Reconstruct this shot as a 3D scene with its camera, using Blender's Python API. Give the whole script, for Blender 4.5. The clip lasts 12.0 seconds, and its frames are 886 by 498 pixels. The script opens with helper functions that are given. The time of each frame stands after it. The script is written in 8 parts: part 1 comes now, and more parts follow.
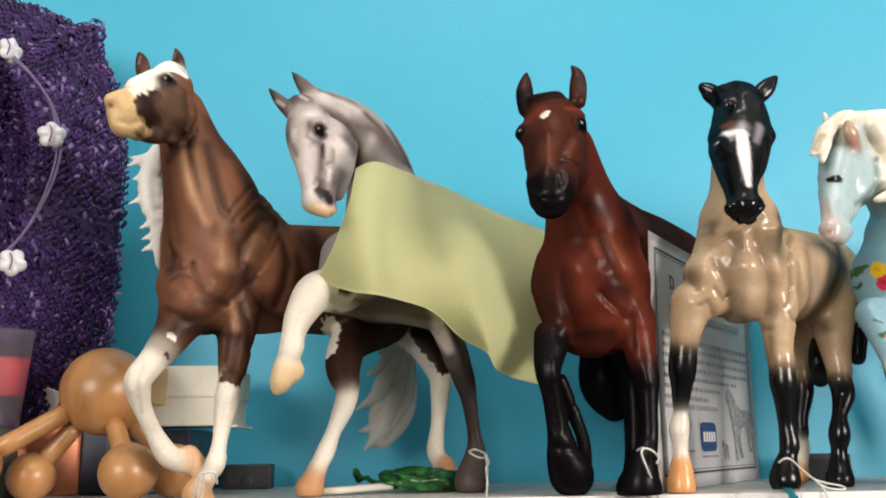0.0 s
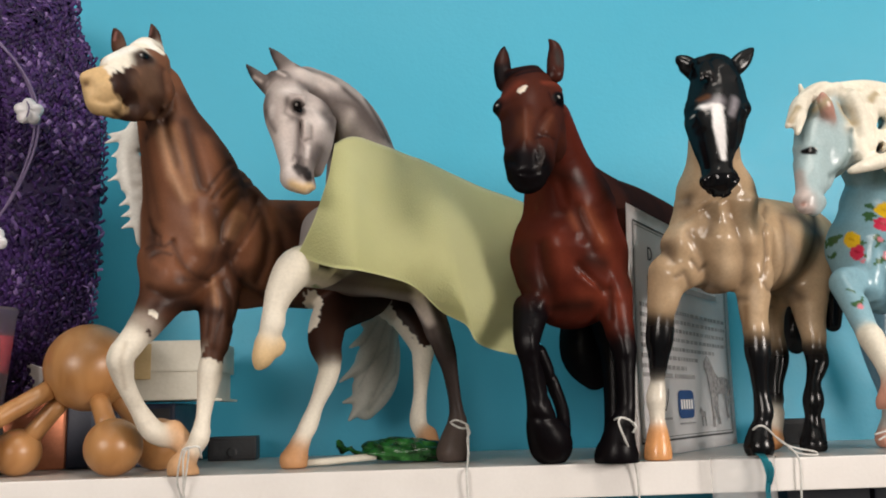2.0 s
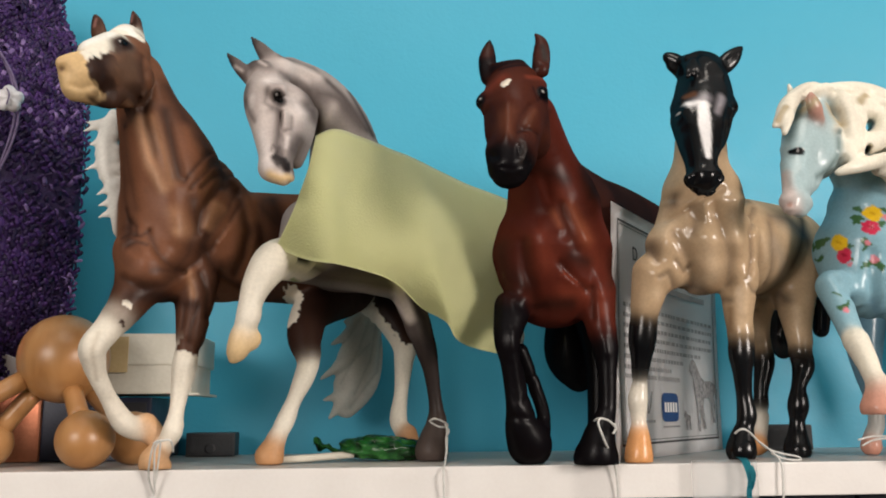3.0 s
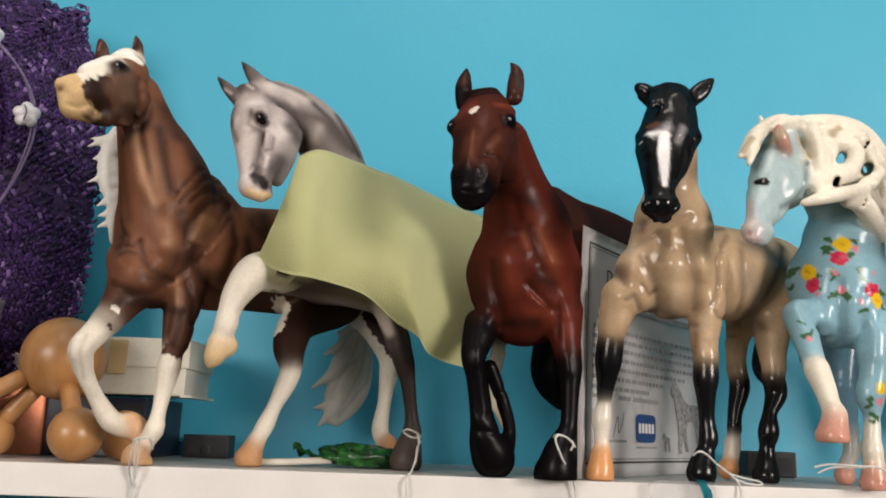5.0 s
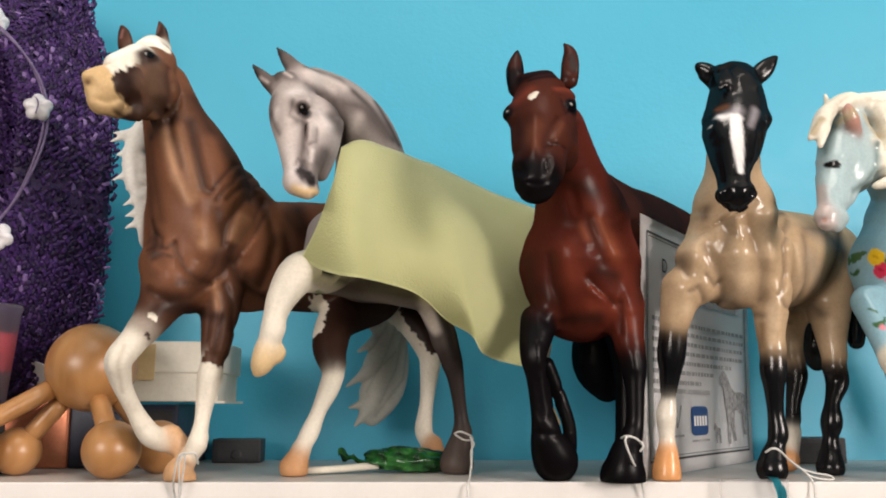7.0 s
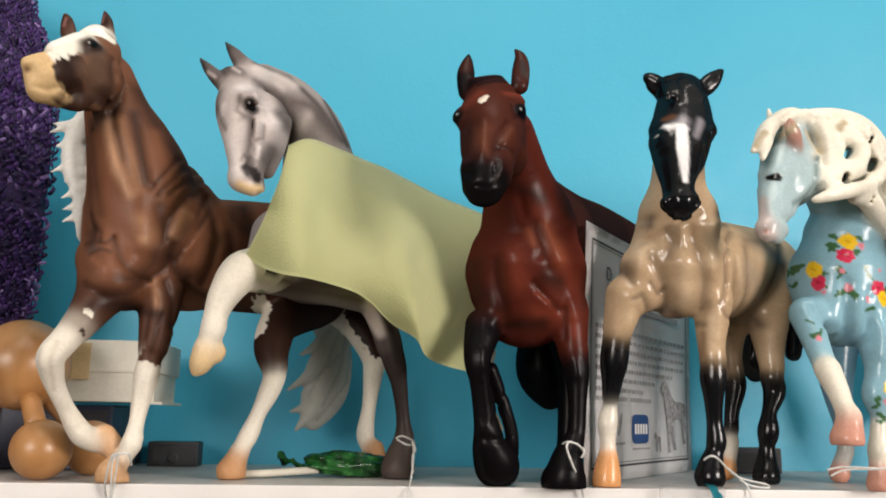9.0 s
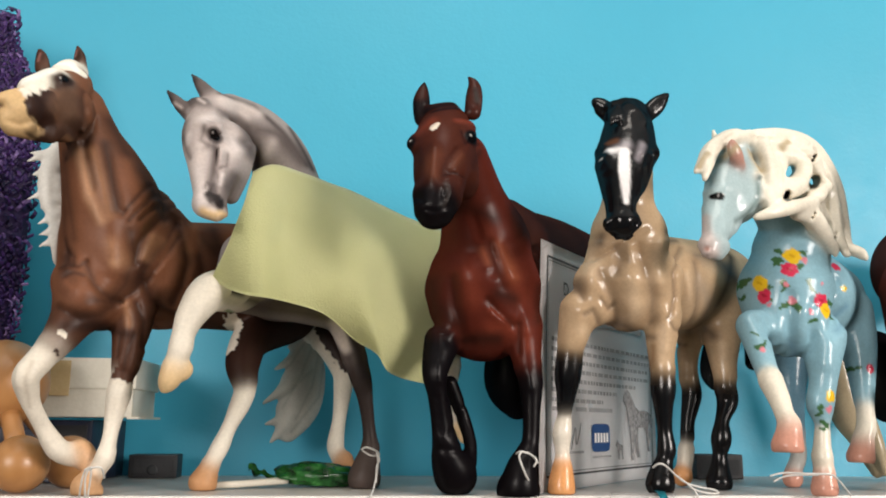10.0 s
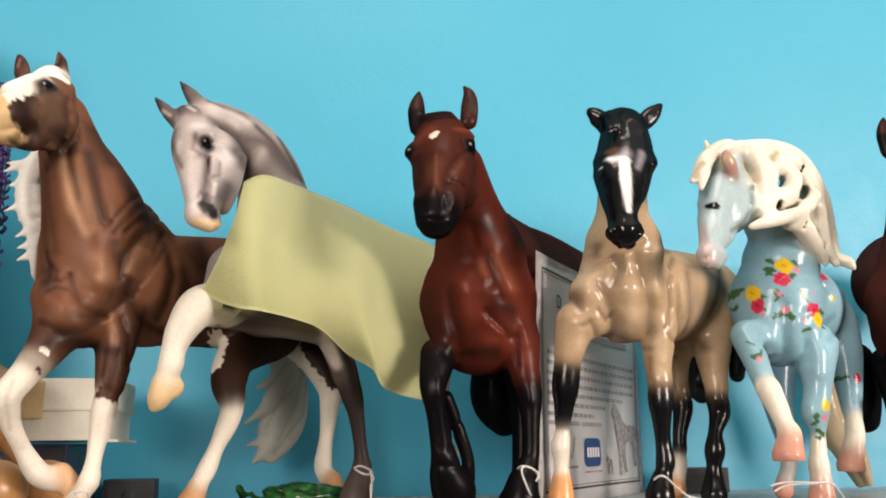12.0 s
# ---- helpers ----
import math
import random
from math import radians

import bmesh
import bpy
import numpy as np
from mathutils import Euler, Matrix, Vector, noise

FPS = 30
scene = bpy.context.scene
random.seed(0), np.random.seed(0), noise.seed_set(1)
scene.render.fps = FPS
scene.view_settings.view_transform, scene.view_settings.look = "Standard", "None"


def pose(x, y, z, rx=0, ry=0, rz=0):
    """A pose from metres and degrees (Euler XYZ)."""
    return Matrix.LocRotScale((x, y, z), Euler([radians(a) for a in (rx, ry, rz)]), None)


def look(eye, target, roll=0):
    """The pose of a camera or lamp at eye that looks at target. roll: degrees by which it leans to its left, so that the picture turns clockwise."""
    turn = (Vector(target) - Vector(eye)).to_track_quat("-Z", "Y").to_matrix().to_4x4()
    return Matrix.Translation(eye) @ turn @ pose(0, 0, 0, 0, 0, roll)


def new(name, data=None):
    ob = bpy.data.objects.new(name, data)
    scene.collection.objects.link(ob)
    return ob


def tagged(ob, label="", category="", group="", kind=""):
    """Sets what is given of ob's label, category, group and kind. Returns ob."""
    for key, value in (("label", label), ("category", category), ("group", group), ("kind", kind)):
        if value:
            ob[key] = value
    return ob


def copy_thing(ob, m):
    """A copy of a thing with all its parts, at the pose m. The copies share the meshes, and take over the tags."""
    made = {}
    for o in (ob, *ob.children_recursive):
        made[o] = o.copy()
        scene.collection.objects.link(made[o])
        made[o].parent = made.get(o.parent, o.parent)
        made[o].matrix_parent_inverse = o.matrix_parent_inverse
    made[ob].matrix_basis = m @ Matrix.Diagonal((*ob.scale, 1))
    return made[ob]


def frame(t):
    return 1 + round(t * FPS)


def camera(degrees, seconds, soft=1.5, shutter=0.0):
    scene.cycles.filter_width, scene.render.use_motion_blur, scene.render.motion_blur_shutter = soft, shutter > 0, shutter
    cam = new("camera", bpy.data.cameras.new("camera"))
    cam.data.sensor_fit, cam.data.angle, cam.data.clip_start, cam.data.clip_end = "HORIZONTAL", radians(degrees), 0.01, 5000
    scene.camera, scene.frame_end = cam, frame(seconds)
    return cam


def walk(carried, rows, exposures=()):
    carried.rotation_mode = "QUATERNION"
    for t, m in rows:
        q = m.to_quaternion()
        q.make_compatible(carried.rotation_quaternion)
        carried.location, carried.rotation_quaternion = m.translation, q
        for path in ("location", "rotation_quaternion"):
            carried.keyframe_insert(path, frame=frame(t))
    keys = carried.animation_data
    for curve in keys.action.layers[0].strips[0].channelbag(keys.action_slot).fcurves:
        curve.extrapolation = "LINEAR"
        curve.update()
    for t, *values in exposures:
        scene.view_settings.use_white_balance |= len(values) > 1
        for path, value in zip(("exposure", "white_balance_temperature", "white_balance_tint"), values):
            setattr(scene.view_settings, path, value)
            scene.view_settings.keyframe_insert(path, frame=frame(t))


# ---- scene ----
from mathutils.geometry import tessellate_polygon

cam = camera(52.8, 12.0, soft=1.9)
PATH = [
    (0, (0.134, 0.175, 0.026), (0.259, 2.124, 0.46), -0.8),
    (0.5, (0.131, 0.173, 0.024), (0.254, 2.119, 0.47), -0.5),
    (1, (0.131, 0.173, 0.027), (0.283, 2.121, 0.454), -1.0),
    (1.5, (0.136, 0.173, 0.03), (0.299, 2.13, 0.411), -1.7),
    (2, (0.138, 0.17, 0.03), (0.291, 2.132, 0.387), -1.5),
    (2.5, (0.134, 0.174, 0.026), (0.295, 2.133, 0.39), 0.2),
    (3, (0.148, 0.177, 0.026), (0.304, 2.136, 0.394), -0.5),
    (3.5, (0.148, 0.169, 0.019), (0.338, 2.123, 0.397), -0.7),
    (3.7, (0.148, 0.168, 0.023), (0.333, 2.118, 0.425), -0.4),
    (5.3, (0.198, 0.152, 0.023), (0.203, 2.111, 0.426), 1.8),
    (5.5, (0.196, 0.159, 0.024), (0.197, 2.126, 0.386), 1.4),
    (6, (0.155, 0.171, 0.043), (0.208, 2.132, 0.433), -1.0),
    (6.5, (0.151, 0.18, 0.042), (0.252, 2.145, 0.404), -0.5),
    (6.7, (0.15, 0.18, 0.041), (0.244, 2.148, 0.384), -0.1),
    (8.3, (0.159, 0.176, 0.032), (0.277, 2.137, 0.405), 1.6),
    (8.5, (0.154, 0.18, 0.032), (0.3, 2.141, 0.396), 1.5),
    (9, (0.152, 0.183, 0.035), (0.355, 2.138, 0.407), 1.0),
    (9.5, (0.154, 0.169, 0.035), (0.381, 2.119, 0.417), 0.3),
    (10, (0.175, 0.157, 0.038), (0.367, 2.11, 0.424), 0.4),
    (10.5, (0.192, 0.157, 0.032), (0.326, 2.113, 0.428), 1.8),
    (11, (0.169, 0.164, 0.036), (0.374, 2.106, 0.471), 2.0),
    (11.5, (0.157, 0.164, 0.035), (0.457, 2.09, 0.481), 0.5),
    (12, (0.149, 0.171, 0.033), (0.459, 2.098, 0.472), -0.7),
]
EXPOSURE = [(0, 0.07, 6700, 12), (1, 0.07, 6700, 12), (2, -0.28, 6800, 13), (3.7, -0.28, 6800, 13), (5.5, -0.3, 6800, 14), (6, 0.02, 6650, 13), (6.7, -0.03, 6850, 15), (8.5, -0.15, 6700, 12.5), (9.5, -0.05, 6700, 12.5), (10.5, -0.1, 6750, 12.5), (11, 0.08, 7000, 14), (12, 0.1, 7100, 17)]
walk(cam, [(t, look(eye, target, roll)) for t, eye, target, roll in PATH], EXPOSURE)
WINDOW_W, CEILING_W = (16.0, 35.5), 4.0
LAMP_X, LAMP_Y = 0.25, 0.05
WINDOWS, WIN_HALF = (-0.70, 1.58), 0.36

X0, X1, Y0, WALL_Y, FLOOR_Z, TOP_Z = -1.6, 2.0, -0.9, 0.845, -1.45, 1.15

# ---- light: two assumed windows behind the camera and an added ceiling lamp, all out of view ----
world = bpy.data.worlds.new("sky")
scene.world = world
world.use_nodes = True
wn = world.node_tree.nodes
sky = wn.new("ShaderNodeTexSky")
sky.sky_type, sky.sun_disc, sky.sun_elevation, sky.sun_rotation = "NISHITA", False, radians(40), radians(200)
world.node_tree.links.new(sky.outputs[0], wn["Background"].inputs[0])
wn["Background"].inputs[1].default_value = 0.1


def area_lamp(name, m, sx, sy, watts, colour):
    data = bpy.data.lights.new(name, "AREA")
    data.shape, data.size, data.size_y, data.energy, data.color = "RECTANGLE", sx, sy, watts, colour
    ob = new(name, data)
    ob.matrix_world = m
    return ob


# left lamp is added fill; right one is the key, inferred from the shadows
for x, watts in zip(WINDOWS, WINDOW_W):
    area_lamp("assumed_window_light", look((x, -0.88, 0.36), (0.2, 0.8, 0.08)), 2 * WIN_HALF - 0.1, 0.50, watts, (1.0, 0.94, 0.885))
# weak top fill, added without a known source
area_lamp("added_ceiling_light", look((LAMP_X, LAMP_Y, TOP_Z - 0.075), (LAMP_X, LAMP_Y + 0.10, 0.0)), 0.44, 0.44, CEILING_W, (1.0, 0.93, 0.84))

# ---- materials ----


def material(name, rough=0.5, metal=0.0):
    m = bpy.data.materials.new(name)
    m.use_nodes = True
    b = m.node_tree.nodes["Principled BSDF"]
    b.inputs["Roughness"].default_value, b.inputs["Metallic"].default_value = rough, metal
    return m, m.node_tree.nodes, m.node_tree.links, b


def noise_node(n, l, scale, detail=4.0, space="Object"):
    co, t = n.new("ShaderNodeTexCoord"), n.new("ShaderNodeTexNoise")
    t.inputs["Scale"].default_value, t.inputs["Detail"].default_value = scale, detail
    l.new(co.outputs[space], t.inputs["Vector"])
    return t


def ramp(n, l, fac, stops):
    r = n.new("ShaderNodeValToRGB")
    while len(r.color_ramp.elements) < len(stops):
        r.color_ramp.elements.new(0.5)
    for e, (p, c) in zip(r.color_ramp.elements, stops):
        e.position, e.color = p, (*c, 1)
    l.new(fac, r.inputs[0])
    return r.outputs[0]


def bump(n, l, b, height, strength, distance):
    u = n.new("ShaderNodeBump")
    u.inputs["Strength"].default_value, u.inputs["Distance"].default_value = strength, distance
    l.new(height, u.inputs["Height"])
    l.new(u.outputs[0], b.inputs["Normal"])
    return u


def mottled(name, dark, light, rough=0.5, scale=30.0, fine=400.0, relief=0.0003, metal=0.0, spread=0.12):
    """Two-scale colour variation, uneven gloss and fine relief."""
    m, n, l, b = material(name, rough, metal)
    big, small = noise_node(n, l, scale), noise_node(n, l, fine, 3.0)
    mix = n.new("ShaderNodeMath")
    mix.operation = "MULTIPLY_ADD"
    mix.inputs[1].default_value = 0.35
    l.new(small.outputs[0], mix.inputs[0])
    l.new(big.outputs[0], mix.inputs[2])
    l.new(ramp(n, l, mix.outputs[0], [(0.45, dark), (0.9, light)]), b.inputs["Base Color"])
    mr = n.new("ShaderNodeMapRange")
    mr.inputs["To Min"].default_value, mr.inputs["To Max"].default_value = max(0.02, rough - spread), min(1.0, rough + spread)
    l.new(big.outputs[0], mr.inputs[0])
    l.new(mr.outputs[0], b.inputs["Roughness"])
    bump(n, l, b, small.outputs[0], 0.5, relief)
    return m


def glazed(name, rough, shine):
    """Painted figurine: colour from the airbrushed coat and painted shading stored on the mesh, with speckle."""
    m, n, l, b = material(name, rough)
    a = n.new("ShaderNodeVertexColor")
    a.layer_name = "paint"
    t, f = noise_node(n, l, 45.0), noise_node(n, l, 600.0, 2.0)
    add = n.new("ShaderNodeMath")
    add.operation = "MULTIPLY_ADD"
    add.inputs[1].default_value = 0.5
    l.new(f.outputs[0], add.inputs[0])
    l.new(t.outputs[0], add.inputs[2])
    mr = n.new("ShaderNodeMapRange")
    mr.inputs["From Min"].default_value, mr.inputs["From Max"].default_value = 0.5, 1.0
    mr.inputs["To Min"].default_value, mr.inputs["To Max"].default_value = 0.86, 1.12
    l.new(add.outputs[0], mr.inputs[0])
    sc = n.new("ShaderNodeVectorMath")
    sc.operation = "SCALE"
    l.new(a.outputs[0], sc.inputs[0])
    l.new(mr.outputs[0], sc.inputs["Scale"])
    r2 = n.new("ShaderNodeMapRange")
    r2.inputs["To Min"].default_value, r2.inputs["To Max"].default_value = rough * 0.8, rough * 1.3
    l.new(t.outputs[0], r2.inputs[0])
    wet = n.new("ShaderNodeMix")
    wet.inputs["B"].default_value = 0.12
    l.new(a.outputs["Alpha"], wet.inputs["Factor"])
    l.new(r2.outputs[0], wet.inputs["A"])
    n.remove(b)
    coat, body, mix = n.new("ShaderNodeBsdfGlossy"), n.new("ShaderNodeBsdfDiffuse"), n.new("ShaderNodeMixShader")
    mix.inputs[0].default_value = shine
    l.new(sc.outputs[0], body.inputs["Color"])
    l.new(wet.outputs[0], coat.inputs["Roughness"])
    l.new(body.outputs[0], mix.inputs[1])
    l.new(coat.outputs[0], mix.inputs[2])
    l.new(mix.outputs[0], n["Material Output"].inputs["Surface"])
    return m


def wall_paint():
    m, n, l, b = material("turquoise_wall_paint", 0.45)
    big, mid, fine = noise_node(n, l, 3.0), noise_node(n, l, 60.0, 6.0), noise_node(n, l, 330.0, 3.0)
    l.new(ramp(n, l, big.outputs[0], [(0.3, (0.036, 0.365, 0.535)), (0.7, (0.046, 0.405, 0.585))]), b.inputs["Base Color"])
    add = n.new("ShaderNodeMath")
    add.operation = "MULTIPLY_ADD"
    add.inputs[1].default_value = 0.5
    l.new(fine.outputs[0], add.inputs[0])
    l.new(mid.outputs[0], add.inputs[2])
    bump(n, l, b, add.outputs[0], 0.35, 0.0008)
    mr = n.new("ShaderNodeMapRange")
    mr.inputs["To Min"].default_value, mr.inputs["To Max"].default_value = 0.36, 0.58
    l.new(mid.outputs[0], mr.inputs[0])
    l.new(mr.outputs[0], b.inputs["Roughness"])
    return m


def wood_turned():
    m, n, l, b = material("turned_beech", 0.38)
    co, mp, w = n.new("ShaderNodeTexCoord"), n.new("ShaderNodeMapping"), n.new("ShaderNodeTexNoise")
    mp.inputs["Scale"].default_value = (30, 30, 6)
    mp.inputs["Rotation"].default_value = (0.5, 0.9, 0.2)
    w.inputs["Scale"].default_value, w.inputs["Detail"].default_value, w.inputs["Distortion"].default_value = 3.0, 5.0, 0.6
    l.new(co.outputs["Object"], mp.inputs[0])
    l.new(mp.outputs[0], w.inputs["Vector"])
    l.new(ramp(n, l, w.outputs[0], [(0.3, (0.37, 0.165, 0.054)), (0.5, (0.44, 0.21, 0.074)), (0.72, (0.49, 0.25, 0.10))]), b.inputs["Base Color"])
    bump(n, l, b, w.outputs[0], 0.2, 0.0003)
    b.inputs["Coat Weight"].default_value, b.inputs["Coat Roughness"].default_value = 0.25, 0.3
    return m


def felt():
    m, n, l, b = material("felt_yellow_green", 0.95)
    t, f = noise_node(n, l, 14.0), noise_node(n, l, 900.0, 3.0)
    l.new(ramp(n, l, t.outputs[0], [(0.3, (0.68, 0.69, 0.35)), (0.7, (0.76, 0.76, 0.42))]), b.inputs["Base Color"])
    bump(n, l, b, f.outputs[0], 0.7, 0.0005)
    b.inputs["Sheen Weight"].default_value = 0.4
    return m


def straw():
    m, n, l, b = material("purple_straw", 0.6)
    g, o = n.new("ShaderNodeNewGeometry"), noise_node(n, l, 250.0, 3.0)
    l.new(ramp(n, l, g.outputs["Random Per Island"], [(0.0, (0.012, 0.004, 0.032)), (0.5, (0.030, 0.009, 0.072)), (0.88, (0.052, 0.016, 0.115)), (1.0, (0.22, 0.14, 0.33))]), b.inputs["Base Color"])
    bump(n, l, b, o.outputs[0], 0.5, 0.0006)
    b.inputs["Specular IOR Level"].default_value = 0.35
    return m


def clear_plastic(name, tint, rough=0.08):
    m, n, l, b = material(name, rough)
    b.inputs["Base Color"].default_value = (*tint, 1)
    b.inputs["Transmission Weight"].default_value, b.inputs["IOR"].default_value = 0.95, 1.15
    return m


M_WALL = wall_paint()
M_ROOM = mottled("beige_paint", (0.20, 0.18, 0.15), (0.25, 0.225, 0.19), 0.7, 4, 200)
M_CEIL = mottled("ceiling_paint", (0.74, 0.74, 0.72), (0.80, 0.80, 0.78), 0.8, 4, 200)
M_FLOOR = mottled("floor_boards", (0.20, 0.12, 0.065), (0.30, 0.19, 0.10), 0.4, 6, 120)
M_SHELF = mottled("white_laminate", (0.50, 0.47, 0.44), (0.66, 0.63, 0.60), 0.42, 25, 500, 0.00015)
M_EDGE = mottled("white_edge_band", (0.70, 0.665, 0.635), (0.76, 0.73, 0.70), 0.38, 25, 500, 0.0001)
M_SATIN = glazed("satin_figurine", 0.42, 0.019)
M_SEMI = glazed("semi_gloss_figurine", 0.32, 0.013)
M_GLOSS = glazed("glossy_figurine", 0.2, 0.036)
M_FELT = felt()
M_STRAW = straw()
M_HATBASE = mottled("dark_purple_straw", (0.012, 0.004, 0.030), (0.035, 0.012, 0.075), 0.7, 60, 500, 0.001)
M_WOOD = wood_turned()
M_CORD = mottled("lilac_cord", (0.10, 0.07, 0.15), (0.19, 0.14, 0.25), 0.8, 200, 900)
M_SHELLWHITE = mottled("white_resin", (0.60, 0.58, 0.60), (0.72, 0.70, 0.72), 0.35, 90, 600)
M_PAPER = mottled("white_paper", (0.82, 0.80, 0.80), (0.88, 0.86, 0.86), 0.75, 18, 900, 0.0001)
M_INK = mottled("black_ink", (0.03, 0.03, 0.03), (0.07, 0.065, 0.065), 0.8, 60, 800, 0.0)
M_DRAW = mottled("drawing_ink", (0.10, 0.095, 0.095), (0.46, 0.44, 0.44), 0.8, 330, 1500, 0.0)
M_INKGREY = mottled("grey_ink", (0.26, 0.25, 0.25), (0.42, 0.41, 0.41), 0.8, 120, 900, 0.0)
M_LOGO = mottled("blue_ink", (0.010, 0.045, 0.16), (0.02, 0.07, 0.22), 0.7, 60, 800, 0.0)
M_CREAMBOX = mottled("cream_card", (0.56, 0.53, 0.44), (0.68, 0.65, 0.56), 0.6, 25, 500)
M_NAVY = mottled("navy_card", (0.006, 0.009, 0.022), (0.014, 0.019, 0.042), 0.45, 40, 500)
M_COPPER = mottled("copper_foil", (0.40, 0.13, 0.065), (0.62, 0.24, 0.13), 0.36, 50, 500, 0.0003, 0.7)
M_BLACKPLASTIC = mottled("black_plastic", (0.008, 0.009, 0.011), (0.022, 0.023, 0.026), 0.5, 60, 600)
M_GREENWRAP, _n, _l, _b = material("green_cellophane", 0.16)
_t = noise_node(_n, _l, 130.0)
_l.new(ramp(_n, _l, _t.outputs[0], [(0.35, (0.004, 0.028, 0.008)), (0.6, (0.016, 0.12, 0.022)), (0.8, (0.09, 0.32, 0.08))]), _b.inputs["Base Color"])
bump(_n, _l, _b, _t.outputs[0], 0.8, 0.002)
M_STICK = mottled("paper_stick", (0.60, 0.56, 0.47), (0.72, 0.68, 0.58), 0.7, 90, 700)
M_STRING = mottled("white_cotton", (0.56, 0.55, 0.52), (0.72, 0.71, 0.68), 0.9, 300, 1500)
M_TEAL = mottled("teal_ribbon", (0.01, 0.17, 0.24), (0.03, 0.34, 0.42), 0.3, 80, 600)
M_BAG = clear_plastic("clear_film", (0.96, 0.96, 0.96), 0.12)
M_BAG.node_tree.nodes["Principled BSDF"].inputs["Alpha"].default_value = 0.28
M_BAG.node_tree.nodes["Principled BSDF"].inputs["Transmission Weight"].default_value = 0.0
M_CUP = clear_plastic("frosted_plastic", (0.86, 0.82, 0.86), 0.35)
M_REDLABEL = mottled("red_print", (0.42, 0.03, 0.05), (0.58, 0.06, 0.08), 0.45, 50, 500)
M_TISSUE = mottled("pink_tissue", (0.56, 0.42, 0.46), (0.72, 0.60, 0.63), 0.8, 60, 400)
M_LAMP, _n, _l, _b = material("lamp_glass", 0.4)
_b.inputs["Emission Color"].default_value, _b.inputs["Emission Strength"].default_value = (1.0, 0.95, 0.88, 1), 4.0
M_FRAME = mottled("window_frame_paint", (0.70, 0.69, 0.66), (0.78, 0.77, 0.74), 0.4, 20, 300)

# ---- building helpers ----


def link_mesh(name, bm, mat, parent=None, smooth=False):
    me = bpy.data.meshes.new(name)
    bm.normal_update()
    bm.to_mesh(me)
    bm.free()
    me.materials.append(mat)
    if smooth:
        me.polygons.foreach_set("use_smooth", [True] * len(me.polygons))
    ob = new(name, me)
    ob.parent = parent
    return ob


def part(name, bm, mat, parent, label="", smooth=False):
    return tagged(link_mesh(name, bm, mat, parent, smooth), label)


def thing(name, place, label, category, group="", kind=""):
    ob = new(name)
    ob.empty_display_size = 0.02
    ob.location = place
    return tagged(ob, label, category, group, kind)


def box_bm(x0, x1, y0, y1, z0, z1, bevel=0.0, seg=2):
    bm = bmesh.new()
    bmesh.ops.create_cube(bm, size=1.0, matrix=Matrix.LocRotScale(((x0 + x1) / 2, (y0 + y1) / 2, (z0 + z1) / 2), None, (x1 - x0, y1 - y0, z1 - z0)))
    if bevel:
        bmesh.ops.bevel(bm, geom=bm.edges[:], offset=bevel, segments=seg, profile=0.7, affect="EDGES")
    return bm


def turned_bm(profile, m=None, steps=32):
    """A lathe-turned body round local z from (radius, height) pairs."""
    bm = bmesh.new()
    rings = []
    for r, z in profile:
        rings.append([bm.verts.new((r * math.cos(2 * math.pi * i / steps), r * math.sin(2 * math.pi * i / steps), z)) for i in range(steps)])
    for a, b in zip(rings, rings[1:]):
        for i in range(steps):
            bm.faces.new((a[i], a[(i + 1) % steps], b[(i + 1) % steps], b[i]))
    bm.faces.new(rings[0][::-1])
    bm.faces.new(rings[-1])
    if m is not None:
        bmesh.ops.transform(bm, matrix=m, verts=bm.verts[:])
    return bm


def smooth_path(pts, n=12):
    """Catmull-Rom through a few points."""
    p = np.array([pts[0], *pts, pts[-1]], float)
    out = []
    for i in range(1, len(p) - 2):
        for t in np.linspace(0, 1, n, endpoint=False):
            a, b, c, d = p[i - 1:i + 3]
            out.append(0.5 * (2 * b + (c - a) * t + (2 * a - 5 * b + 4 * c - d) * t * t + (3 * b - a - 3 * c + d) * t ** 3))
    out.append(p[-2])
    return np.array(out)


def tube_bm(pts, radius, sides=8, taper=None, bm=None):
    bm = bm or bmesh.new()
    pts = [Vector(p) for p in pts]
    rings = []
    for i, p in enumerate(pts):
        d = (pts[min(i + 1, len(pts) - 1)] - pts[max(i - 1, 0)]).normalized()
        u = d.orthogonal().normalized() if not rings else (u - d * u.dot(d)).normalized()
        v = d.cross(u)
        r = radius if taper is None else radius * taper[i]
        rings.append([bm.verts.new(p + r * (u * math.cos(2 * math.pi * k / sides) + v * math.sin(2 * math.pi * k / sides))) for k in range(sides)])
    for a, b in zip(rings, rings[1:]):
        for k in range(sides):
            bm.faces.new((a[k], a[(k + 1) % sides], b[(k + 1) % sides], b[k]))
    bm.faces.new(rings[0][::-1])
    bm.faces.new(rings[-1])
    return bm


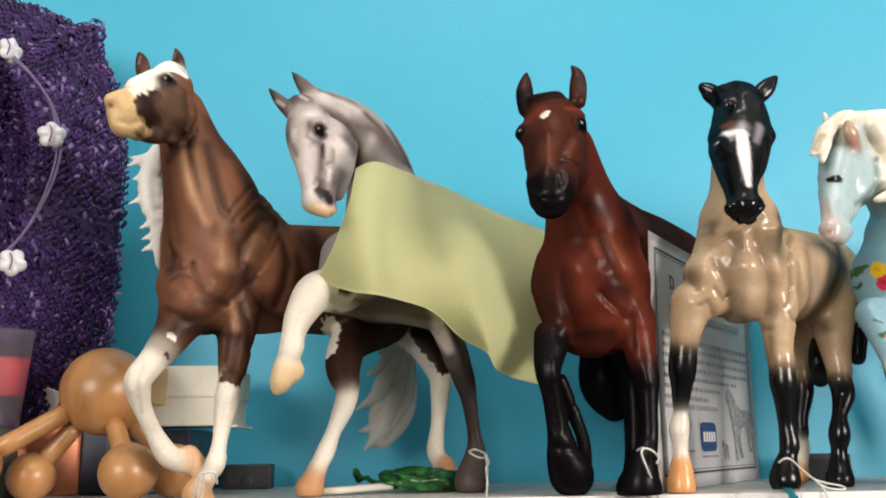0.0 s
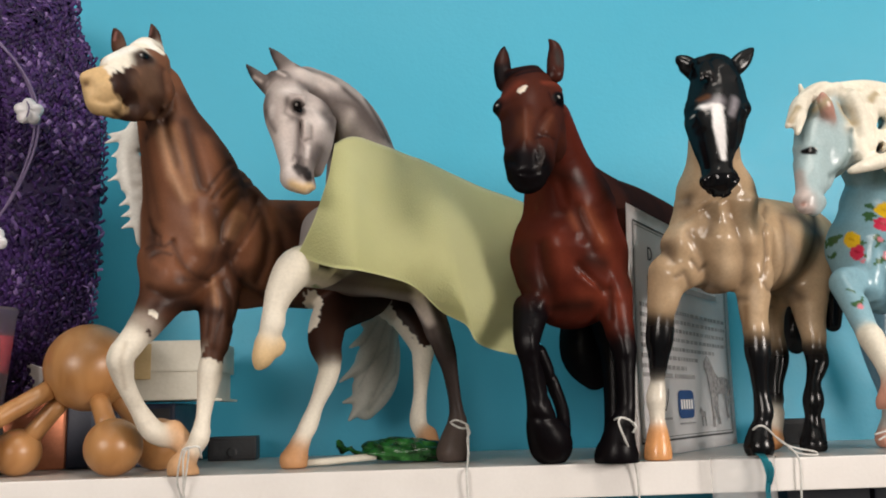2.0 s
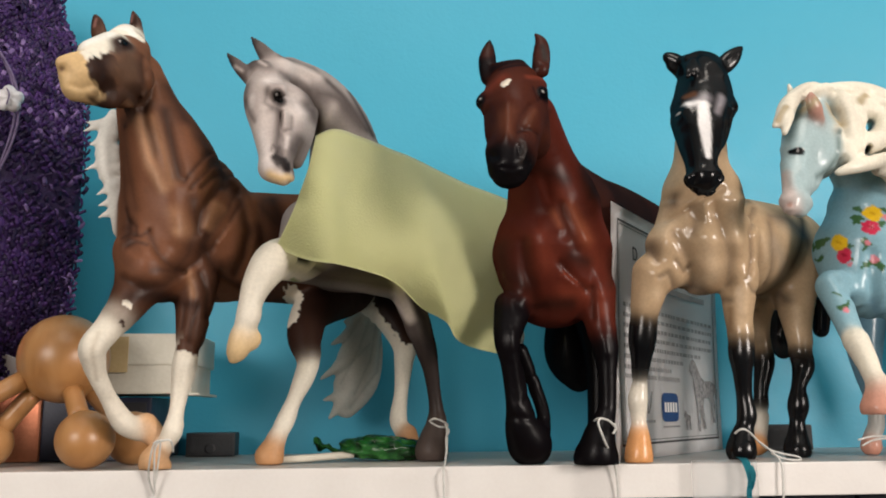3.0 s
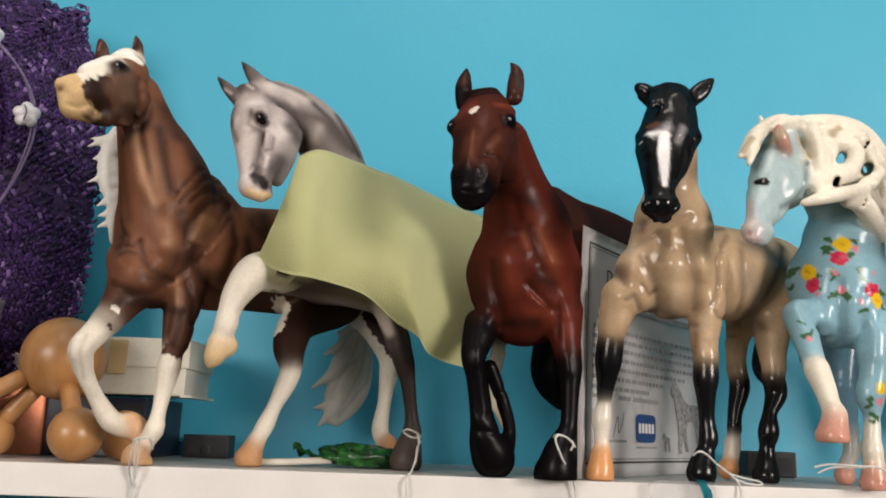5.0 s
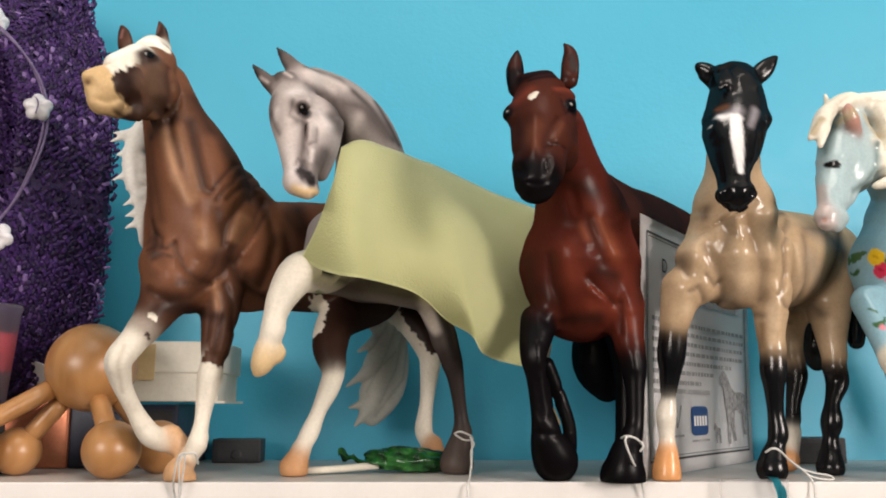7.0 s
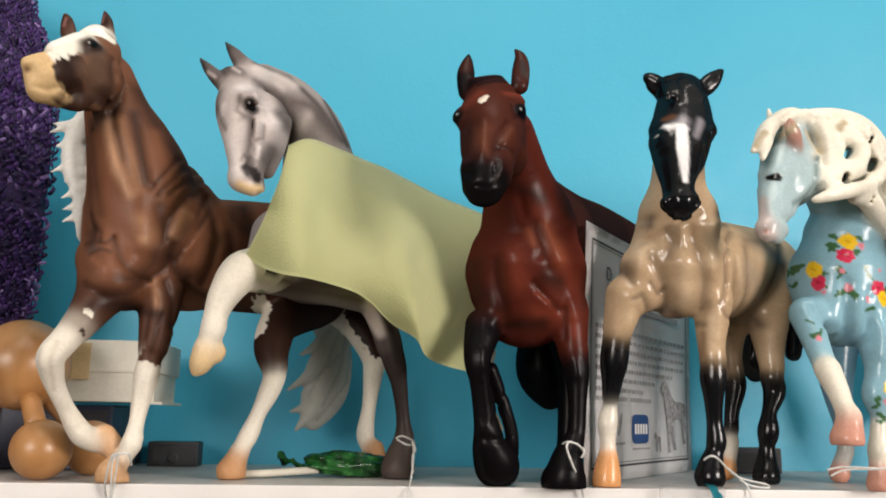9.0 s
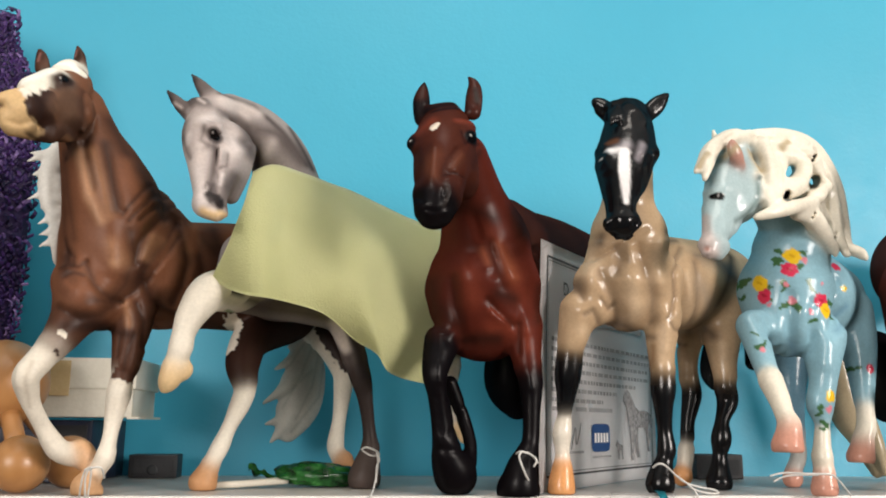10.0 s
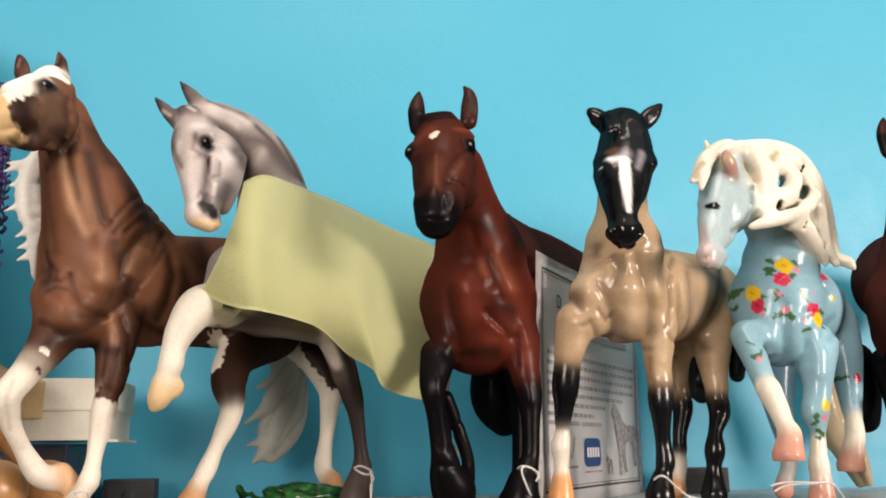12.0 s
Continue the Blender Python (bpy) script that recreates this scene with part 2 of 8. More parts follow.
class Clay:
    """A figurine modelled from blended tapering limbs, skinned on a fine lattice, then painted."""

    def __init__(self):
        self.limbs, self.cuts, self.folds, self.paints = [], [], [], []

    def chain(self, colour, pts, k=0.004, flat=None):
        self.limbs.append((colour, smooth_path(pts, 6) if len(pts) > 2 else np.array(pts, float), k, flat))

    def dig(self, pts, k=0.002):
        self.cuts.append((np.array(pts, float), k))

    def crease(self, pts, depth):
        self.folds.append((np.array(pts, float), depth))

    def paint(self, colour, pts, soft, rough=0.0):
        self.paints.append((colour, np.array(pts, float), soft, rough, False))

    def decal(self, colour, pts, soft, rough=0.0):
        self.paints.append((colour, np.array(pts, float), soft, rough, True))

    @staticmethod
    def span(pts):
        return [(pts[i], pts[i + 1]) for i in range(len(pts) - 1)] or [(pts[0], pts[0])]

    @staticmethod
    def gap(q, a, b, flat=None, plane=False):
        """Distance from points q to one tapering limb; flat squeezes it along an axis; plane ignores depth."""
        pa, ba = q - a[:3], b[:3] - a[:3]
        if flat:
            ax = np.array(flat[:3]) / np.linalg.norm(flat[:3])
            pa = pa + ((pa @ ax) * (flat[3] - 1))[..., None] * ax
            ba = ba + (ba @ ax) * (flat[3] - 1) * ax
        if plane:
            pa, ba = pa[..., ::2], ba[::2]
        t = np.clip((pa @ ba) / max(ba @ ba, 1e-12), 0, 1)
        return np.sqrt(((pa - t[..., None] * ba) ** 2).sum(-1)) - (a[3] + t * (b[3] - a[3]))

    def skin(self, name, mat, cell=0.001):
        every = np.vstack([p for _, p, _, _ in self.limbs])
        lo, hi = (every[:, :3] - every[:, 3:]).min(0) - 0.004, (every[:, :3] + every[:, 3:]).max(0) + 0.004
        lo[2] = max(lo[2], -0.003)
        n = np.ceil((hi - lo) / cell).astype(int) + 1
        axes = [(lo[i] + cell * np.arange(n[i])).astype(np.float32) for i in range(3)]
        d = np.full(n, 0.02, np.float32)

        def block(a, b, pad):
            low, top = np.minimum(a[:3] - a[3], b[:3] - b[3]) - pad, np.maximum(a[:3] + a[3], b[:3] + b[3]) + pad
            i, j = np.clip(np.floor((low - lo) / cell).astype(int), 0, n), np.clip(np.ceil((top - lo) / cell).astype(int) + 1, 0, n)
            return tuple(slice(s, e) for s, e in zip(i, j))

        def lattice(s):
            return np.stack(np.meshgrid(*(ax[c] for ax, c in zip(axes, s)), indexing="ij"), -1)

        def around(pts, pad):
            return block(np.array([*(pts[:, :3] - pts[:, 3:]).min(0), 0.0]), np.array([*(pts[:, :3] + pts[:, 3:]).max(0), 0.0]), pad)

        for _, pts, k, flat in self.limbs:
            s = around(pts, 0.006 + k)
            g, old, start = np.full(d[s].shape, 0.02, np.float32), d[s], [c.start for c in s]
            for a, b in self.span(pts):
                sub = tuple(slice(max(c.start, o.start) - o.start, max(min(c.stop, o.stop) - o.start, 0)) for c, o in zip(block(a, b, 0.006 + k), s))
                if all(c.stop > c.start for c in sub):
                    q = lattice(tuple(slice(c.start + o, c.stop + o) for c, o in zip(sub, start)))
                    g[sub] = np.minimum(g[sub], self.gap(q, a, b, flat))
            h = np.maximum(k - np.abs(old - g), 0) / k
            d[s] = np.minimum(old, g) - h * h * k / 4
        for pts, depth in self.folds:
            wide, near, far = pts[:, 3].mean(), pts[:, 1].min() - 0.03, pts[:, 1].max() + 0.03
            reach = pts.copy()
            reach[:, 3] = 0.0
            s = list(around(reach, 2.2 * wide))
            s[1] = slice(int(max(0, (near - lo[1]) / cell)), int(min(n[1], (far - lo[1]) / cell)))
            q = lattice(tuple(s))
            g = np.min([self.gap(q, a, b, plane=True) for a, b in self.span(reach)], 0)
            d[tuple(s)] += (depth * np.exp(-(np.maximum(g, 0) / wide) ** 2) * np.clip((far - q[..., 1]) / 0.015, 0, 1)).astype(np.float32)
        for pts, k in self.cuts:
            for a, b in self.span(pts):
                s = block(a, b, 0.004)
                g, old = -self.gap(lattice(s), a, b), d[s]
                h = np.maximum(k - np.abs(old - g), 0) / k
                d[s] = np.maximum(old, g) + h * h * k / 4
        d = np.maximum(d, 0.0004 - axes[2])
        d[[0, -1]], d[:, [0, -1]], d[:, :, [0, -1]] = 0.02, 0.02, 0.02
        v, f = self.net(d, lo, cell)
        for _ in range(3):
            total, count = np.zeros_like(v), np.zeros(len(v))
            for i in range(4):
                a, b = f[:, i], f[:, (i + 1) % 4]
                for c in range(3):
                    total[:, c] += np.bincount(a, v[b, c], len(v)) + np.bincount(b, v[a, c], len(v))
                count += np.bincount(a, minlength=len(v)) + np.bincount(b, minlength=len(v))
            flat_sole = v[:, 2] < 0.0008
            v = np.where(flat_sole[:, None], v, v + 0.5 * (total / np.maximum(count, 1)[:, None] - v))
        origin = np.array([(v[:, 0].min() + v[:, 0].max()) / 2, (v[:, 1].min() + v[:, 1].max()) / 2, 0.0])
        me = bpy.data.meshes.new(name)
        me.from_pydata((v - origin).tolist(), [], f.tolist())
        me.polygons.foreach_set("use_smooth", [True] * len(me.polygons))
        layer = me.color_attributes.new("paint", "FLOAT_COLOR", "POINT")
        layer.data.foreach_set("color", self.colours(v).astype(np.float32).ravel())
        me.materials.append(mat)
        ob = new(name, me)
        ob.location = origin
        return ob

    @staticmethod
    def net(d, lo, cell):
        """Surface nets: one vertex for each lattice cell that the surface crosses."""
        ins = d < 0
        corner = list(np.ndindex(2, 2, 2))
        m = [s - 1 for s in d.shape]
        cnt = sum(ins[x:x + m[0], y:y + m[1], z:z + m[2]].astype(np.int8) for x, y, z in corner)
        idx = np.argwhere((cnt > 0) & (cnt < 8))
        val = np.stack([d[tuple((idx + c).T)] for c in corner], 1)
        acc, num = np.zeros((len(idx), 3)), np.zeros((len(idx), 1))
        for i, ci in enumerate(corner):
            for j, cj in enumerate(corner):
                if j > i and sum(abs(p - q) for p, q in zip(ci, cj)) == 1:
                    cross = (val[:, i] < 0) != (val[:, j] < 0)
                    t = np.where(cross, val[:, i] / np.where(cross, val[:, i] - val[:, j], 1), 0)[:, None]
                    acc += cross[:, None] * (np.array(ci) + t * (np.array(cj) - np.array(ci)))
                    num += cross[:, None]
        vid = np.full(m, -1)
        vid[tuple(idx.T)] = np.arange(len(idx))
        faces = []
        for ax in range(3):
            b, c = (ax + 1) % 3, (ax + 2) % 3
            first, second = [slice(None)] * 3, [slice(None)] * 3
            first[ax], second[ax] = slice(0, -1), slice(1, None)
            change = np.argwhere(ins[tuple(first)] != ins[tuple(second)])
            change = change[(change[:, b] > 0) & (change[:, c] > 0) & (change[:, b] < m[b]) & (change[:, c] < m[c])]
            eb, ec = np.eye(3, dtype=int)[b], np.eye(3, dtype=int)[c]
            quad = np.stack([vid[tuple((change - o).T)] for o in (eb + ec, ec, 0 * eb, eb)], 1)
            flip = ~ins[tuple(change.T)]
            quad[flip] = quad[flip][:, ::-1]
            faces.append(quad)
        return lo + cell * (idx + acc / num), np.vstack(faces)

    def colours(self, v):
        total, sums = np.zeros((len(v), 4)), np.zeros((len(v), 1))
        for colour, pts, _, flat in self.limbs:
            g = np.min([self.gap(v, a, b, flat) for a, b in self.span(pts)], 0)
            w = np.exp(-np.clip(g, -0.02, 0.05) / 0.0014)[:, None]
            total, sums = total + w * np.array((*colour, 0.0)), sums + w
        out = total / np.maximum(sums, 1e-12)
        wob = 1.6 * np.sin(v[:, 0] * 620 + 2 * np.sin(v[:, 2] * 480)) * np.sin(v[:, 2] * 560 + 2 * np.sin(v[:, 0] * 390 + v[:, 1] * 310)) + 0.45 * np.sin(v[:, 0] * 1700 + v[:, 2] * 1300)
        for colour, pts, soft, rough, plane in self.paints:
            g = np.min([self.gap(v, a, b, None, plane) for a, b in self.span(pts)], 0) + rough * wob
            w = np.clip(0.5 - g / max(soft, 1e-5), 0, 1)
            if plane:
                w = w * (v[:, 1] < pts[:, 1].max() + 0.035) * (v[:, 1] > pts[:, 1].min() - 0.022)
            w = (w * w * (3 - 2 * w))[:, None]
            out = out * (1 - w) + w * np.array((*colour, 1.0 if colour is BLACK else 0.0))
        return out


# ---- the room ----


def wall(name, *b):
    return tagged(link_mesh(name, box_bm(*b), M_ROOM), kind="structure")


tagged(link_mesh("wall_north", box_bm(X0, X1, WALL_Y, WALL_Y + 0.12, FLOOR_Z, TOP_Z), M_WALL), "turquoise painted wall behind the shelf", "wall", kind="structure")
wall("wall_east", X1, X1 + 0.12, Y0, WALL_Y, FLOOR_Z, TOP_Z)
wall("wall_west", X0 - 0.12, X0, Y0, WALL_Y, FLOOR_Z, TOP_Z)
bm = bmesh.new()
(L1, R1), (L2, R2) = [(x - WIN_HALF, x + WIN_HALF) for x in WINDOWS]
SILL, HEAD = 0.06, 0.66
for b in [(p, q, Y0 - 0.12, Y0, FLOOR_Z, TOP_Z) for p, q in ((X0, L1), (R1, L2), (R2, X1))] + [(p, q, Y0 - 0.12, Y0, e, f) for p, q in ((L1, R1), (L2, R2)) for e, f in ((FLOOR_Z, SILL), (HEAD, TOP_Z))]:
    bmesh.ops.create_cube(bm, size=1.0, matrix=Matrix.LocRotScale(((b[0] + b[1]) / 2, (b[2] + b[3]) / 2, (b[4] + b[5]) / 2), None, (b[1] - b[0], b[3] - b[2], b[5] - b[4])))
tagged(link_mesh("wall_south", bm, M_ROOM), "beige painted wall with two assumed windows, out of view", "wall", kind="structure")
tagged(link_mesh("floor", box_bm(X0, X1, Y0, WALL_Y, FLOOR_Z - 0.1, FLOOR_Z), M_FLOOR), "brown wooden floor", "floor", kind="structure")
tagged(link_mesh("ceiling", box_bm(X0, X1, Y0, WALL_Y, TOP_Z, TOP_Z + 0.1), M_CEIL), "white ceiling", "ceiling", kind="structure")
# assumed frames round the two lamps, never in view
for name, L, R in (("unseen_window_1", L1, R1), ("unseen_window_2", L2, R2)):
    window = tagged(new(name), "assumed white framed window in the unseen wall opposite the shelf", "window", kind="structure")
    for p, q, e, f in ((L, L + 0.04, SILL, HEAD), (R - 0.04, R, SILL, HEAD), (L + 0.04, R - 0.04, SILL, SILL + 0.04), (L + 0.04, R - 0.04, HEAD - 0.04, HEAD)):
        part("window_frame", box_bm(p, q, Y0 - 0.08, Y0 - 0.03, e, f, bevel=0.004), M_FRAME, window)
# body for the added top fill, out of view
lamp = thing("added_ceiling_lamp", (LAMP_X, LAMP_Y, TOP_Z), "round white ceiling lamp, added out of view as top fill", "lamp")
part("shade", turned_bm([(0.05, -0.004), (0.21, -0.012), (0.225, -0.03), (0.20, -0.055), (0.10, -0.068)]), M_LAMP, lamp, "glowing opal glass", True)

# shelf board with its rounded front lip, and a second board below it
EDGE_Y = 0.656


def shelf_board(z, label):
    ob = thing("shelf", (0.3, EDGE_Y, z), label, "shelf")
    part("board", box_bm(X0 + 0.4, X1 - 0.8, 0.0022, WALL_Y - EDGE_Y - 0.001, -0.0175, 0.0, 0.0004), M_SHELF, ob)
    part("edge_band", box_bm(X0 + 0.4, X1 - 0.8, 0.0, 0.0021, -0.0175, 0.0, 0.0007), M_EDGE, ob, "bright white edge band")


shelf_board(0.0, "long white laminate shelf board on the wall")
shelf_board(-0.33, "white laminate shelf board under the upper one")

# ---- the figurines along the shelf ----
BLACK = (0.004, 0.004, 0.005)
GLINT = (0.55, 0.52, 0.50)
CREAM = (0.74, 0.68, 0.58)
group = "horse figurines on the shelf"


def figurine(label, mat):
    return tagged(h.skin("horse_figurine", mat), label, "figurine", group)


# bay pinto with a cream face and legs
BAY, BAYD, DARK, TAN = (0.165, 0.066, 0.034), (0.075, 0.031, 0.018), (0.030, 0.013, 0.009), (0.60, 0.41, 0.21)
HOOF, HOOFD, TAIL = (0.62, 0.36, 0.19), (0.48, 0.25, 0.12), (0.52, 0.51, 0.46)
# crease shade and bulge highlights, laid over the airbrushed bay as colour
BAYSHADE, BAYLIT = (0.030, 0.013, 0.009), (0.29, 0.145, 0.078)
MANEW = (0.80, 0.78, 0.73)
# first two browns paint light onto the muscle bulges
BAYM, BAYGLOSS, HIDE, HIDED = (0.20, 0.080, 0.042), (0.40, 0.22, 0.125), (0.105, 0.055, 0.034), (0.055, 0.027, 0.018)
PINKIN, LEGSHADE, TAILSHADE = (0.22, 0.10, 0.085), (0.52, 0.45, 0.36), (0.36, 0.36, 0.33)
h = Clay()
h.chain(BAY, [(0.0217, 0.6320, 0.2171, 0.0081), (0.0177, 0.6200, 0.2047, 0.0117), (0.0134, 0.6060, 0.1946, 0.0101)], 0.004)
h.chain(BAY, [(0.0218, 0.6260, 0.1992, 0.0124), (0.0189, 0.6180, 0.1935, 0.0110)], 0.004)
h.chain(BAY, [(0.0214, 0.6240, 0.1935, 0.0100), (0.0146, 0.6120, 0.1857, 0.0068)], 0.004)
h.chain(DARK, [(0.0108, 0.6020, 0.1795, 0.0036), (0.0168, 0.6100, 0.1814, 0.0040)], 0.004)
h.chain(TAN, [(0.0060, 0.5920, 0.1916, 0.0060), (0.0090, 0.5940, 0.1897, 0.0087), (0.0085, 0.5960, 0.1852, 0.0074)], 0.005)
h.chain(TAN, [(0.0013, 0.5880, 0.1915, 0.0035), (0.0103, 0.5910, 0.1945, 0.0041)], 0.003)
h.chain(TAN, [(0.0026, 0.5920, 0.1863, 0.0041), (0.0045, 0.5940, 0.1814, 0.0038)], 0.004)
h.chain(TAN, [(0.0050, 0.5950, 0.1790, 0.0033), (0.0094, 0.5970, 0.1805, 0.0038)], 0.004)
h.chain(TAN, [(0.0043, 0.5910, 0.1814, 0.0035), (0.0116, 0.5950, 0.1827, 0.0038)], 0.004)
h.chain(TAN, [(0.0114, 0.5940, 0.1903, 0.0044)], 0.004)
h.chain(CREAM, [(0.0153, 0.6120, 0.2098, 0.0080), (0.0092, 0.6020, 0.2029, 0.0062)], 0.006)
h.chain(BAYD, [(0.0029, 0.6320, 0.2263, 0.0045), (0.0011, 0.6340, 0.2329, 0.0036), (-0.0010, 0.6350, 0.2384, 0.0009)], 0.002, flat=(0.3, 1.0, 0.0, 1.6))
h.chain(BAYD, [(0.0198, 0.6400, 0.2305, 0.0043), (0.0188, 0.6410, 0.2375, 0.0034), (0.0167, 0.6420, 0.2442, 0.0009)], 0.002, flat=(0.3, 1.0, 0.0, 1.6))
h.chain(CREAM, [(0.0123, 0.6260, 0.2227, 0.0030), (0.0175, 0.6320, 0.2281, 0.0036), (0.0223, 0.6380, 0.2258, 0.0031)], 0.004)
h.chain(CREAM, [(0.0170, 0.6300, 0.2246, 0.0036), (0.0201, 0.6320, 0.2244, 0.0036)], 0.004)
h.chain(DARK, [(0.0029, 0.6060, 0.2077, 0.0017)], 0.002)
h.chain(BAY, [(0.0214, 0.6440, 0.2075, 0.0129), (0.0266, 0.6520, 0.1880, 0.0173), (0.0327, 0.6580, 0.1723, 0.0225), (0.0381, 0.6640, 0.1531, 0.0276), (0.0387, 0.6680, 0.1283, 0.0282)], 0.004)
h.chain(BAY, [(0.0498, 0.6840, 0.1553, 0.0196), (0.0672, 0.6920, 0.1401, 0.0179), (0.0841, 0.7050, 0.1399, 0.0184), (0.1035, 0.7200, 0.1424, 0.0189)], 0.004)
h.chain(BAY, [(0.0371, 0.6680, 0.1347, 0.0283), (0.0337, 0.6640, 0.1100, 0.0228)], 0.004)
h.chain(BAY, [(0.0506, 0.6820, 0.1448, 0.0214), (0.0568, 0.6900, 0.1233, 0.0275), (0.0587, 0.7000, 0.1219, 0.0294)], 0.004)
h.chain(BAYD, [(0.0586, 0.7000, 0.1246, 0.0307), (0.0924, 0.7350, 0.1304, 0.0344), (0.1279, 0.7600, 0.1304, 0.0338)], 0.004)
h.chain(BAYD, [(0.1278, 0.7700, 0.1322, 0.0324), (0.1512, 0.7800, 0.1226, 0.0272)], 0.004)
h.chain(BAY, [(0.0271, 0.6520, 0.1124, 0.0157), (0.0310, 0.6500, 0.1030, 0.0167)], 0.004)
h.chain(MANEW, [(0.0037, 0.6640, 0.1927, 0.0032), (0.0010, 0.6640, 0.1782, 0.0054), (0.0014, 0.6640, 0.1619, 0.0050), (0.0059, 0.6640, 0.1491, 0.0034), (0.0086, 0.6620, 0.1327, 0.0025), (0.0097, 0.6620, 0.1258, 0.0022)], 0.003)
h.chain(MANEW, [(0.0040, 0.6640, 0.1885, 0.0041), (-0.0025, 0.6630, 0.1859, 0.0025), (-0.0119, 0.6620, 0.1817, 0.0006)], 0.0015)
h.chain(MANEW, [(0.0042, 0.6640, 0.1805, 0.0041), (-0.0006, 0.6630, 0.1780, 0.0025), (-0.0083, 0.6620, 0.1737, 0.0006)], 0.0015)
h.chain(MANEW, [(0.0039, 0.6640, 0.1851, 0.0041), (-0.0018, 0.6630, 0.1869, 0.0025), (-0.0105, 0.6620, 0.1870, 0.0006)], 0.0015)
h.chain(MANEW, [(0.0057, 0.6640, 0.1669, 0.0041), (-0.0003, 0.6630, 0.1643, 0.0025), (-0.0092, 0.6620, 0.1600, 0.0006)], 0.0015)
h.chain(MANEW, [(0.0067, 0.6640, 0.1610, 0.0041), (0.0040, 0.6630, 0.1589, 0.0025), (-0.0016, 0.6620, 0.1551, 0.0006)], 0.0015)
h.chain(MANEW, [(0.0078, 0.6640, 0.1527, 0.0041), (0.0041, 0.6630, 0.1501, 0.0025), (-0.0025, 0.6620, 0.1458, 0.0006)], 0.0015)
h.chain(MANEW, [(0.0090, 0.6640, 0.1437, 0.0040), (0.0052, 0.6630, 0.1424, 0.0025), (-0.0015, 0.6620, 0.1395, 0.0006)], 0.0015)
h.chain(MANEW, [(0.0093, 0.6640, 0.1380, 0.0040), (0.0056, 0.6630, 0.1364, 0.0025), (-0.0010, 0.6620, 0.1331, 0.0006)], 0.0015)
h.chain(MANEW, [(0.0053, 0.6640, 0.1721, 0.0041), (0.0017, 0.6630, 0.1713, 0.0025), (-0.0049, 0.6620, 0.1689, 0.0006)], 0.0015)
h.chain(BAYD, [(0.0296, 0.6500, 0.1005, 0.0137), (0.0224, 0.6440, 0.0840, 0.0097), (0.0192, 0.6400, 0.0771, 0.0081)], 0.004)
h.chain(CREAM, [(0.0182, 0.6400, 0.0759, 0.0075), (0.0140, 0.6360, 0.0685, 0.0071), (0.0100, 0.6320, 0.0608, 0.0068), (0.0100, 0.6350, 0.0542, 0.0059), (0.0113, 0.6390, 0.0469, 0.0047), (0.0150, 0.6460, 0.0366, 0.0043), (0.0192, 0.6530, 0.0270, 0.0055), (0.0222, 0.6560, 0.0230, 0.0059), (0.0261, 0.6600, 0.0201, 0.0053)], 0.002)
h.chain(HOOF, [(0.0301, 0.6620, 0.0230, 0.0062), (0.0335, 0.6640, 0.0183, 0.0063)], 0.003)
h.chain(BAYD, [(0.0497, 0.6720, 0.1165, 0.0158), (0.0523, 0.6640, 0.0901, 0.0108), (0.0516, 0.6600, 0.0682, 0.0076)], 0.004)
h.chain(CREAM, [(0.0503, 0.6590, 0.0615, 0.0060), (0.0497, 0.6580, 0.0531, 0.0066), (0.0484, 0.6580, 0.0448, 0.0054), (0.0472, 0.6570, 0.0324, 0.0040), (0.0461, 0.6570, 0.0248, 0.0044), (0.0455, 0.6570, 0.0202, 0.0054), (0.0423, 0.6570, 0.0138, 0.0044)], 0.002)
h.chain(HOOF, [(0.0394, 0.6570, 0.0098, 0.0053), (0.0360, 0.6580, 0.0046, 0.0073), (0.0370, 0.6600, 0.0011, 0.0079)], 0.003)
h.chain(DARK, [(0.1284, 0.7500, 0.1100, 0.0213), (0.1116, 0.7250, 0.0903, 0.0125), (0.1078, 0.7120, 0.0741, 0.0105), (0.1105, 0.7040, 0.0621, 0.0076)], 0.004)
h.chain(CREAM, [(0.1110, 0.7030, 0.0562, 0.0063), (0.1085, 0.7000, 0.0478, 0.0059), (0.1034, 0.6980, 0.0355, 0.0044), (0.0994, 0.6950, 0.0246, 0.0053), (0.0956, 0.6940, 0.0168, 0.0048)], 0.002)
h.chain(HOOFD, [(0.0939, 0.6940, 0.0127, 0.0057), (0.0910, 0.6940, 0.0049, 0.0083)], 0.003)
h.chain(CREAM, [(0.1473, 0.7700, 0.1056, 0.0133), (0.1616, 0.7650, 0.0881, 0.0109), (0.1686, 0.7600, 0.0724, 0.0082), (0.1682, 0.7580, 0.0612, 0.0063), (0.1664, 0.7550, 0.0415, 0.0045), (0.1645, 0.7520, 0.0247, 0.0056), (0.1666, 0.7500, 0.0177, 0.0050)], 0.003)
h.chain(HOOFD, [(0.1701, 0.7480, 0.0149, 0.0064), (0.1715, 0.7460, 0.0080, 0.0067)], 0.003)
h.chain(TAIL, [(0.1460, 0.7920, 0.0986, 0.0071), (0.1413, 0.8000, 0.0777, 0.0142), (0.1370, 0.8020, 0.0523, 0.0157), (0.1304, 0.8000, 0.0329, 0.0078)], 0.004, flat=(0.0, 1.0, 0.0, 1.8))
h.chain(TAIL, [(0.1345, 0.7980, 0.0833, 0.0055), (0.1202, 0.7970, 0.0752, 0.0012)], 0.003)
h.chain(TAIL, [(0.1344, 0.7980, 0.0912, 0.0055), (0.1285, 0.7970, 0.0910, 0.0012)], 0.003)
h.chain(TAIL, [(0.1310, 0.7980, 0.0637, 0.0055), (0.1130, 0.7970, 0.0519, 0.0012)], 0.003)
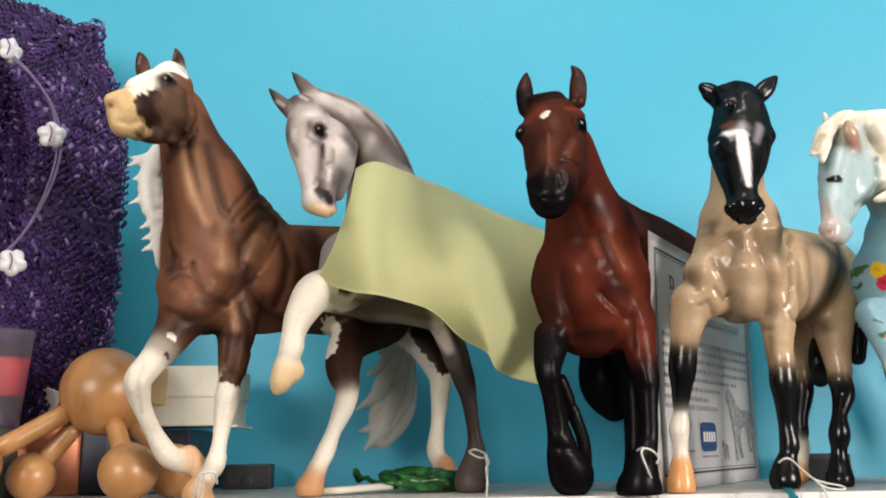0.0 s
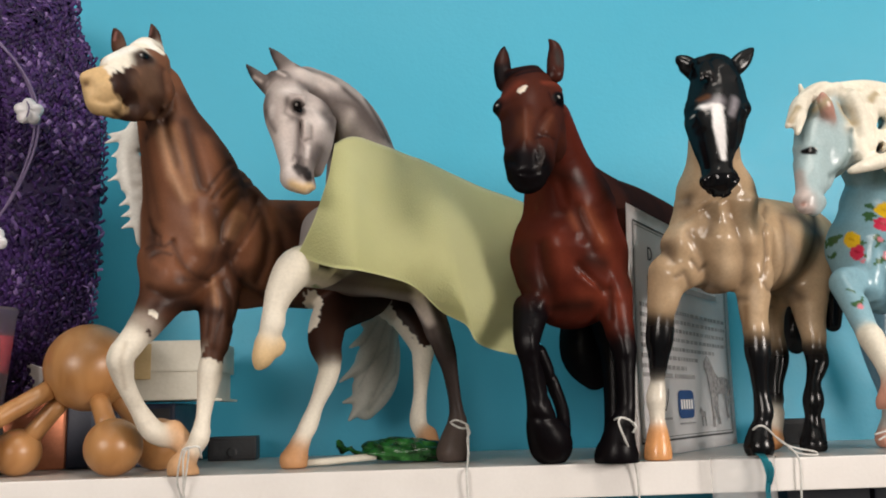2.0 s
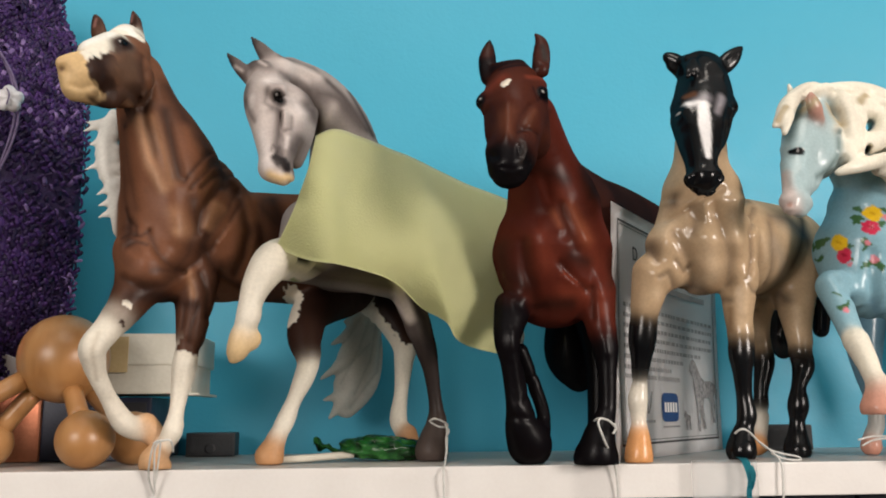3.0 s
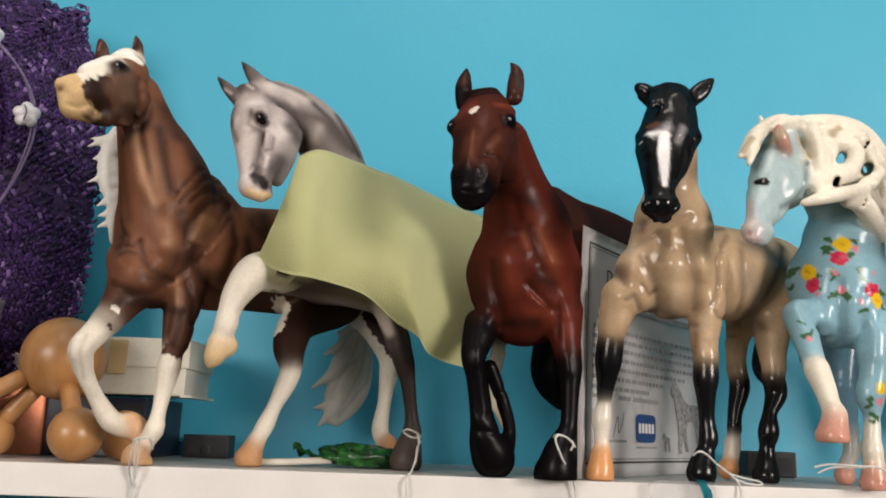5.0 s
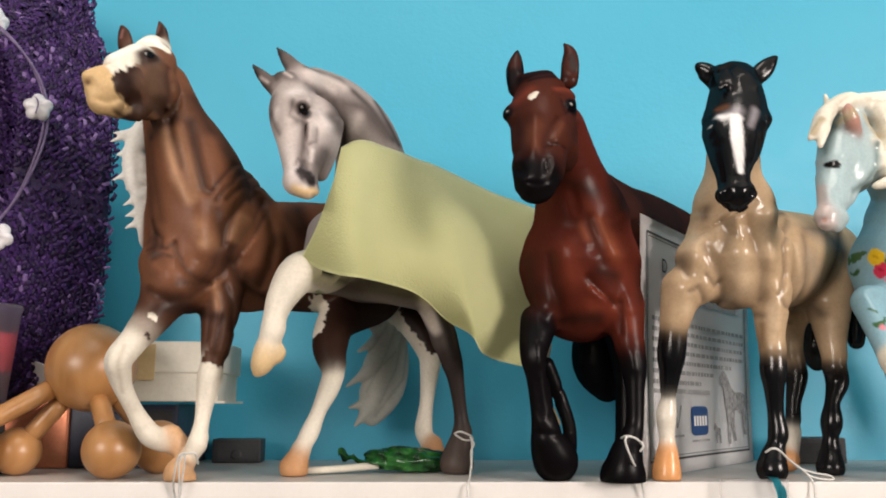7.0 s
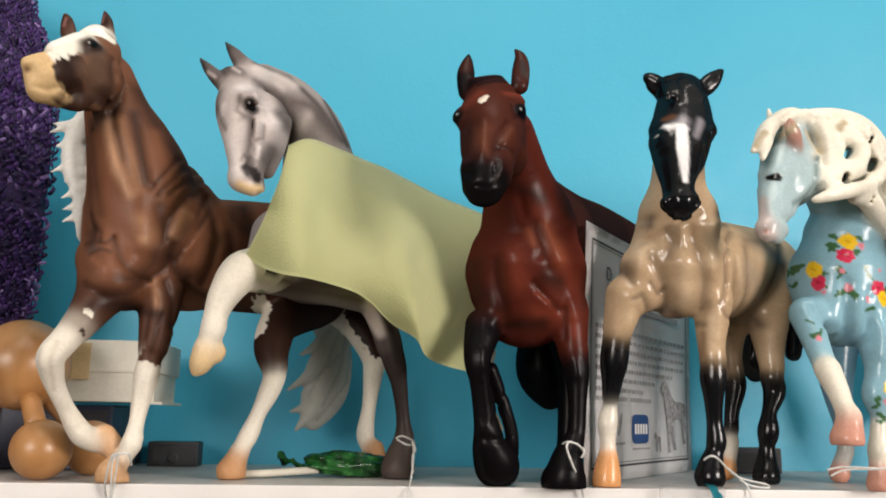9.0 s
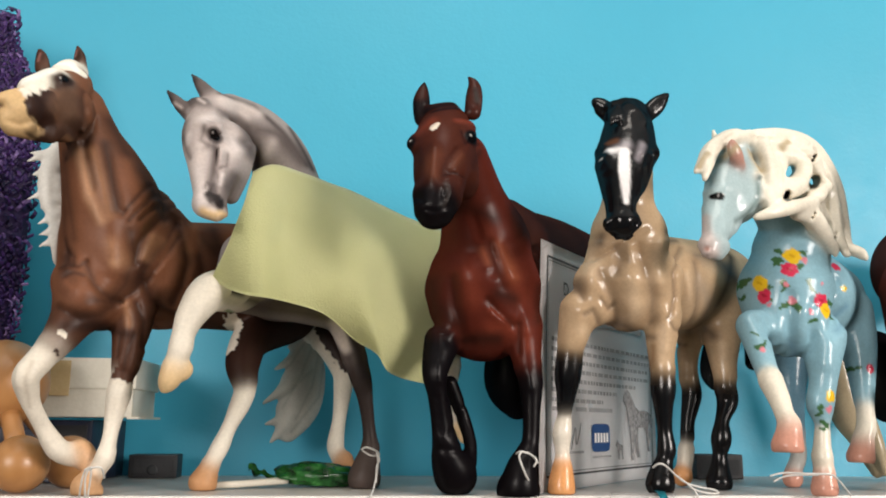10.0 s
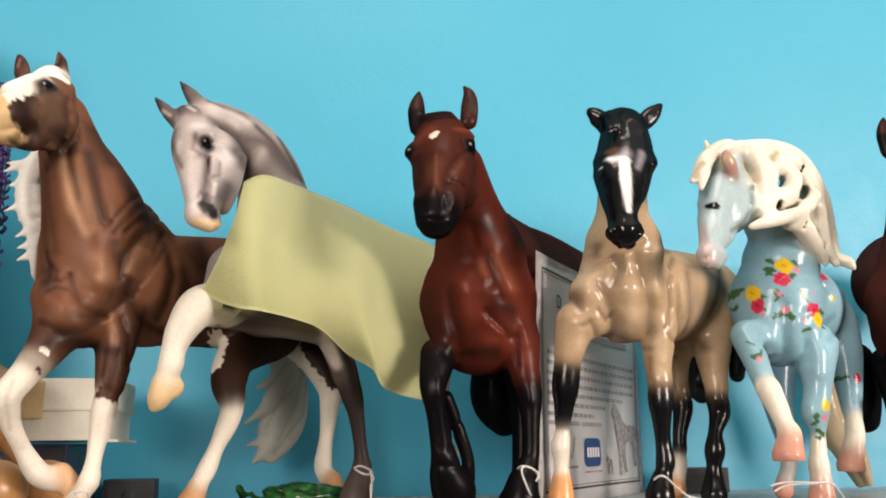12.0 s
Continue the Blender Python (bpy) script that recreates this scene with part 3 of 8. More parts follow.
h.chain(TAIL, [(0.1314, 0.7980, 0.0424, 0.0054), (0.1153, 0.7970, 0.0374, 0.0012)], 0.003)
h.chain(TAIL, [(0.1288, 0.7980, 0.0367, 0.0054), (0.1190, 0.7970, 0.0252, 0.0012)], 0.003)
h.chain(TAIL, [(0.1328, 0.7980, 0.0696, 0.0055), (0.1232, 0.7970, 0.0616, 0.0012)], 0.003)
h.crease([(0.0229, 0.6091, 0.2110, 0.0026)], -0.0007)
h.crease([(0.0202, 0.6052, 0.2075, 0.0012), (0.0193, 0.6226, 0.2205, 0.0010), (0.0247, 0.6176, 0.2148, 0.0012)], 0.0005)
h.decal(CREAM, [(0.0179, 0.6035, 0.2105, 0.0034), (0.0138, 0.5978, 0.2036, 0.0050), (0.0127, 0.5877, 0.1958, 0.0038)], 0.0012, 0.0005)
h.decal(TAN, [(0.0051, 0.5860, 0.1903, 0.0070), (0.0094, 0.5872, 0.1847, 0.0086), (0.0110, 0.5908, 0.1805, 0.0043)], 0.0015, 0.0005)
h.decal(DARK, [(0.0188, 0.5984, 0.1988, 0.0033), (0.0174, 0.5973, 0.1913, 0.0047), (0.0177, 0.6028, 0.1858, 0.0036)], 0.0012, 0.0006)
h.decal(DARK, [(0.0295, 0.6199, 0.1891, 0.0023), (0.0214, 0.6196, 0.1821, 0.0023)], 0.009)
h.crease([(0.0014, 0.5859, 0.1887, 0.0013), (0.0019, 0.5870, 0.1880, 0.0011)], 0.0012)
h.decal(BAYD, [(0.0012, 0.5864, 0.1883, 0.0011)], 0.003)
h.decal(DARK, [(0.0220, 0.6074, 0.2099, 0.0040)], 0.005)
h.paint(CREAM, [(0.0250, 0.6263, 0.2221, 0.0039), (0.0161, 0.6259, 0.2259, 0.0030)], 0.001)
h.paint(DARK, [(-0.0003, 0.6305, 0.2331, 0.0042)], 0.005)
h.paint(DARK, [(0.0184, 0.6376, 0.2379, 0.0043)], 0.005)
h.decal(CREAM, [(0.0998, 0.7231, 0.0986, 0.0056), (0.0995, 0.7118, 0.0835, 0.0041)], 0.0006, 0.0009)
h.decal(CREAM, [(0.0236, 0.6340, 0.0836, 0.0017), (0.0258, 0.6346, 0.0820, 0.0011)], 0.0005, 0.0007)
h.decal(DARK, [(0.0231, 0.6339, 0.0733, 0.0014), (0.0235, 0.6352, 0.0720, 0.0011)], 0.0005, 0.0005)
h.decal(BAYD, [(0.0529, 0.6534, 0.0647, 0.0071), (0.0486, 0.6533, 0.0628, 0.0024)], 0.0008, 0.0007)
h.paint(DARK, [(0.1581, 0.7564, 0.1002, 0.0097), (0.1711, 0.7534, 0.0778, 0.0059)], 0.001, 0.0009)
# dark airbrush on neck and flank, with groove shade painted along the creases
h.decal(BAYSHADE, [(0.0375, 0.6421, 0.2009, 0.0024), (0.0502, 0.6449, 0.1783, 0.0043), (0.0631, 0.6548, 0.1609, 0.0043), (0.0733, 0.6771, 0.1525, 0.0032)], 0.014)
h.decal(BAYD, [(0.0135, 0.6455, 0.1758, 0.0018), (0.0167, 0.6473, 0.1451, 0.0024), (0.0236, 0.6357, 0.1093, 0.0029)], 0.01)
h.decal(BAYSHADE, [(0.0826, 0.6821, 0.1456, 0.0039), (0.0953, 0.6914, 0.1345, 0.0053)], 0.016)
h.decal(BAYSHADE, [(0.0380, 0.6481, 0.0878, 0.0041), (0.0315, 0.6369, 0.0920, 0.0029)], 0.012)
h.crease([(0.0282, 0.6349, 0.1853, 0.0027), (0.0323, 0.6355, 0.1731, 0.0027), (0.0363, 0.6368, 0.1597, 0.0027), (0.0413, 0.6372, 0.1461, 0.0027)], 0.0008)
h.decal(BAYSHADE, [(0.0273, 0.6346, 0.1876, 0.0012), (0.0296, 0.6360, 0.1779, 0.0012), (0.0350, 0.6366, 0.1636, 0.0012)], 0.009)
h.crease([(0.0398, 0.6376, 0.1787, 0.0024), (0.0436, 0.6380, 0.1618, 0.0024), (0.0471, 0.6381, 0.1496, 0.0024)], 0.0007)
h.decal(BAYSHADE, [(0.0375, 0.6383, 0.1868, 0.0009), (0.0421, 0.6378, 0.1679, 0.0009), (0.0459, 0.6375, 0.1524, 0.0009)], 0.01)
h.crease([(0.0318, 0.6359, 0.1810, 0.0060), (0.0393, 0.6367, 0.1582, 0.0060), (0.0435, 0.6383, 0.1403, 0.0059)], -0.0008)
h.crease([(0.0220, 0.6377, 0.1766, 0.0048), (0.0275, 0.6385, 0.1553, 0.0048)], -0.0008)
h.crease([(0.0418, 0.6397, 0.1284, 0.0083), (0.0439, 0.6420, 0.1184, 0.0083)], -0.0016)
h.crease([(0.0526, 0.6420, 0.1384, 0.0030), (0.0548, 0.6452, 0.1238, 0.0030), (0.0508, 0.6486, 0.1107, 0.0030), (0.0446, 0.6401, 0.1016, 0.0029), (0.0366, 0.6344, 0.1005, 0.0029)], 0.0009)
h.decal(BAYSHADE, [(0.0534, 0.6425, 0.1385, 0.0012), (0.0554, 0.6456, 0.1239, 0.0012), (0.0513, 0.6491, 0.1108, 0.0012), (0.0446, 0.6402, 0.1010, 0.0012), (0.0366, 0.6345, 0.0999, 0.0012)], 0.009)
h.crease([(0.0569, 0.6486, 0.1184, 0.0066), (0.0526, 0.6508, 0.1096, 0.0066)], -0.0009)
h.decal(BAYSHADE, [(0.0209, 0.6436, 0.1243, 0.0024), (0.0255, 0.6345, 0.1062, 0.0023)], 0.012)
h.decal(BAYSHADE, [(0.0619, 0.6515, 0.1315, 0.0024), (0.0566, 0.6523, 0.1130, 0.0024)], 0.012)
h.crease([(0.0314, 0.6183, 0.2008, 0.0015), (0.0315, 0.6229, 0.1918, 0.0015), (0.0258, 0.6346, 0.1876, 0.0015)], 0.001)
h.crease([(0.0043, 0.5877, 0.1802, 0.0011), (0.0099, 0.5903, 0.1802, 0.0011), (0.0149, 0.5928, 0.1825, 0.0011)], 0.0006)
h.crease([(0.0118, 0.5861, 0.1923, 0.0016)], 0.0011)
h.crease([(0.0028, 0.5852, 0.1899, 0.0013)], 0.0011)
h.crease([(0.0183, 0.6040, 0.2110, 0.0020), (0.0194, 0.6244, 0.2216, 0.0021), (0.0247, 0.6210, 0.2178, 0.0021)], -0.0008)
# each groove gets painted shade, most bulges a painted highlight
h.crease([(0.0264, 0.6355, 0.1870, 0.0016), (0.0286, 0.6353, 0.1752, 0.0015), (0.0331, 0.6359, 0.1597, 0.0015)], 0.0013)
h.decal(BAYSHADE, [(0.0264, 0.6355, 0.1870, 0.0005), (0.0286, 0.6353, 0.1752, 0.0005), (0.0331, 0.6359, 0.1597, 0.0005)], 0.0036)
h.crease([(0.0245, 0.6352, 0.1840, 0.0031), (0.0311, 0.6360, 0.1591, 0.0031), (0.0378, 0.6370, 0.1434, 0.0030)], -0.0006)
h.decal(BAYGLOSS, [(0.0247, 0.6353, 0.1810, 0.0016), (0.0322, 0.6361, 0.1562, 0.0021), (0.0392, 0.6369, 0.1434, 0.0018)], 0.0078)
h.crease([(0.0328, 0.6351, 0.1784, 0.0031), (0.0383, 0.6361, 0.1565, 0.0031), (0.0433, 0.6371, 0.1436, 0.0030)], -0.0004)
h.decal(BAYLIT, [(0.0320, 0.6351, 0.1814, 0.0016), (0.0385, 0.6355, 0.1623, 0.0021), (0.0430, 0.6371, 0.1466, 0.0018)], 0.0078)
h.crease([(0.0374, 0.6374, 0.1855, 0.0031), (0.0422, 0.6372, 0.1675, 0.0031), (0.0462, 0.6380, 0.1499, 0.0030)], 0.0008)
h.decal(BAYSHADE, [(0.0374, 0.6374, 0.1855, 0.0009), (0.0422, 0.6372, 0.1675, 0.0009), (0.0462, 0.6380, 0.1499, 0.0009)], 0.009)
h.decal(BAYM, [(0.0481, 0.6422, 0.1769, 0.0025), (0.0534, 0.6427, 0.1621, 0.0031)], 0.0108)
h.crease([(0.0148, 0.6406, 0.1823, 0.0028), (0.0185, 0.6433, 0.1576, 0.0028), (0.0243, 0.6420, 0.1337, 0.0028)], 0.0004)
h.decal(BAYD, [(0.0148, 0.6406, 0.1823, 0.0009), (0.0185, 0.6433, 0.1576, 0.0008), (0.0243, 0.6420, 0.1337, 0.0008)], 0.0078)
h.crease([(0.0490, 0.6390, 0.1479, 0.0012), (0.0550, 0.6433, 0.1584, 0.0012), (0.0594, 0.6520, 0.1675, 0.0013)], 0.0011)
h.decal(BAYSHADE, [(0.0490, 0.6390, 0.1479, 0.0004), (0.0550, 0.6433, 0.1584, 0.0004), (0.0594, 0.6520, 0.1675, 0.0004)], 0.003)
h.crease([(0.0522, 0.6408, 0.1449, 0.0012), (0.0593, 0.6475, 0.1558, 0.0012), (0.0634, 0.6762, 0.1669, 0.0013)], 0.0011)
h.decal(BAYSHADE, [(0.0522, 0.6408, 0.1449, 0.0004), (0.0593, 0.6475, 0.1558, 0.0004), (0.0634, 0.6762, 0.1669, 0.0004)], 0.003)
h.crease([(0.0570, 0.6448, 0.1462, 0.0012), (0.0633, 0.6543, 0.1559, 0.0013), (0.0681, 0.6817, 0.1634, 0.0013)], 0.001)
h.decal(BAYSHADE, [(0.0570, 0.6448, 0.1462, 0.0004), (0.0633, 0.6543, 0.1559, 0.0004), (0.0681, 0.6817, 0.1634, 0.0004)], 0.003)
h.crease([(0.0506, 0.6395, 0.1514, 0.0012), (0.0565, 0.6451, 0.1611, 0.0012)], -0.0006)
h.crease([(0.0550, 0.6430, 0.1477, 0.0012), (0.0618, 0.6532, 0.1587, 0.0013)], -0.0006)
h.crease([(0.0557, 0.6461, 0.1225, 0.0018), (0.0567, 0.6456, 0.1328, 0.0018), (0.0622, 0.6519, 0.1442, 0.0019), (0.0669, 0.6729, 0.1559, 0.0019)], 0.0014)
h.decal(BAYSHADE, [(0.0557, 0.6461, 0.1225, 0.0005), (0.0567, 0.6456, 0.1328, 0.0005), (0.0622, 0.6519, 0.1442, 0.0006), (0.0669, 0.6729, 0.1559, 0.0006)], 0.0048)
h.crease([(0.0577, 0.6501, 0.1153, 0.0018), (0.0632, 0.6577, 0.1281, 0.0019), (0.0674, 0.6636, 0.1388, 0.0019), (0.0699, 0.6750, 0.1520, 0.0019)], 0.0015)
h.decal(BAYSHADE, [(0.0577, 0.6501, 0.1153, 0.0006), (0.0632, 0.6577, 0.1281, 0.0006), (0.0674, 0.6636, 0.1388, 0.0006), (0.0699, 0.6750, 0.1520, 0.0006)], 0.0048)
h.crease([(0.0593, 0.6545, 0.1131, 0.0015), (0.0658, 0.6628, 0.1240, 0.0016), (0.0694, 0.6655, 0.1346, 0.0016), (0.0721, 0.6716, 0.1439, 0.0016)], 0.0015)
h.decal(BAYSHADE, [(0.0593, 0.6545, 0.1131, 0.0005), (0.0658, 0.6628, 0.1240, 0.0005), (0.0694, 0.6655, 0.1346, 0.0005), (0.0721, 0.6716, 0.1439, 0.0005)], 0.0042)
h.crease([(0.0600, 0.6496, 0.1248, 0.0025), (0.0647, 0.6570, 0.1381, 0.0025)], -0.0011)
h.decal(BAYLIT, [(0.0599, 0.6493, 0.1263, 0.0015), (0.0642, 0.6563, 0.1385, 0.0016)], 0.0066)
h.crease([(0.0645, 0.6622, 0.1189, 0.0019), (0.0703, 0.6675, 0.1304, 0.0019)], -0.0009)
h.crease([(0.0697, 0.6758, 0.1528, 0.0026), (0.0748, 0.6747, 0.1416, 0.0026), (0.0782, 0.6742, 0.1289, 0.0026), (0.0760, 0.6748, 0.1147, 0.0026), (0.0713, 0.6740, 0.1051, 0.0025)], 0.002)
h.decal(BAYSHADE, [(0.0697, 0.6758, 0.1528, 0.0008), (0.0748, 0.6747, 0.1416, 0.0008), (0.0782, 0.6742, 0.1289, 0.0008), (0.0760, 0.6748, 0.1147, 0.0008), (0.0713, 0.6740, 0.1051, 0.0008)], 0.0072)
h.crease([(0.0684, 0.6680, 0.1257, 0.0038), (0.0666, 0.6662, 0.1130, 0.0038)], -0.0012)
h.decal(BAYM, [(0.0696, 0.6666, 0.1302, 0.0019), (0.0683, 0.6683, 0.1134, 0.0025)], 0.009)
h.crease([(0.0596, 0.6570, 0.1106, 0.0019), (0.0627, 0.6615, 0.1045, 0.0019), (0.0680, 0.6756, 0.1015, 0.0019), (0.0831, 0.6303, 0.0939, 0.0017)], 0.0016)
h.decal(BAYSHADE, [(0.0596, 0.6570, 0.1106, 0.0006), (0.0627, 0.6615, 0.1045, 0.0006), (0.0680, 0.6756, 0.1015, 0.0006), (0.0831, 0.6303, 0.0939, 0.0005)], 0.0054)
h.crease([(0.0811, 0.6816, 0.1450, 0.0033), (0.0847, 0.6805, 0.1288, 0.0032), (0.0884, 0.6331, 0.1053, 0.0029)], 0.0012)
h.decal(BAYSHADE, [(0.0811, 0.6816, 0.1450, 0.0010), (0.0847, 0.6805, 0.1288, 0.0010), (0.0884, 0.6331, 0.1053, 0.0009)], 0.0102)
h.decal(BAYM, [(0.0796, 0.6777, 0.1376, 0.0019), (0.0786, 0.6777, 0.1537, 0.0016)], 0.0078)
h.decal(BAYSHADE, [(0.0891, 0.6906, 0.1507, 0.0033), (0.0930, 0.6897, 0.1407, 0.0040)], 0.0102)
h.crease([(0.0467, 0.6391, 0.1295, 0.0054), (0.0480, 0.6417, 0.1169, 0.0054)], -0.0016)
h.decal(BAYLIT, [(0.0454, 0.6384, 0.1308, 0.0024), (0.0488, 0.6409, 0.1226, 0.0030)], 0.0108)
h.decal(BAYGLOSS, [(0.0469, 0.6401, 0.1210, 0.0012)], 0.0066)
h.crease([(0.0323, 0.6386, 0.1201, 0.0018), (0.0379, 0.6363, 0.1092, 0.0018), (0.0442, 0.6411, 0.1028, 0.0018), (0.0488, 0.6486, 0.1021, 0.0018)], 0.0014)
h.decal(BAYSHADE, [(0.0323, 0.6386, 0.1201, 0.0005), (0.0379, 0.6363, 0.1092, 0.0005), (0.0442, 0.6411, 0.1028, 0.0005), (0.0488, 0.6486, 0.1021, 0.0005)], 0.0054)
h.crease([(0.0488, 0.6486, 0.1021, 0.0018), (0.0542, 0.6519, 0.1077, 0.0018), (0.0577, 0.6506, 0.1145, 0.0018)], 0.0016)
h.decal(BAYSHADE, [(0.0488, 0.6486, 0.1021, 0.0005), (0.0542, 0.6519, 0.1077, 0.0006), (0.0577, 0.6506, 0.1145, 0.0006)], 0.0054)
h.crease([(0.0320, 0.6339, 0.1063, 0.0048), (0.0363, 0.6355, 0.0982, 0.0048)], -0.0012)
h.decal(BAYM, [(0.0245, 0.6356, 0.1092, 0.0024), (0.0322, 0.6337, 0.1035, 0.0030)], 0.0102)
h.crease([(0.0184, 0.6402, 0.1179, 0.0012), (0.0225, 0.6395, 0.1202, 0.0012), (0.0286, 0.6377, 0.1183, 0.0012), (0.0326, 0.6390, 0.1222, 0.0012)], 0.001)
h.decal(BAYSHADE, [(0.0184, 0.6402, 0.1179, 0.0004), (0.0225, 0.6395, 0.1202, 0.0004), (0.0286, 0.6377, 0.1183, 0.0004), (0.0326, 0.6390, 0.1222, 0.0004)], 0.0036)
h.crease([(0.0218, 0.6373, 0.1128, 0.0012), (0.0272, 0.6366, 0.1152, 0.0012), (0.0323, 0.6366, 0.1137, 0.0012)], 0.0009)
h.decal(BAYSHADE, [(0.0218, 0.6373, 0.1128, 0.0004), (0.0272, 0.6366, 0.1152, 0.0004), (0.0323, 0.6366, 0.1137, 0.0004)], 0.0036)
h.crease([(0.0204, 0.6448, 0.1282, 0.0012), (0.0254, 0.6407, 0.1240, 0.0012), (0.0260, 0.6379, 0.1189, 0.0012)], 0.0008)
h.decal(BAYSHADE, [(0.0204, 0.6448, 0.1282, 0.0004), (0.0254, 0.6407, 0.1240, 0.0004), (0.0260, 0.6379, 0.1189, 0.0004)], 0.0036)
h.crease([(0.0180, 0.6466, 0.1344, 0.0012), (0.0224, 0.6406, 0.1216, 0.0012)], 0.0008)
h.decal(BAYSHADE, [(0.0180, 0.6466, 0.1344, 0.0004), (0.0224, 0.6406, 0.1216, 0.0004)], 0.0042)
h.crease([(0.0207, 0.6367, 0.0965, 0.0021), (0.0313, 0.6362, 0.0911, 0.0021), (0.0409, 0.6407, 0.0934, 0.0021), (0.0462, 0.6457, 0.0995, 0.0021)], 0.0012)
h.decal(BAYSHADE, [(0.0207, 0.6367, 0.0965, 0.0006), (0.0313, 0.6362, 0.0911, 0.0006), (0.0409, 0.6407, 0.0934, 0.0006), (0.0462, 0.6457, 0.0995, 0.0006)], 0.0084)
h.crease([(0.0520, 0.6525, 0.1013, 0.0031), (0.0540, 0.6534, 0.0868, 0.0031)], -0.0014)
h.decal(BAYLIT, [(0.0515, 0.6521, 0.1012, 0.0012), (0.0532, 0.6536, 0.0897, 0.0015)], 0.0054)
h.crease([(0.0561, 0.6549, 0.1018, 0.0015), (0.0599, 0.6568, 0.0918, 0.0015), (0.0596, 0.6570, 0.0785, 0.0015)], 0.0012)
h.decal(BAYSHADE, [(0.0561, 0.6549, 0.1018, 0.0005), (0.0599, 0.6568, 0.0918, 0.0005), (0.0596, 0.6570, 0.0785, 0.0005)], 0.0036)
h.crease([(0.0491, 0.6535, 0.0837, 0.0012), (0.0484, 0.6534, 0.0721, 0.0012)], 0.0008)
h.decal(BAYSHADE, [(0.0491, 0.6535, 0.0837, 0.0004), (0.0484, 0.6534, 0.0721, 0.0004)], 0.003)
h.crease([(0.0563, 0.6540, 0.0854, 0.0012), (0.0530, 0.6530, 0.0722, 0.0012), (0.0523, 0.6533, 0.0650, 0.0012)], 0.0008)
h.decal(BAYSHADE, [(0.0563, 0.6540, 0.0854, 0.0004), (0.0530, 0.6530, 0.0722, 0.0004), (0.0523, 0.6533, 0.0650, 0.0004)], 0.003)
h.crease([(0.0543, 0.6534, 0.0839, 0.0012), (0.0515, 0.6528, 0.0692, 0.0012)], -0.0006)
h.decal(BAYSHADE, [(0.0253, 0.6349, 0.0866, 0.0018), (0.0390, 0.6569, 0.0882, 0.0025), (0.0556, 0.6537, 0.0839, 0.0012)], 0.0078)
h.decal(HIDE, [(0.0256, 0.6084, 0.2016, 0.0048), (0.0257, 0.6094, 0.1910, 0.0054)], 0.0078)
h.decal(DARK, [(0.0234, 0.6070, 0.2096, 0.0027), (0.0208, 0.6035, 0.2051, 0.0015)], 0.0066)
h.decal(DARK, [(0.0166, 0.5939, 0.1951, 0.0015), (0.0179, 0.5952, 0.1879, 0.0026), (0.0175, 0.6030, 0.1852, 0.0024)], 0.0036, 0.0005)
h.decal(HIDED, [(0.0175, 0.6047, 0.1796, 0.0018), (0.0280, 0.6169, 0.1881, 0.0024)], 0.0078)
h.decal(DARK, [(0.0126, 0.5962, 0.1768, 0.0009), (0.0172, 0.6063, 0.1779, 0.0009)], 0.003)
h.crease([(0.0289, 0.6181, 0.2094, 0.0012), (0.0305, 0.6176, 0.1944, 0.0012), (0.0270, 0.6217, 0.1854, 0.0012)], 0.001)
h.decal(BAYSHADE, [(0.0289, 0.6181, 0.2094, 0.0004), (0.0305, 0.6176, 0.1944, 0.0004), (0.0270, 0.6217, 0.1854, 0.0004)], 0.0042)
h.decal(MANEW, [(0.0131, 0.6247, 0.2258, 0.0006), (0.0193, 0.6270, 0.2272, 0.0019), (0.0231, 0.6257, 0.2226, 0.0013)], 0.0015)
h.decal(MANEW, [(0.0074, 0.5963, 0.2046, 0.0018), (0.0126, 0.6013, 0.2105, 0.0024), (0.0169, 0.6050, 0.2142, 0.0021)], 0.0036)
h.crease([(0.0209, 0.6032, 0.2041, 0.0018), (0.0177, 0.5968, 0.1969, 0.0018)], 0.0007)
h.crease([(0.0214, 0.6080, 0.2140, 0.0012), (0.0214, 0.6188, 0.2182, 0.0012)], -0.0009)
h.crease([(0.0082, 0.5852, 0.1930, 0.0017), (0.0092, 0.5853, 0.1895, 0.0017)], 0.001)
h.crease([(0.0049, 0.5874, 0.1813, 0.0009), (0.0104, 0.5903, 0.1795, 0.0009), (0.0161, 0.5925, 0.1834, 0.0009)], 0.0007)
h.decal(PINKIN, [(0.0007, 0.6307, 0.2298, 0.0010), (0.0010, 0.6321, 0.2345, 0.0007)], 0.0015)
h.decal(PINKIN, [(0.0170, 0.6394, 0.2365, 0.0007), (0.0173, 0.6402, 0.2407, 0.0007)], 0.0015)
# leg grooves and tail strands are darkened by painted shade
h.crease([(0.0133, 0.6276, 0.0676, 0.0015), (0.0116, 0.6260, 0.0581, 0.0015), (0.0119, 0.6347, 0.0451, 0.0015)], 0.0006)
h.decal(LEGSHADE, [(0.0133, 0.6276, 0.0676, 0.0004), (0.0116, 0.6260, 0.0581, 0.0004), (0.0119, 0.6347, 0.0451, 0.0004)], 0.0036)
h.crease([(0.0082, 0.6265, 0.0647, 0.0015), (0.0081, 0.6270, 0.0554, 0.0015)], -0.0007)
h.crease([(0.0166, 0.6420, 0.0359, 0.0012), (0.0216, 0.6481, 0.0264, 0.0012)], 0.0007)
h.crease([(0.0514, 0.6522, 0.0578, 0.0012), (0.0489, 0.6524, 0.0464, 0.0012), (0.0471, 0.6531, 0.0323, 0.0012)], 0.0006)
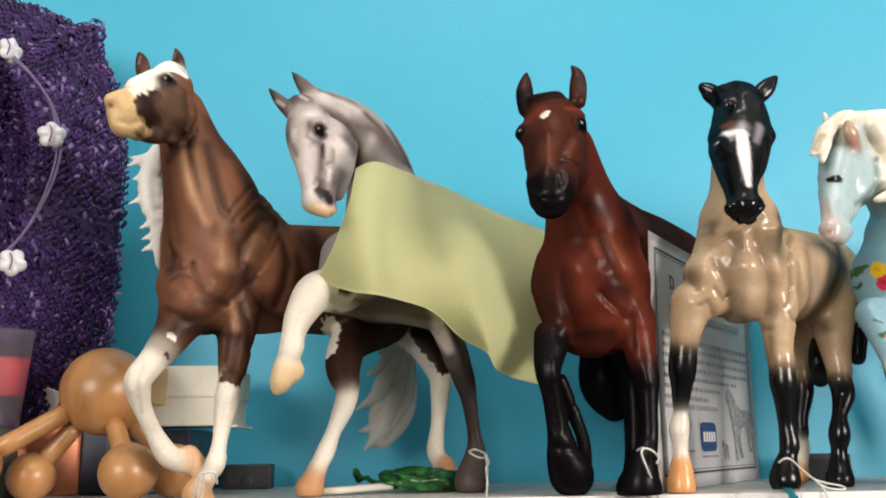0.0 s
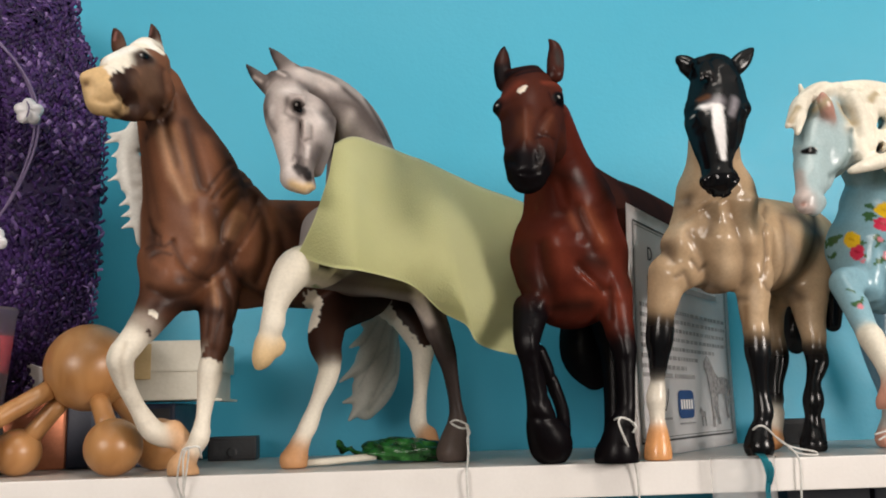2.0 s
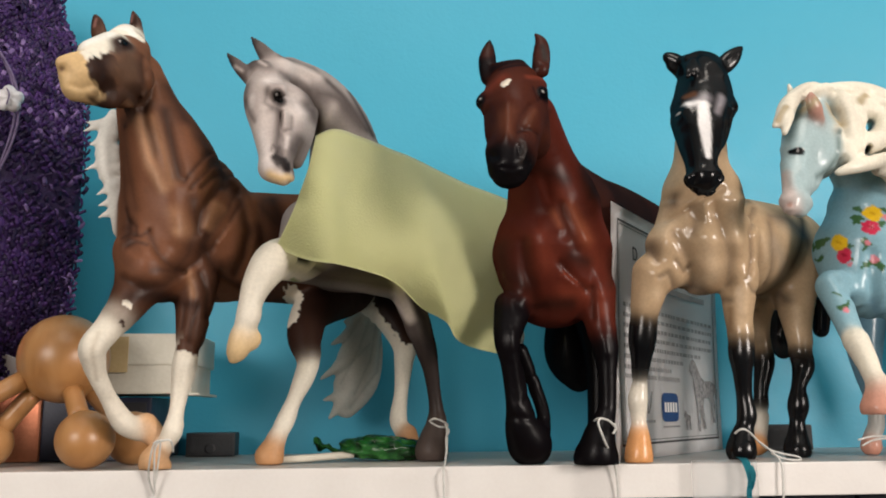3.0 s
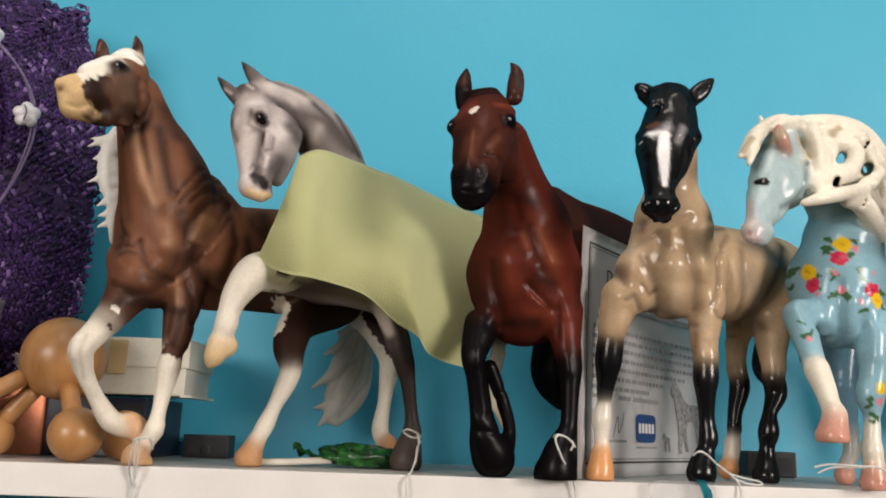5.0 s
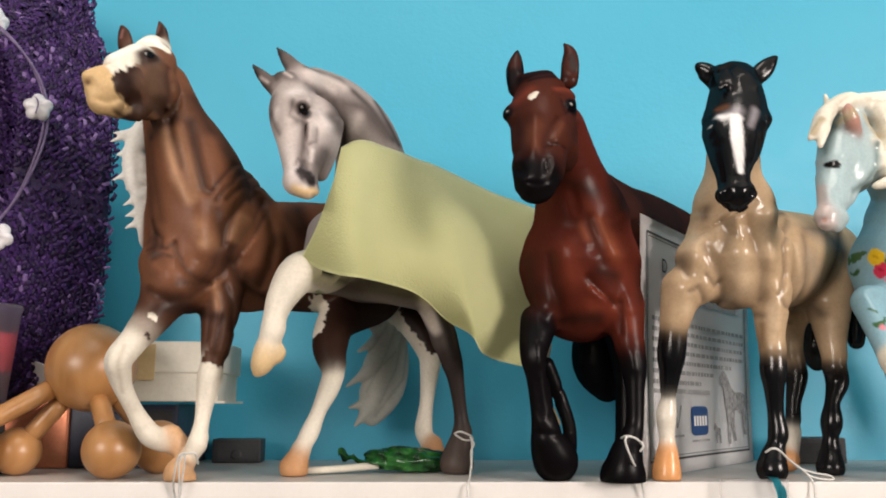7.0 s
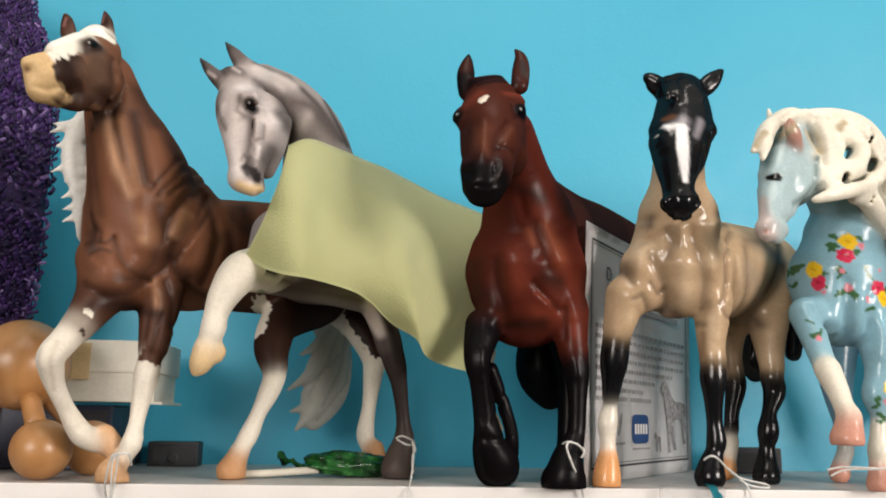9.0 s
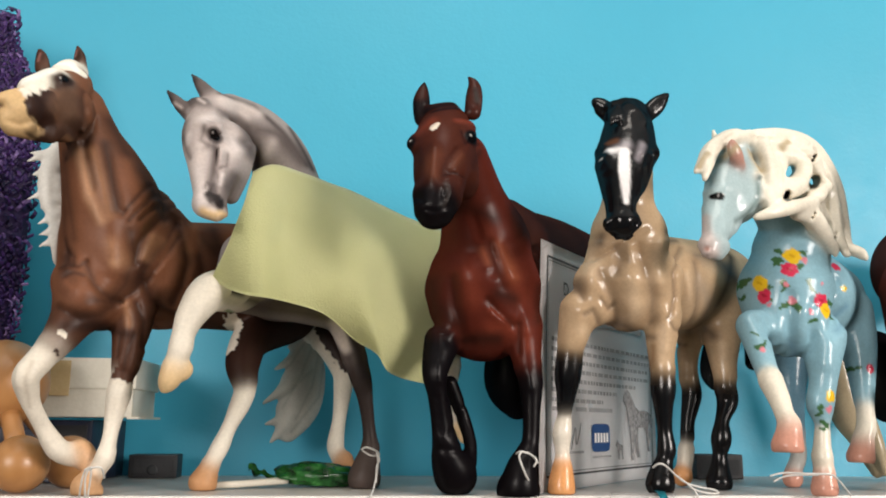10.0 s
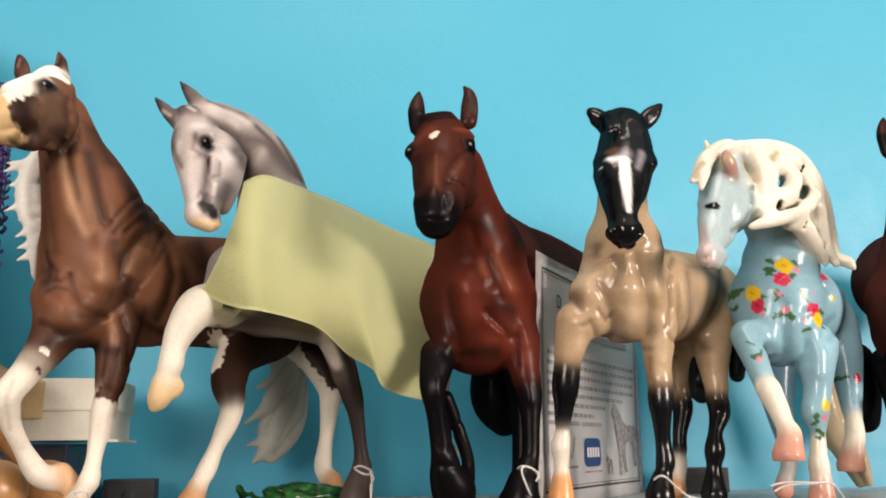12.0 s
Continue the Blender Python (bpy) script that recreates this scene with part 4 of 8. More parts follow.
h.crease([(0.0518, 0.6519, 0.0535, 0.0021), (0.0503, 0.6532, 0.0436, 0.0021)], -0.0007)
h.crease([(0.0452, 0.6524, 0.0240, 0.0012), (0.0524, 0.6524, 0.0186, 0.0012)], 0.0006)
h.crease([(0.1454, 0.7950, 0.0905, 0.0016), (0.1385, 0.7950, 0.0712, 0.0016), (0.1263, 0.7950, 0.0483, 0.0016)], 0.0013)
h.decal(TAILSHADE, [(0.1454, 0.7950, 0.0905, 0.0005), (0.1385, 0.7950, 0.0712, 0.0005), (0.1263, 0.7950, 0.0483, 0.0005)], 0.0024)
h.crease([(0.1501, 0.7950, 0.0868, 0.0016), (0.1464, 0.7950, 0.0638, 0.0016), (0.1360, 0.7950, 0.0410, 0.0016)], 0.0013)
h.decal(TAILSHADE, [(0.1501, 0.7950, 0.0868, 0.0005), (0.1464, 0.7950, 0.0638, 0.0005), (0.1360, 0.7950, 0.0410, 0.0005)], 0.0024)
h.crease([(0.1396, 0.7950, 0.0922, 0.0016), (0.1306, 0.7950, 0.0786, 0.0016), (0.1215, 0.7950, 0.0708, 0.0016)], 0.0013)
h.decal(TAILSHADE, [(0.1396, 0.7950, 0.0922, 0.0005), (0.1306, 0.7950, 0.0786, 0.0005), (0.1215, 0.7950, 0.0708, 0.0005)], 0.0024)
h.crease([(0.1541, 0.7950, 0.0830, 0.0016), (0.1512, 0.7950, 0.0563, 0.0016), (0.1327, 0.7950, 0.0317, 0.0016)], 0.0013)
h.decal(TAILSHADE, [(0.1541, 0.7950, 0.0830, 0.0005), (0.1512, 0.7950, 0.0563, 0.0005), (0.1327, 0.7950, 0.0317, 0.0005)], 0.0024)
h.crease([(0.1460, 0.7950, 0.0752, 0.0016), (0.1314, 0.7950, 0.0597, 0.0016), (0.1205, 0.7950, 0.0519, 0.0016)], 0.0013)
h.decal(TAILSHADE, [(0.1460, 0.7950, 0.0752, 0.0005), (0.1314, 0.7950, 0.0597, 0.0005), (0.1205, 0.7950, 0.0519, 0.0005)], 0.0024)
h.crease([(0.0229, 0.6067, 0.2106, 0.0024)], -0.0006)
h.decal(DARK, [(0.0229, 0.6067, 0.2106, 0.0031)], 0.0018)
h.decal(BLACK, [(0.0229, 0.6067, 0.2106, 0.0020)], 0.0009)
h.decal(GLINT, [(0.0218, 0.6067, 0.2108, 0.0004)], 0.0006)
figurine("chestnut brown and cream pinto horse figurine with one raised foreleg", M_SATIN)

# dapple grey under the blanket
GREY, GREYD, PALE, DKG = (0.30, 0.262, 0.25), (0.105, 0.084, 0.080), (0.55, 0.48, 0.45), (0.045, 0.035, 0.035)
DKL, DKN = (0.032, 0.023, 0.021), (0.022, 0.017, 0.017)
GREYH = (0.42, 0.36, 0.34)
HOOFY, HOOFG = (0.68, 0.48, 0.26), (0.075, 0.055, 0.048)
# the near-white serves the pale nose and the painted brow and cheek highlights
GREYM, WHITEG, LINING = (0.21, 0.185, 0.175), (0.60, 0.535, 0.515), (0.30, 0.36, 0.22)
h = Clay()
h.chain(GREYH, [(0.0956, 0.6360, 0.2071, 0.0101), (0.0912, 0.6240, 0.1891, 0.0107), (0.0945, 0.6130, 0.1676, 0.0074), (0.0982, 0.6060, 0.1493, 0.0056)], 0.005)
h.chain(GREYH, [(0.1054, 0.6340, 0.1875, 0.0115), (0.1044, 0.6260, 0.1738, 0.0095), (0.1020, 0.6160, 0.1593, 0.0075), (0.1008, 0.6090, 0.1466, 0.0056)], 0.006)
h.chain(GREYD, [(0.0825, 0.6300, 0.2023, 0.0039), (0.0768, 0.6260, 0.2075, 0.0033), (0.0712, 0.6220, 0.2129, 0.0007)], 0.003, flat=(0.4, 1.0, 0.0, 1.5))
h.chain(GREYD, [(0.0933, 0.6320, 0.2131, 0.0046), (0.0882, 0.6300, 0.2185, 0.0036), (0.0827, 0.6280, 0.2248, 0.0008)], 0.003, flat=(0.4, 1.0, 0.0, 1.5))
h.chain(GREYH, [(0.0955, 0.6120, 0.1903, 0.0029), (0.1014, 0.6100, 0.1885, 0.0026)], 0.004)
h.chain(DKG, [(0.0850, 0.6260, 0.2081, 0.0024), (0.0892, 0.6250, 0.2082, 0.0024), (0.0931, 0.6220, 0.2046, 0.0018)], 0.003)
h.chain(GREY, [(0.1010, 0.6460, 0.2092, 0.0112), (0.1156, 0.6620, 0.2038, 0.0152), (0.1279, 0.6820, 0.1919, 0.0180), (0.1328, 0.6980, 0.1645, 0.0239), (0.1333, 0.7040, 0.1379, 0.0273)], 0.004)
h.chain(GREYD, [(0.1284, 0.7000, 0.1266, 0.0284), (0.1701, 0.7160, 0.1283, 0.0294), (0.2046, 0.7380, 0.1294, 0.0285)], 0.004)
h.chain(GREY, [(0.1157, 0.6750, 0.1281, 0.0212), (0.1101, 0.6650, 0.1163, 0.0157)], 0.004)
h.chain(CREAM, [(0.1074, 0.6600, 0.1106, 0.0124), (0.0963, 0.6460, 0.1071, 0.0108), (0.0893, 0.6360, 0.0940, 0.0079), (0.0863, 0.6330, 0.0835, 0.0061), (0.0855, 0.6320, 0.0764, 0.0063), (0.0830, 0.6320, 0.0684, 0.0049)], 0.003)
h.chain(HOOFY, [(0.0822, 0.6320, 0.0655, 0.0057), (0.0808, 0.6320, 0.0598, 0.0057), (0.0787, 0.6320, 0.0552, 0.0028)], 0.003)
h.chain(HOOFY, [(0.0817, 0.6320, 0.0649, 0.0040), (0.0880, 0.6340, 0.0657, 0.0040), (0.0878, 0.6340, 0.0629, 0.0034)], 0.003)
h.chain(GREYD, [(0.1695, 0.7060, 0.1146, 0.0178), (0.1709, 0.7040, 0.0937, 0.0098), (0.1751, 0.7050, 0.0769, 0.0071)], 0.004)
h.chain(DKL, [(0.1751, 0.7050, 0.0786, 0.0071), (0.1793, 0.7060, 0.0656, 0.0066), (0.1822, 0.7080, 0.0543, 0.0049), (0.1849, 0.7110, 0.0371, 0.0040), (0.1863, 0.7120, 0.0252, 0.0050)], 0.003)
h.chain(HOOFG, [(0.1860, 0.7120, 0.0222, 0.0057), (0.1840, 0.7120, 0.0123, 0.0084), (0.1830, 0.7120, 0.0058, 0.0100)], 0.003)
h.chain(CREAM, [(0.2410, 0.7500, 0.0772, 0.0052), (0.2381, 0.7480, 0.0584, 0.0044), (0.2403, 0.7450, 0.0401, 0.0029)], 0.003)
h.chain(HOOFY, [(0.2432, 0.7440, 0.0365, 0.0033), (0.2468, 0.7420, 0.0286, 0.0029)], 0.002)
h.chain(GREYD, [(0.2288, 0.7450, 0.1254, 0.0151), (0.2411, 0.7520, 0.0887, 0.0083)], 0.003)
h.chain(GREY, [(0.1113, 0.6400, 0.1882, 0.0067), (0.1103, 0.6340, 0.1720, 0.0060), (0.1077, 0.6260, 0.1563, 0.0044)], 0.005)
h.chain(GREYD, [(0.1056, 0.6120, 0.1478, 0.0023), (0.1076, 0.6110, 0.1428, 0.0017)], 0.003)
h.chain(PALE, [(0.0974, 0.6060, 0.1458, 0.0056), (0.1038, 0.6060, 0.1419, 0.0042)], 0.004)
h.chain(GREYM, [(0.1042, 0.6900, 0.1086, 0.0065), (0.1328, 0.6900, 0.1046, 0.0065), (0.1620, 0.7000, 0.1003, 0.0066)], 0.004)
h.crease([(0.0992, 0.6149, 0.1854, 0.0038)], -0.0007)
h.crease([(0.0940, 0.6098, 0.1809, 0.0017), (0.0996, 0.6079, 0.1880, 0.0014), (0.1045, 0.6218, 0.1881, 0.0018)], 0.0005)
h.decal(PALE, [(0.0890, 0.6059, 0.1667, 0.0028), (0.0942, 0.5995, 0.1446, 0.0050)], 0.01)
h.decal(GREYD, [(0.1109, 0.6172, 0.1650, 0.0029), (0.1067, 0.6079, 0.1502, 0.0023)], 0.012)
h.decal(DKN, [(0.1003, 0.6035, 0.1493, 0.0020), (0.1042, 0.6044, 0.1471, 0.0020), (0.1063, 0.6075, 0.1451, 0.0014)], 0.0025, 0.0005)
h.decal(DKN, [(0.1015, 0.6069, 0.1565, 0.0008), (0.1006, 0.6055, 0.1531, 0.0008)], 0.003)
h.decal(GREYD, [(0.1006, 0.6150, 0.1788, 0.0009), (0.1007, 0.6129, 0.1693, 0.0009), (0.1003, 0.6070, 0.1582, 0.0011)], 0.005)
h.decal(GREYD, [(0.1153, 0.6279, 0.1810, 0.0015), (0.1119, 0.6718, 0.1839, 0.0016)], 0.01)
h.decal(GREYD, [(0.0827, 0.6192, 0.1938, 0.0015), (0.0821, 0.6185, 0.1813, 0.0012)], 0.007)
h.decal(GREYD, [(0.0940, 0.6081, 0.1765, 0.0009), (0.0979, 0.6112, 0.1792, 0.0011)], 0.006)
h.decal(PALE, [(0.0937, 0.6100, 0.1816, 0.0011), (0.0931, 0.6055, 0.1696, 0.0017)], 0.008)
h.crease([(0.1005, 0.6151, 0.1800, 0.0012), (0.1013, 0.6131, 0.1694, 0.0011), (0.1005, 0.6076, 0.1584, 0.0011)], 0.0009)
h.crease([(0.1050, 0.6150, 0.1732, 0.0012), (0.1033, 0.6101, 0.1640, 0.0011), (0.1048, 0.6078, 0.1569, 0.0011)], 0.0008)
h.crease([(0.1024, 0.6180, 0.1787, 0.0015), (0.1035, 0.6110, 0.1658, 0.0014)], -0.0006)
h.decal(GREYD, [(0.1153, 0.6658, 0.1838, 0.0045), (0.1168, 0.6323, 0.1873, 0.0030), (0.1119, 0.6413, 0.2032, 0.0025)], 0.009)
h.decal(PALE, [(0.0916, 0.6137, 0.1920, 0.0029)], 0.007)
h.decal(PALE, [(0.1062, 0.6179, 0.1788, 0.0041)], 0.007)
h.decal(PALE, [(0.1032, 0.6292, 0.2085, 0.0024), (0.1118, 0.6402, 0.2067, 0.0025)], 0.007)
h.decal(DKG, [(0.0984, 0.6304, 0.2152, 0.0012), (0.1146, 0.6449, 0.2139, 0.0013), (0.1304, 0.6563, 0.2029, 0.0013), (0.1438, 0.6733, 0.1888, 0.0013)], 0.004)
h.decal(GREYD, [(0.1321, 0.6587, 0.1971, 0.0026), (0.1404, 0.6691, 0.1890, 0.0026)], 0.012)
h.paint(DKG, [(0.0711, 0.6228, 0.2110, 0.0042)], 0.004)
h.paint(DKG, [(0.0828, 0.6276, 0.2230, 0.0042)], 0.004)
h.paint(PALE, [(0.1638, 0.6937, 0.1024, 0.0060), (0.1691, 0.6974, 0.0828, 0.0033)], 0.006)
h.crease([(0.1006, 0.6147, 0.1775, 0.0014), (0.1001, 0.6081, 0.1633, 0.0014), (0.0991, 0.6029, 0.1529, 0.0014)], 0.0005)
h.crease([(0.1148, 0.6425, 0.2070, 0.0022), (0.1165, 0.6507, 0.1937, 0.0022), (0.1133, 0.6673, 0.1843, 0.0023)], 0.0008)
h.crease([(0.0982, 0.6012, 0.1501, 0.0014), (0.0994, 0.6012, 0.1481, 0.0011)], 0.0012)
h.decal(DKG, [(0.0988, 0.6016, 0.1493, 0.0011)], 0.0025)
h.decal(DKG, [(0.1045, 0.6047, 0.1455, 0.0011), (0.1074, 0.6000, 0.1397, 0.0014)], 0.0035)
h.decal(DKG, [(0.1004, 0.6065, 0.1563, 0.0011), (0.1030, 0.6043, 0.1491, 0.0014)], 0.005)
h.crease([(0.0999, 0.5997, 0.1439, 0.0011), (0.1032, 0.6042, 0.1444, 0.0011), (0.1062, 0.6088, 0.1443, 0.0011)], 0.0007)
h.crease([(0.0949, 0.6104, 0.1878, 0.0017), (0.0993, 0.6081, 0.1877, 0.0017), (0.1029, 0.6229, 0.1903, 0.0018)], -0.0008)
h.crease([(0.1043, 0.6208, 0.1859, 0.0024), (0.1047, 0.6131, 0.1695, 0.0023)], -0.001)
# pale nose patch, then highlights painted on brow and cheek
h.decal(WHITEG, [(0.0931, 0.6041, 0.1642, 0.0017), (0.0950, 0.6007, 0.1520, 0.0022), (0.0970, 0.5990, 0.1447, 0.0022)], 0.0066)
h.decal(WHITEG, [(0.0935, 0.6151, 0.1947, 0.0029), (0.0973, 0.6181, 0.1970, 0.0018)], 0.0066)
h.crease([(0.0901, 0.6150, 0.1924, 0.0026), (0.0948, 0.6150, 0.1972, 0.0026), (0.1010, 0.6150, 0.1951, 0.0026)], -0.0009)
h.decal(WHITEG, [(0.1059, 0.6216, 0.1882, 0.0018), (0.1103, 0.6206, 0.1806, 0.0026)], 0.0078)
# face and cheek-edge creases, shade painted into each groove
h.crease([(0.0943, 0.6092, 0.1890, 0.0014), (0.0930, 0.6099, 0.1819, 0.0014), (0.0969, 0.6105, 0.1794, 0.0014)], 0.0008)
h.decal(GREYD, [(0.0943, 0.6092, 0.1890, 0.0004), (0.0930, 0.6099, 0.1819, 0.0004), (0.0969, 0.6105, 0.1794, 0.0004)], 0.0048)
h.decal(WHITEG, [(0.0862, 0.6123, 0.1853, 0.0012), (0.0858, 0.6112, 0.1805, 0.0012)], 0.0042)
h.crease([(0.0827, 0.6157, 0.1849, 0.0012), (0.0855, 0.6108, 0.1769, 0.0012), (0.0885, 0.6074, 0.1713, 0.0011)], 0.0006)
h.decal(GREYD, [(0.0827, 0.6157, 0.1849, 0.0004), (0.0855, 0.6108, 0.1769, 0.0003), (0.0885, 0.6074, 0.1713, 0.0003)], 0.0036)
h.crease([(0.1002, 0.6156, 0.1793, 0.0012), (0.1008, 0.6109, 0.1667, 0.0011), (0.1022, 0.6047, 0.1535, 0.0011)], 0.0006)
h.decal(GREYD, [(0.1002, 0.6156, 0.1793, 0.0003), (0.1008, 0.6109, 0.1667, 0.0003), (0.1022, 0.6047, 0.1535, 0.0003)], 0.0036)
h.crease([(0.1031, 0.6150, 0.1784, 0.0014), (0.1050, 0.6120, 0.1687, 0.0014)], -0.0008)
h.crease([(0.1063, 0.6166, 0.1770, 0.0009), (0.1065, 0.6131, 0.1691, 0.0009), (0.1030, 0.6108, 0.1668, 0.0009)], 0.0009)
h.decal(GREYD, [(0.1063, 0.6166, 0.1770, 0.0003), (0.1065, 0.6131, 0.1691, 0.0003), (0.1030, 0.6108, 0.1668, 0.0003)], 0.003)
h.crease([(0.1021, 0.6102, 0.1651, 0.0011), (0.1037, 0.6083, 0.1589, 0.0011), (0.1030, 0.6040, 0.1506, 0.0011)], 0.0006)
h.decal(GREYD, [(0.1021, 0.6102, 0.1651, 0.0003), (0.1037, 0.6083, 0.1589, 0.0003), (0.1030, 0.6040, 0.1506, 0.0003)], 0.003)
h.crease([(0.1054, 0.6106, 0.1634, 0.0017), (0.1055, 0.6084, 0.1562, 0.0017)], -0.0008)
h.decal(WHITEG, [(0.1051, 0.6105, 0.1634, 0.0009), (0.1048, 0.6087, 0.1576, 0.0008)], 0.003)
h.decal(GREYD, [(0.1083, 0.6120, 0.1574, 0.0023), (0.1099, 0.6154, 0.1642, 0.0017)], 0.0066)
h.decal(DKN, [(0.1003, 0.6060, 0.1510, 0.0017), (0.1039, 0.6060, 0.1489, 0.0022), (0.1062, 0.6060, 0.1462, 0.0017)], 0.0021, 0.0003)
h.crease([(0.1011, 0.6020, 0.1496, 0.0014)], 0.0012)
h.crease([(0.0976, 0.6023, 0.1540, 0.0008), (0.0988, 0.6044, 0.1575, 0.0008), (0.1005, 0.6047, 0.1557, 0.0008)], 0.0006)
h.decal(GREYD, [(0.0976, 0.6023, 0.1540, 0.0003), (0.0988, 0.6044, 0.1575, 0.0003), (0.1005, 0.6047, 0.1557, 0.0003)], 0.0024)
h.decal(HOOFY, [(0.0977, 0.6060, 0.1419, 0.0019), (0.1031, 0.6060, 0.1399, 0.0022), (0.1076, 0.6060, 0.1415, 0.0014)], 0.0042)
h.crease([(0.1055, 0.6060, 0.1450, 0.0007), (0.1016, 0.6060, 0.1426, 0.0007)], 0.0008)
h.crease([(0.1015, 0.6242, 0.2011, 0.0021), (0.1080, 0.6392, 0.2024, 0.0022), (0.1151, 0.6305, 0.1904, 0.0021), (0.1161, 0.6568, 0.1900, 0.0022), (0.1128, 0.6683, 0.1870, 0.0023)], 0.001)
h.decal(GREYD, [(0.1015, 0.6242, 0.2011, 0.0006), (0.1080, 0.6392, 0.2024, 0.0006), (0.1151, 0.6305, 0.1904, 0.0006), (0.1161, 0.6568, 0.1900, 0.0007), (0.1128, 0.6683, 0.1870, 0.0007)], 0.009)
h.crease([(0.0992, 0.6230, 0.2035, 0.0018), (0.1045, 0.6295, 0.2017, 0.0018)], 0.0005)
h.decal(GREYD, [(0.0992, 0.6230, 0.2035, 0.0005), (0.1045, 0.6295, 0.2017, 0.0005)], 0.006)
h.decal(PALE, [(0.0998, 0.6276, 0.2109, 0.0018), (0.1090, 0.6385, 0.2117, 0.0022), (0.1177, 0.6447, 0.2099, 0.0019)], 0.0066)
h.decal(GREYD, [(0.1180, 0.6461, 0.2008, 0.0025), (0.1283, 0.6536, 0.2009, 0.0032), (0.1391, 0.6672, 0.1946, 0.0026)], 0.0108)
h.decal(PALE, [(0.1226, 0.6565, 0.1902, 0.0019), (0.1255, 0.6532, 0.1957, 0.0013)], 0.0078)
h.decal(DKG, [(0.1339, 0.6644, 0.2083, 0.0010), (0.1422, 0.6719, 0.1963, 0.0013), (0.1473, 0.6787, 0.1877, 0.0013)], 0.0036)
h.decal(PALE, [(0.0881, 0.6231, 0.2090, 0.0006), (0.0920, 0.6206, 0.2058, 0.0006)], 0.0024)
h.decal(PALE, [(0.0757, 0.6241, 0.2062, 0.0006), (0.0791, 0.6249, 0.2043, 0.0006)], 0.0024)
h.decal(DKG, [(0.0777, 0.6600, 0.2359, 0.0013), (0.0802, 0.6600, 0.2301, 0.0010)], 0.0027)
h.decal(DKG, [(0.0709, 0.6238, 0.2119, 0.0012), (0.0739, 0.6238, 0.2078, 0.0009)], 0.0027)
h.decal(DKN, [(0.1033, 0.6650, 0.1094, 0.0025), (0.1124, 0.6650, 0.1082, 0.0025)], 0.0042)
h.decal(GREYD, [(0.1148, 0.6750, 0.1051, 0.0016), (0.1583, 0.6750, 0.1002, 0.0019)], 0.0072)
h.decal(LINING, [(0.1017, 0.6720, 0.0996, 0.0008), (0.1156, 0.6720, 0.0951, 0.0009), (0.1339, 0.6720, 0.0935, 0.0016), (0.1462, 0.6720, 0.0917, 0.0006)], 0.0012)
h.decal(DKN, [(0.1701, 0.6931, 0.0965, 0.0026), (0.1771, 0.6975, 0.0825, 0.0023), (0.1809, 0.6996, 0.0665, 0.0023)], 0.0042)
h.decal(PALE, [(0.1616, 0.7004, 0.0921, 0.0016), (0.1674, 0.7536, 0.0837, 0.0011)], 0.0042)
h.crease([(0.1660, 0.6951, 0.0933, 0.0013), (0.1698, 0.6983, 0.0791, 0.0013), (0.1762, 0.7008, 0.0632, 0.0013)], 0.0008)
h.crease([(0.0996, 0.6132, 0.1849, 0.0028)], -0.0006)
h.decal(GREYD, [(0.0996, 0.6132, 0.1849, 0.0037)], 0.0018)
h.decal(BLACK, [(0.0996, 0.6132, 0.1849, 0.0023)], 0.0009)
h.decal(GLINT, [(0.0992, 0.6132, 0.1858, 0.0005)], 0.0006)
figurine("dapple grey horse figurine with raised white foreleg under a felt blanket", M_SATIN)

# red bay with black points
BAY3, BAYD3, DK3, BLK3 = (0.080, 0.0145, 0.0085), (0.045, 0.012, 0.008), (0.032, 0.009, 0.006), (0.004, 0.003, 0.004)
# red of the lit parts, put into the coat colour
REDLIT3 = (0.150, 0.030, 0.016)
HEAD3, GREY3, BAYLIT3 = (0.056, 0.014, 0.008), (0.045, 0.038, 0.036), (0.10, 0.032, 0.017)
# orange that stands for the highlights on the chest
GLOSS3 = (0.215, 0.062, 0.030)
h = Clay()
h.chain(HEAD3, [(0.2217, 0.6200, 0.1958, 0.0138), (0.2189, 0.6080, 0.1826, 0.0160), (0.2167, 0.5980, 0.1650, 0.0145), (0.2151, 0.5920, 0.1529, 0.0122)], 0.006)
h.chain(BLK3, [(0.2141, 0.5900, 0.1488, 0.0111), (0.2128, 0.5880, 0.1431, 0.0102)], 0.005)
h.chain(BLK3, [(0.2087, 0.5840, 0.1441, 0.0038), (0.2171, 0.5840, 0.1492, 0.0044)], 0.004)
h.chain(HEAD3, [(0.2274, 0.6120, 0.1699, 0.0106), (0.2309, 0.6150, 0.1627, 0.0071)], 0.006)
h.chain(BLK3, [(0.2189, 0.5860, 0.1535, 0.0022), (0.2181, 0.5850, 0.1458, 0.0022)], 0.004)
h.chain(BLK3, [(0.2092, 0.6250, 0.2036, 0.0049), (0.2085, 0.6260, 0.2130, 0.0049), (0.2094, 0.6270, 0.2200, 0.0034), (0.2101, 0.6270, 0.2252, 0.0009)], 0.004, flat=(0.0, 1.0, 0.0, 1.4))
h.chain(BAYD3, [(0.2371, 0.6250, 0.2085, 0.0049), (0.2379, 0.6250, 0.2176, 0.0049), (0.2380, 0.6260, 0.2246, 0.0034), (0.2352, 0.6260, 0.2290, 0.0012)], 0.004, flat=(0.0, 1.0, 0.0, 1.4))
h.chain(DK3, [(0.2130, 0.6200, 0.2075, 0.0024), (0.2248, 0.6180, 0.2084, 0.0024)], 0.004)
h.chain(BLK3, [(0.2027, 0.6060, 0.1838, 0.0026)], 0.005)
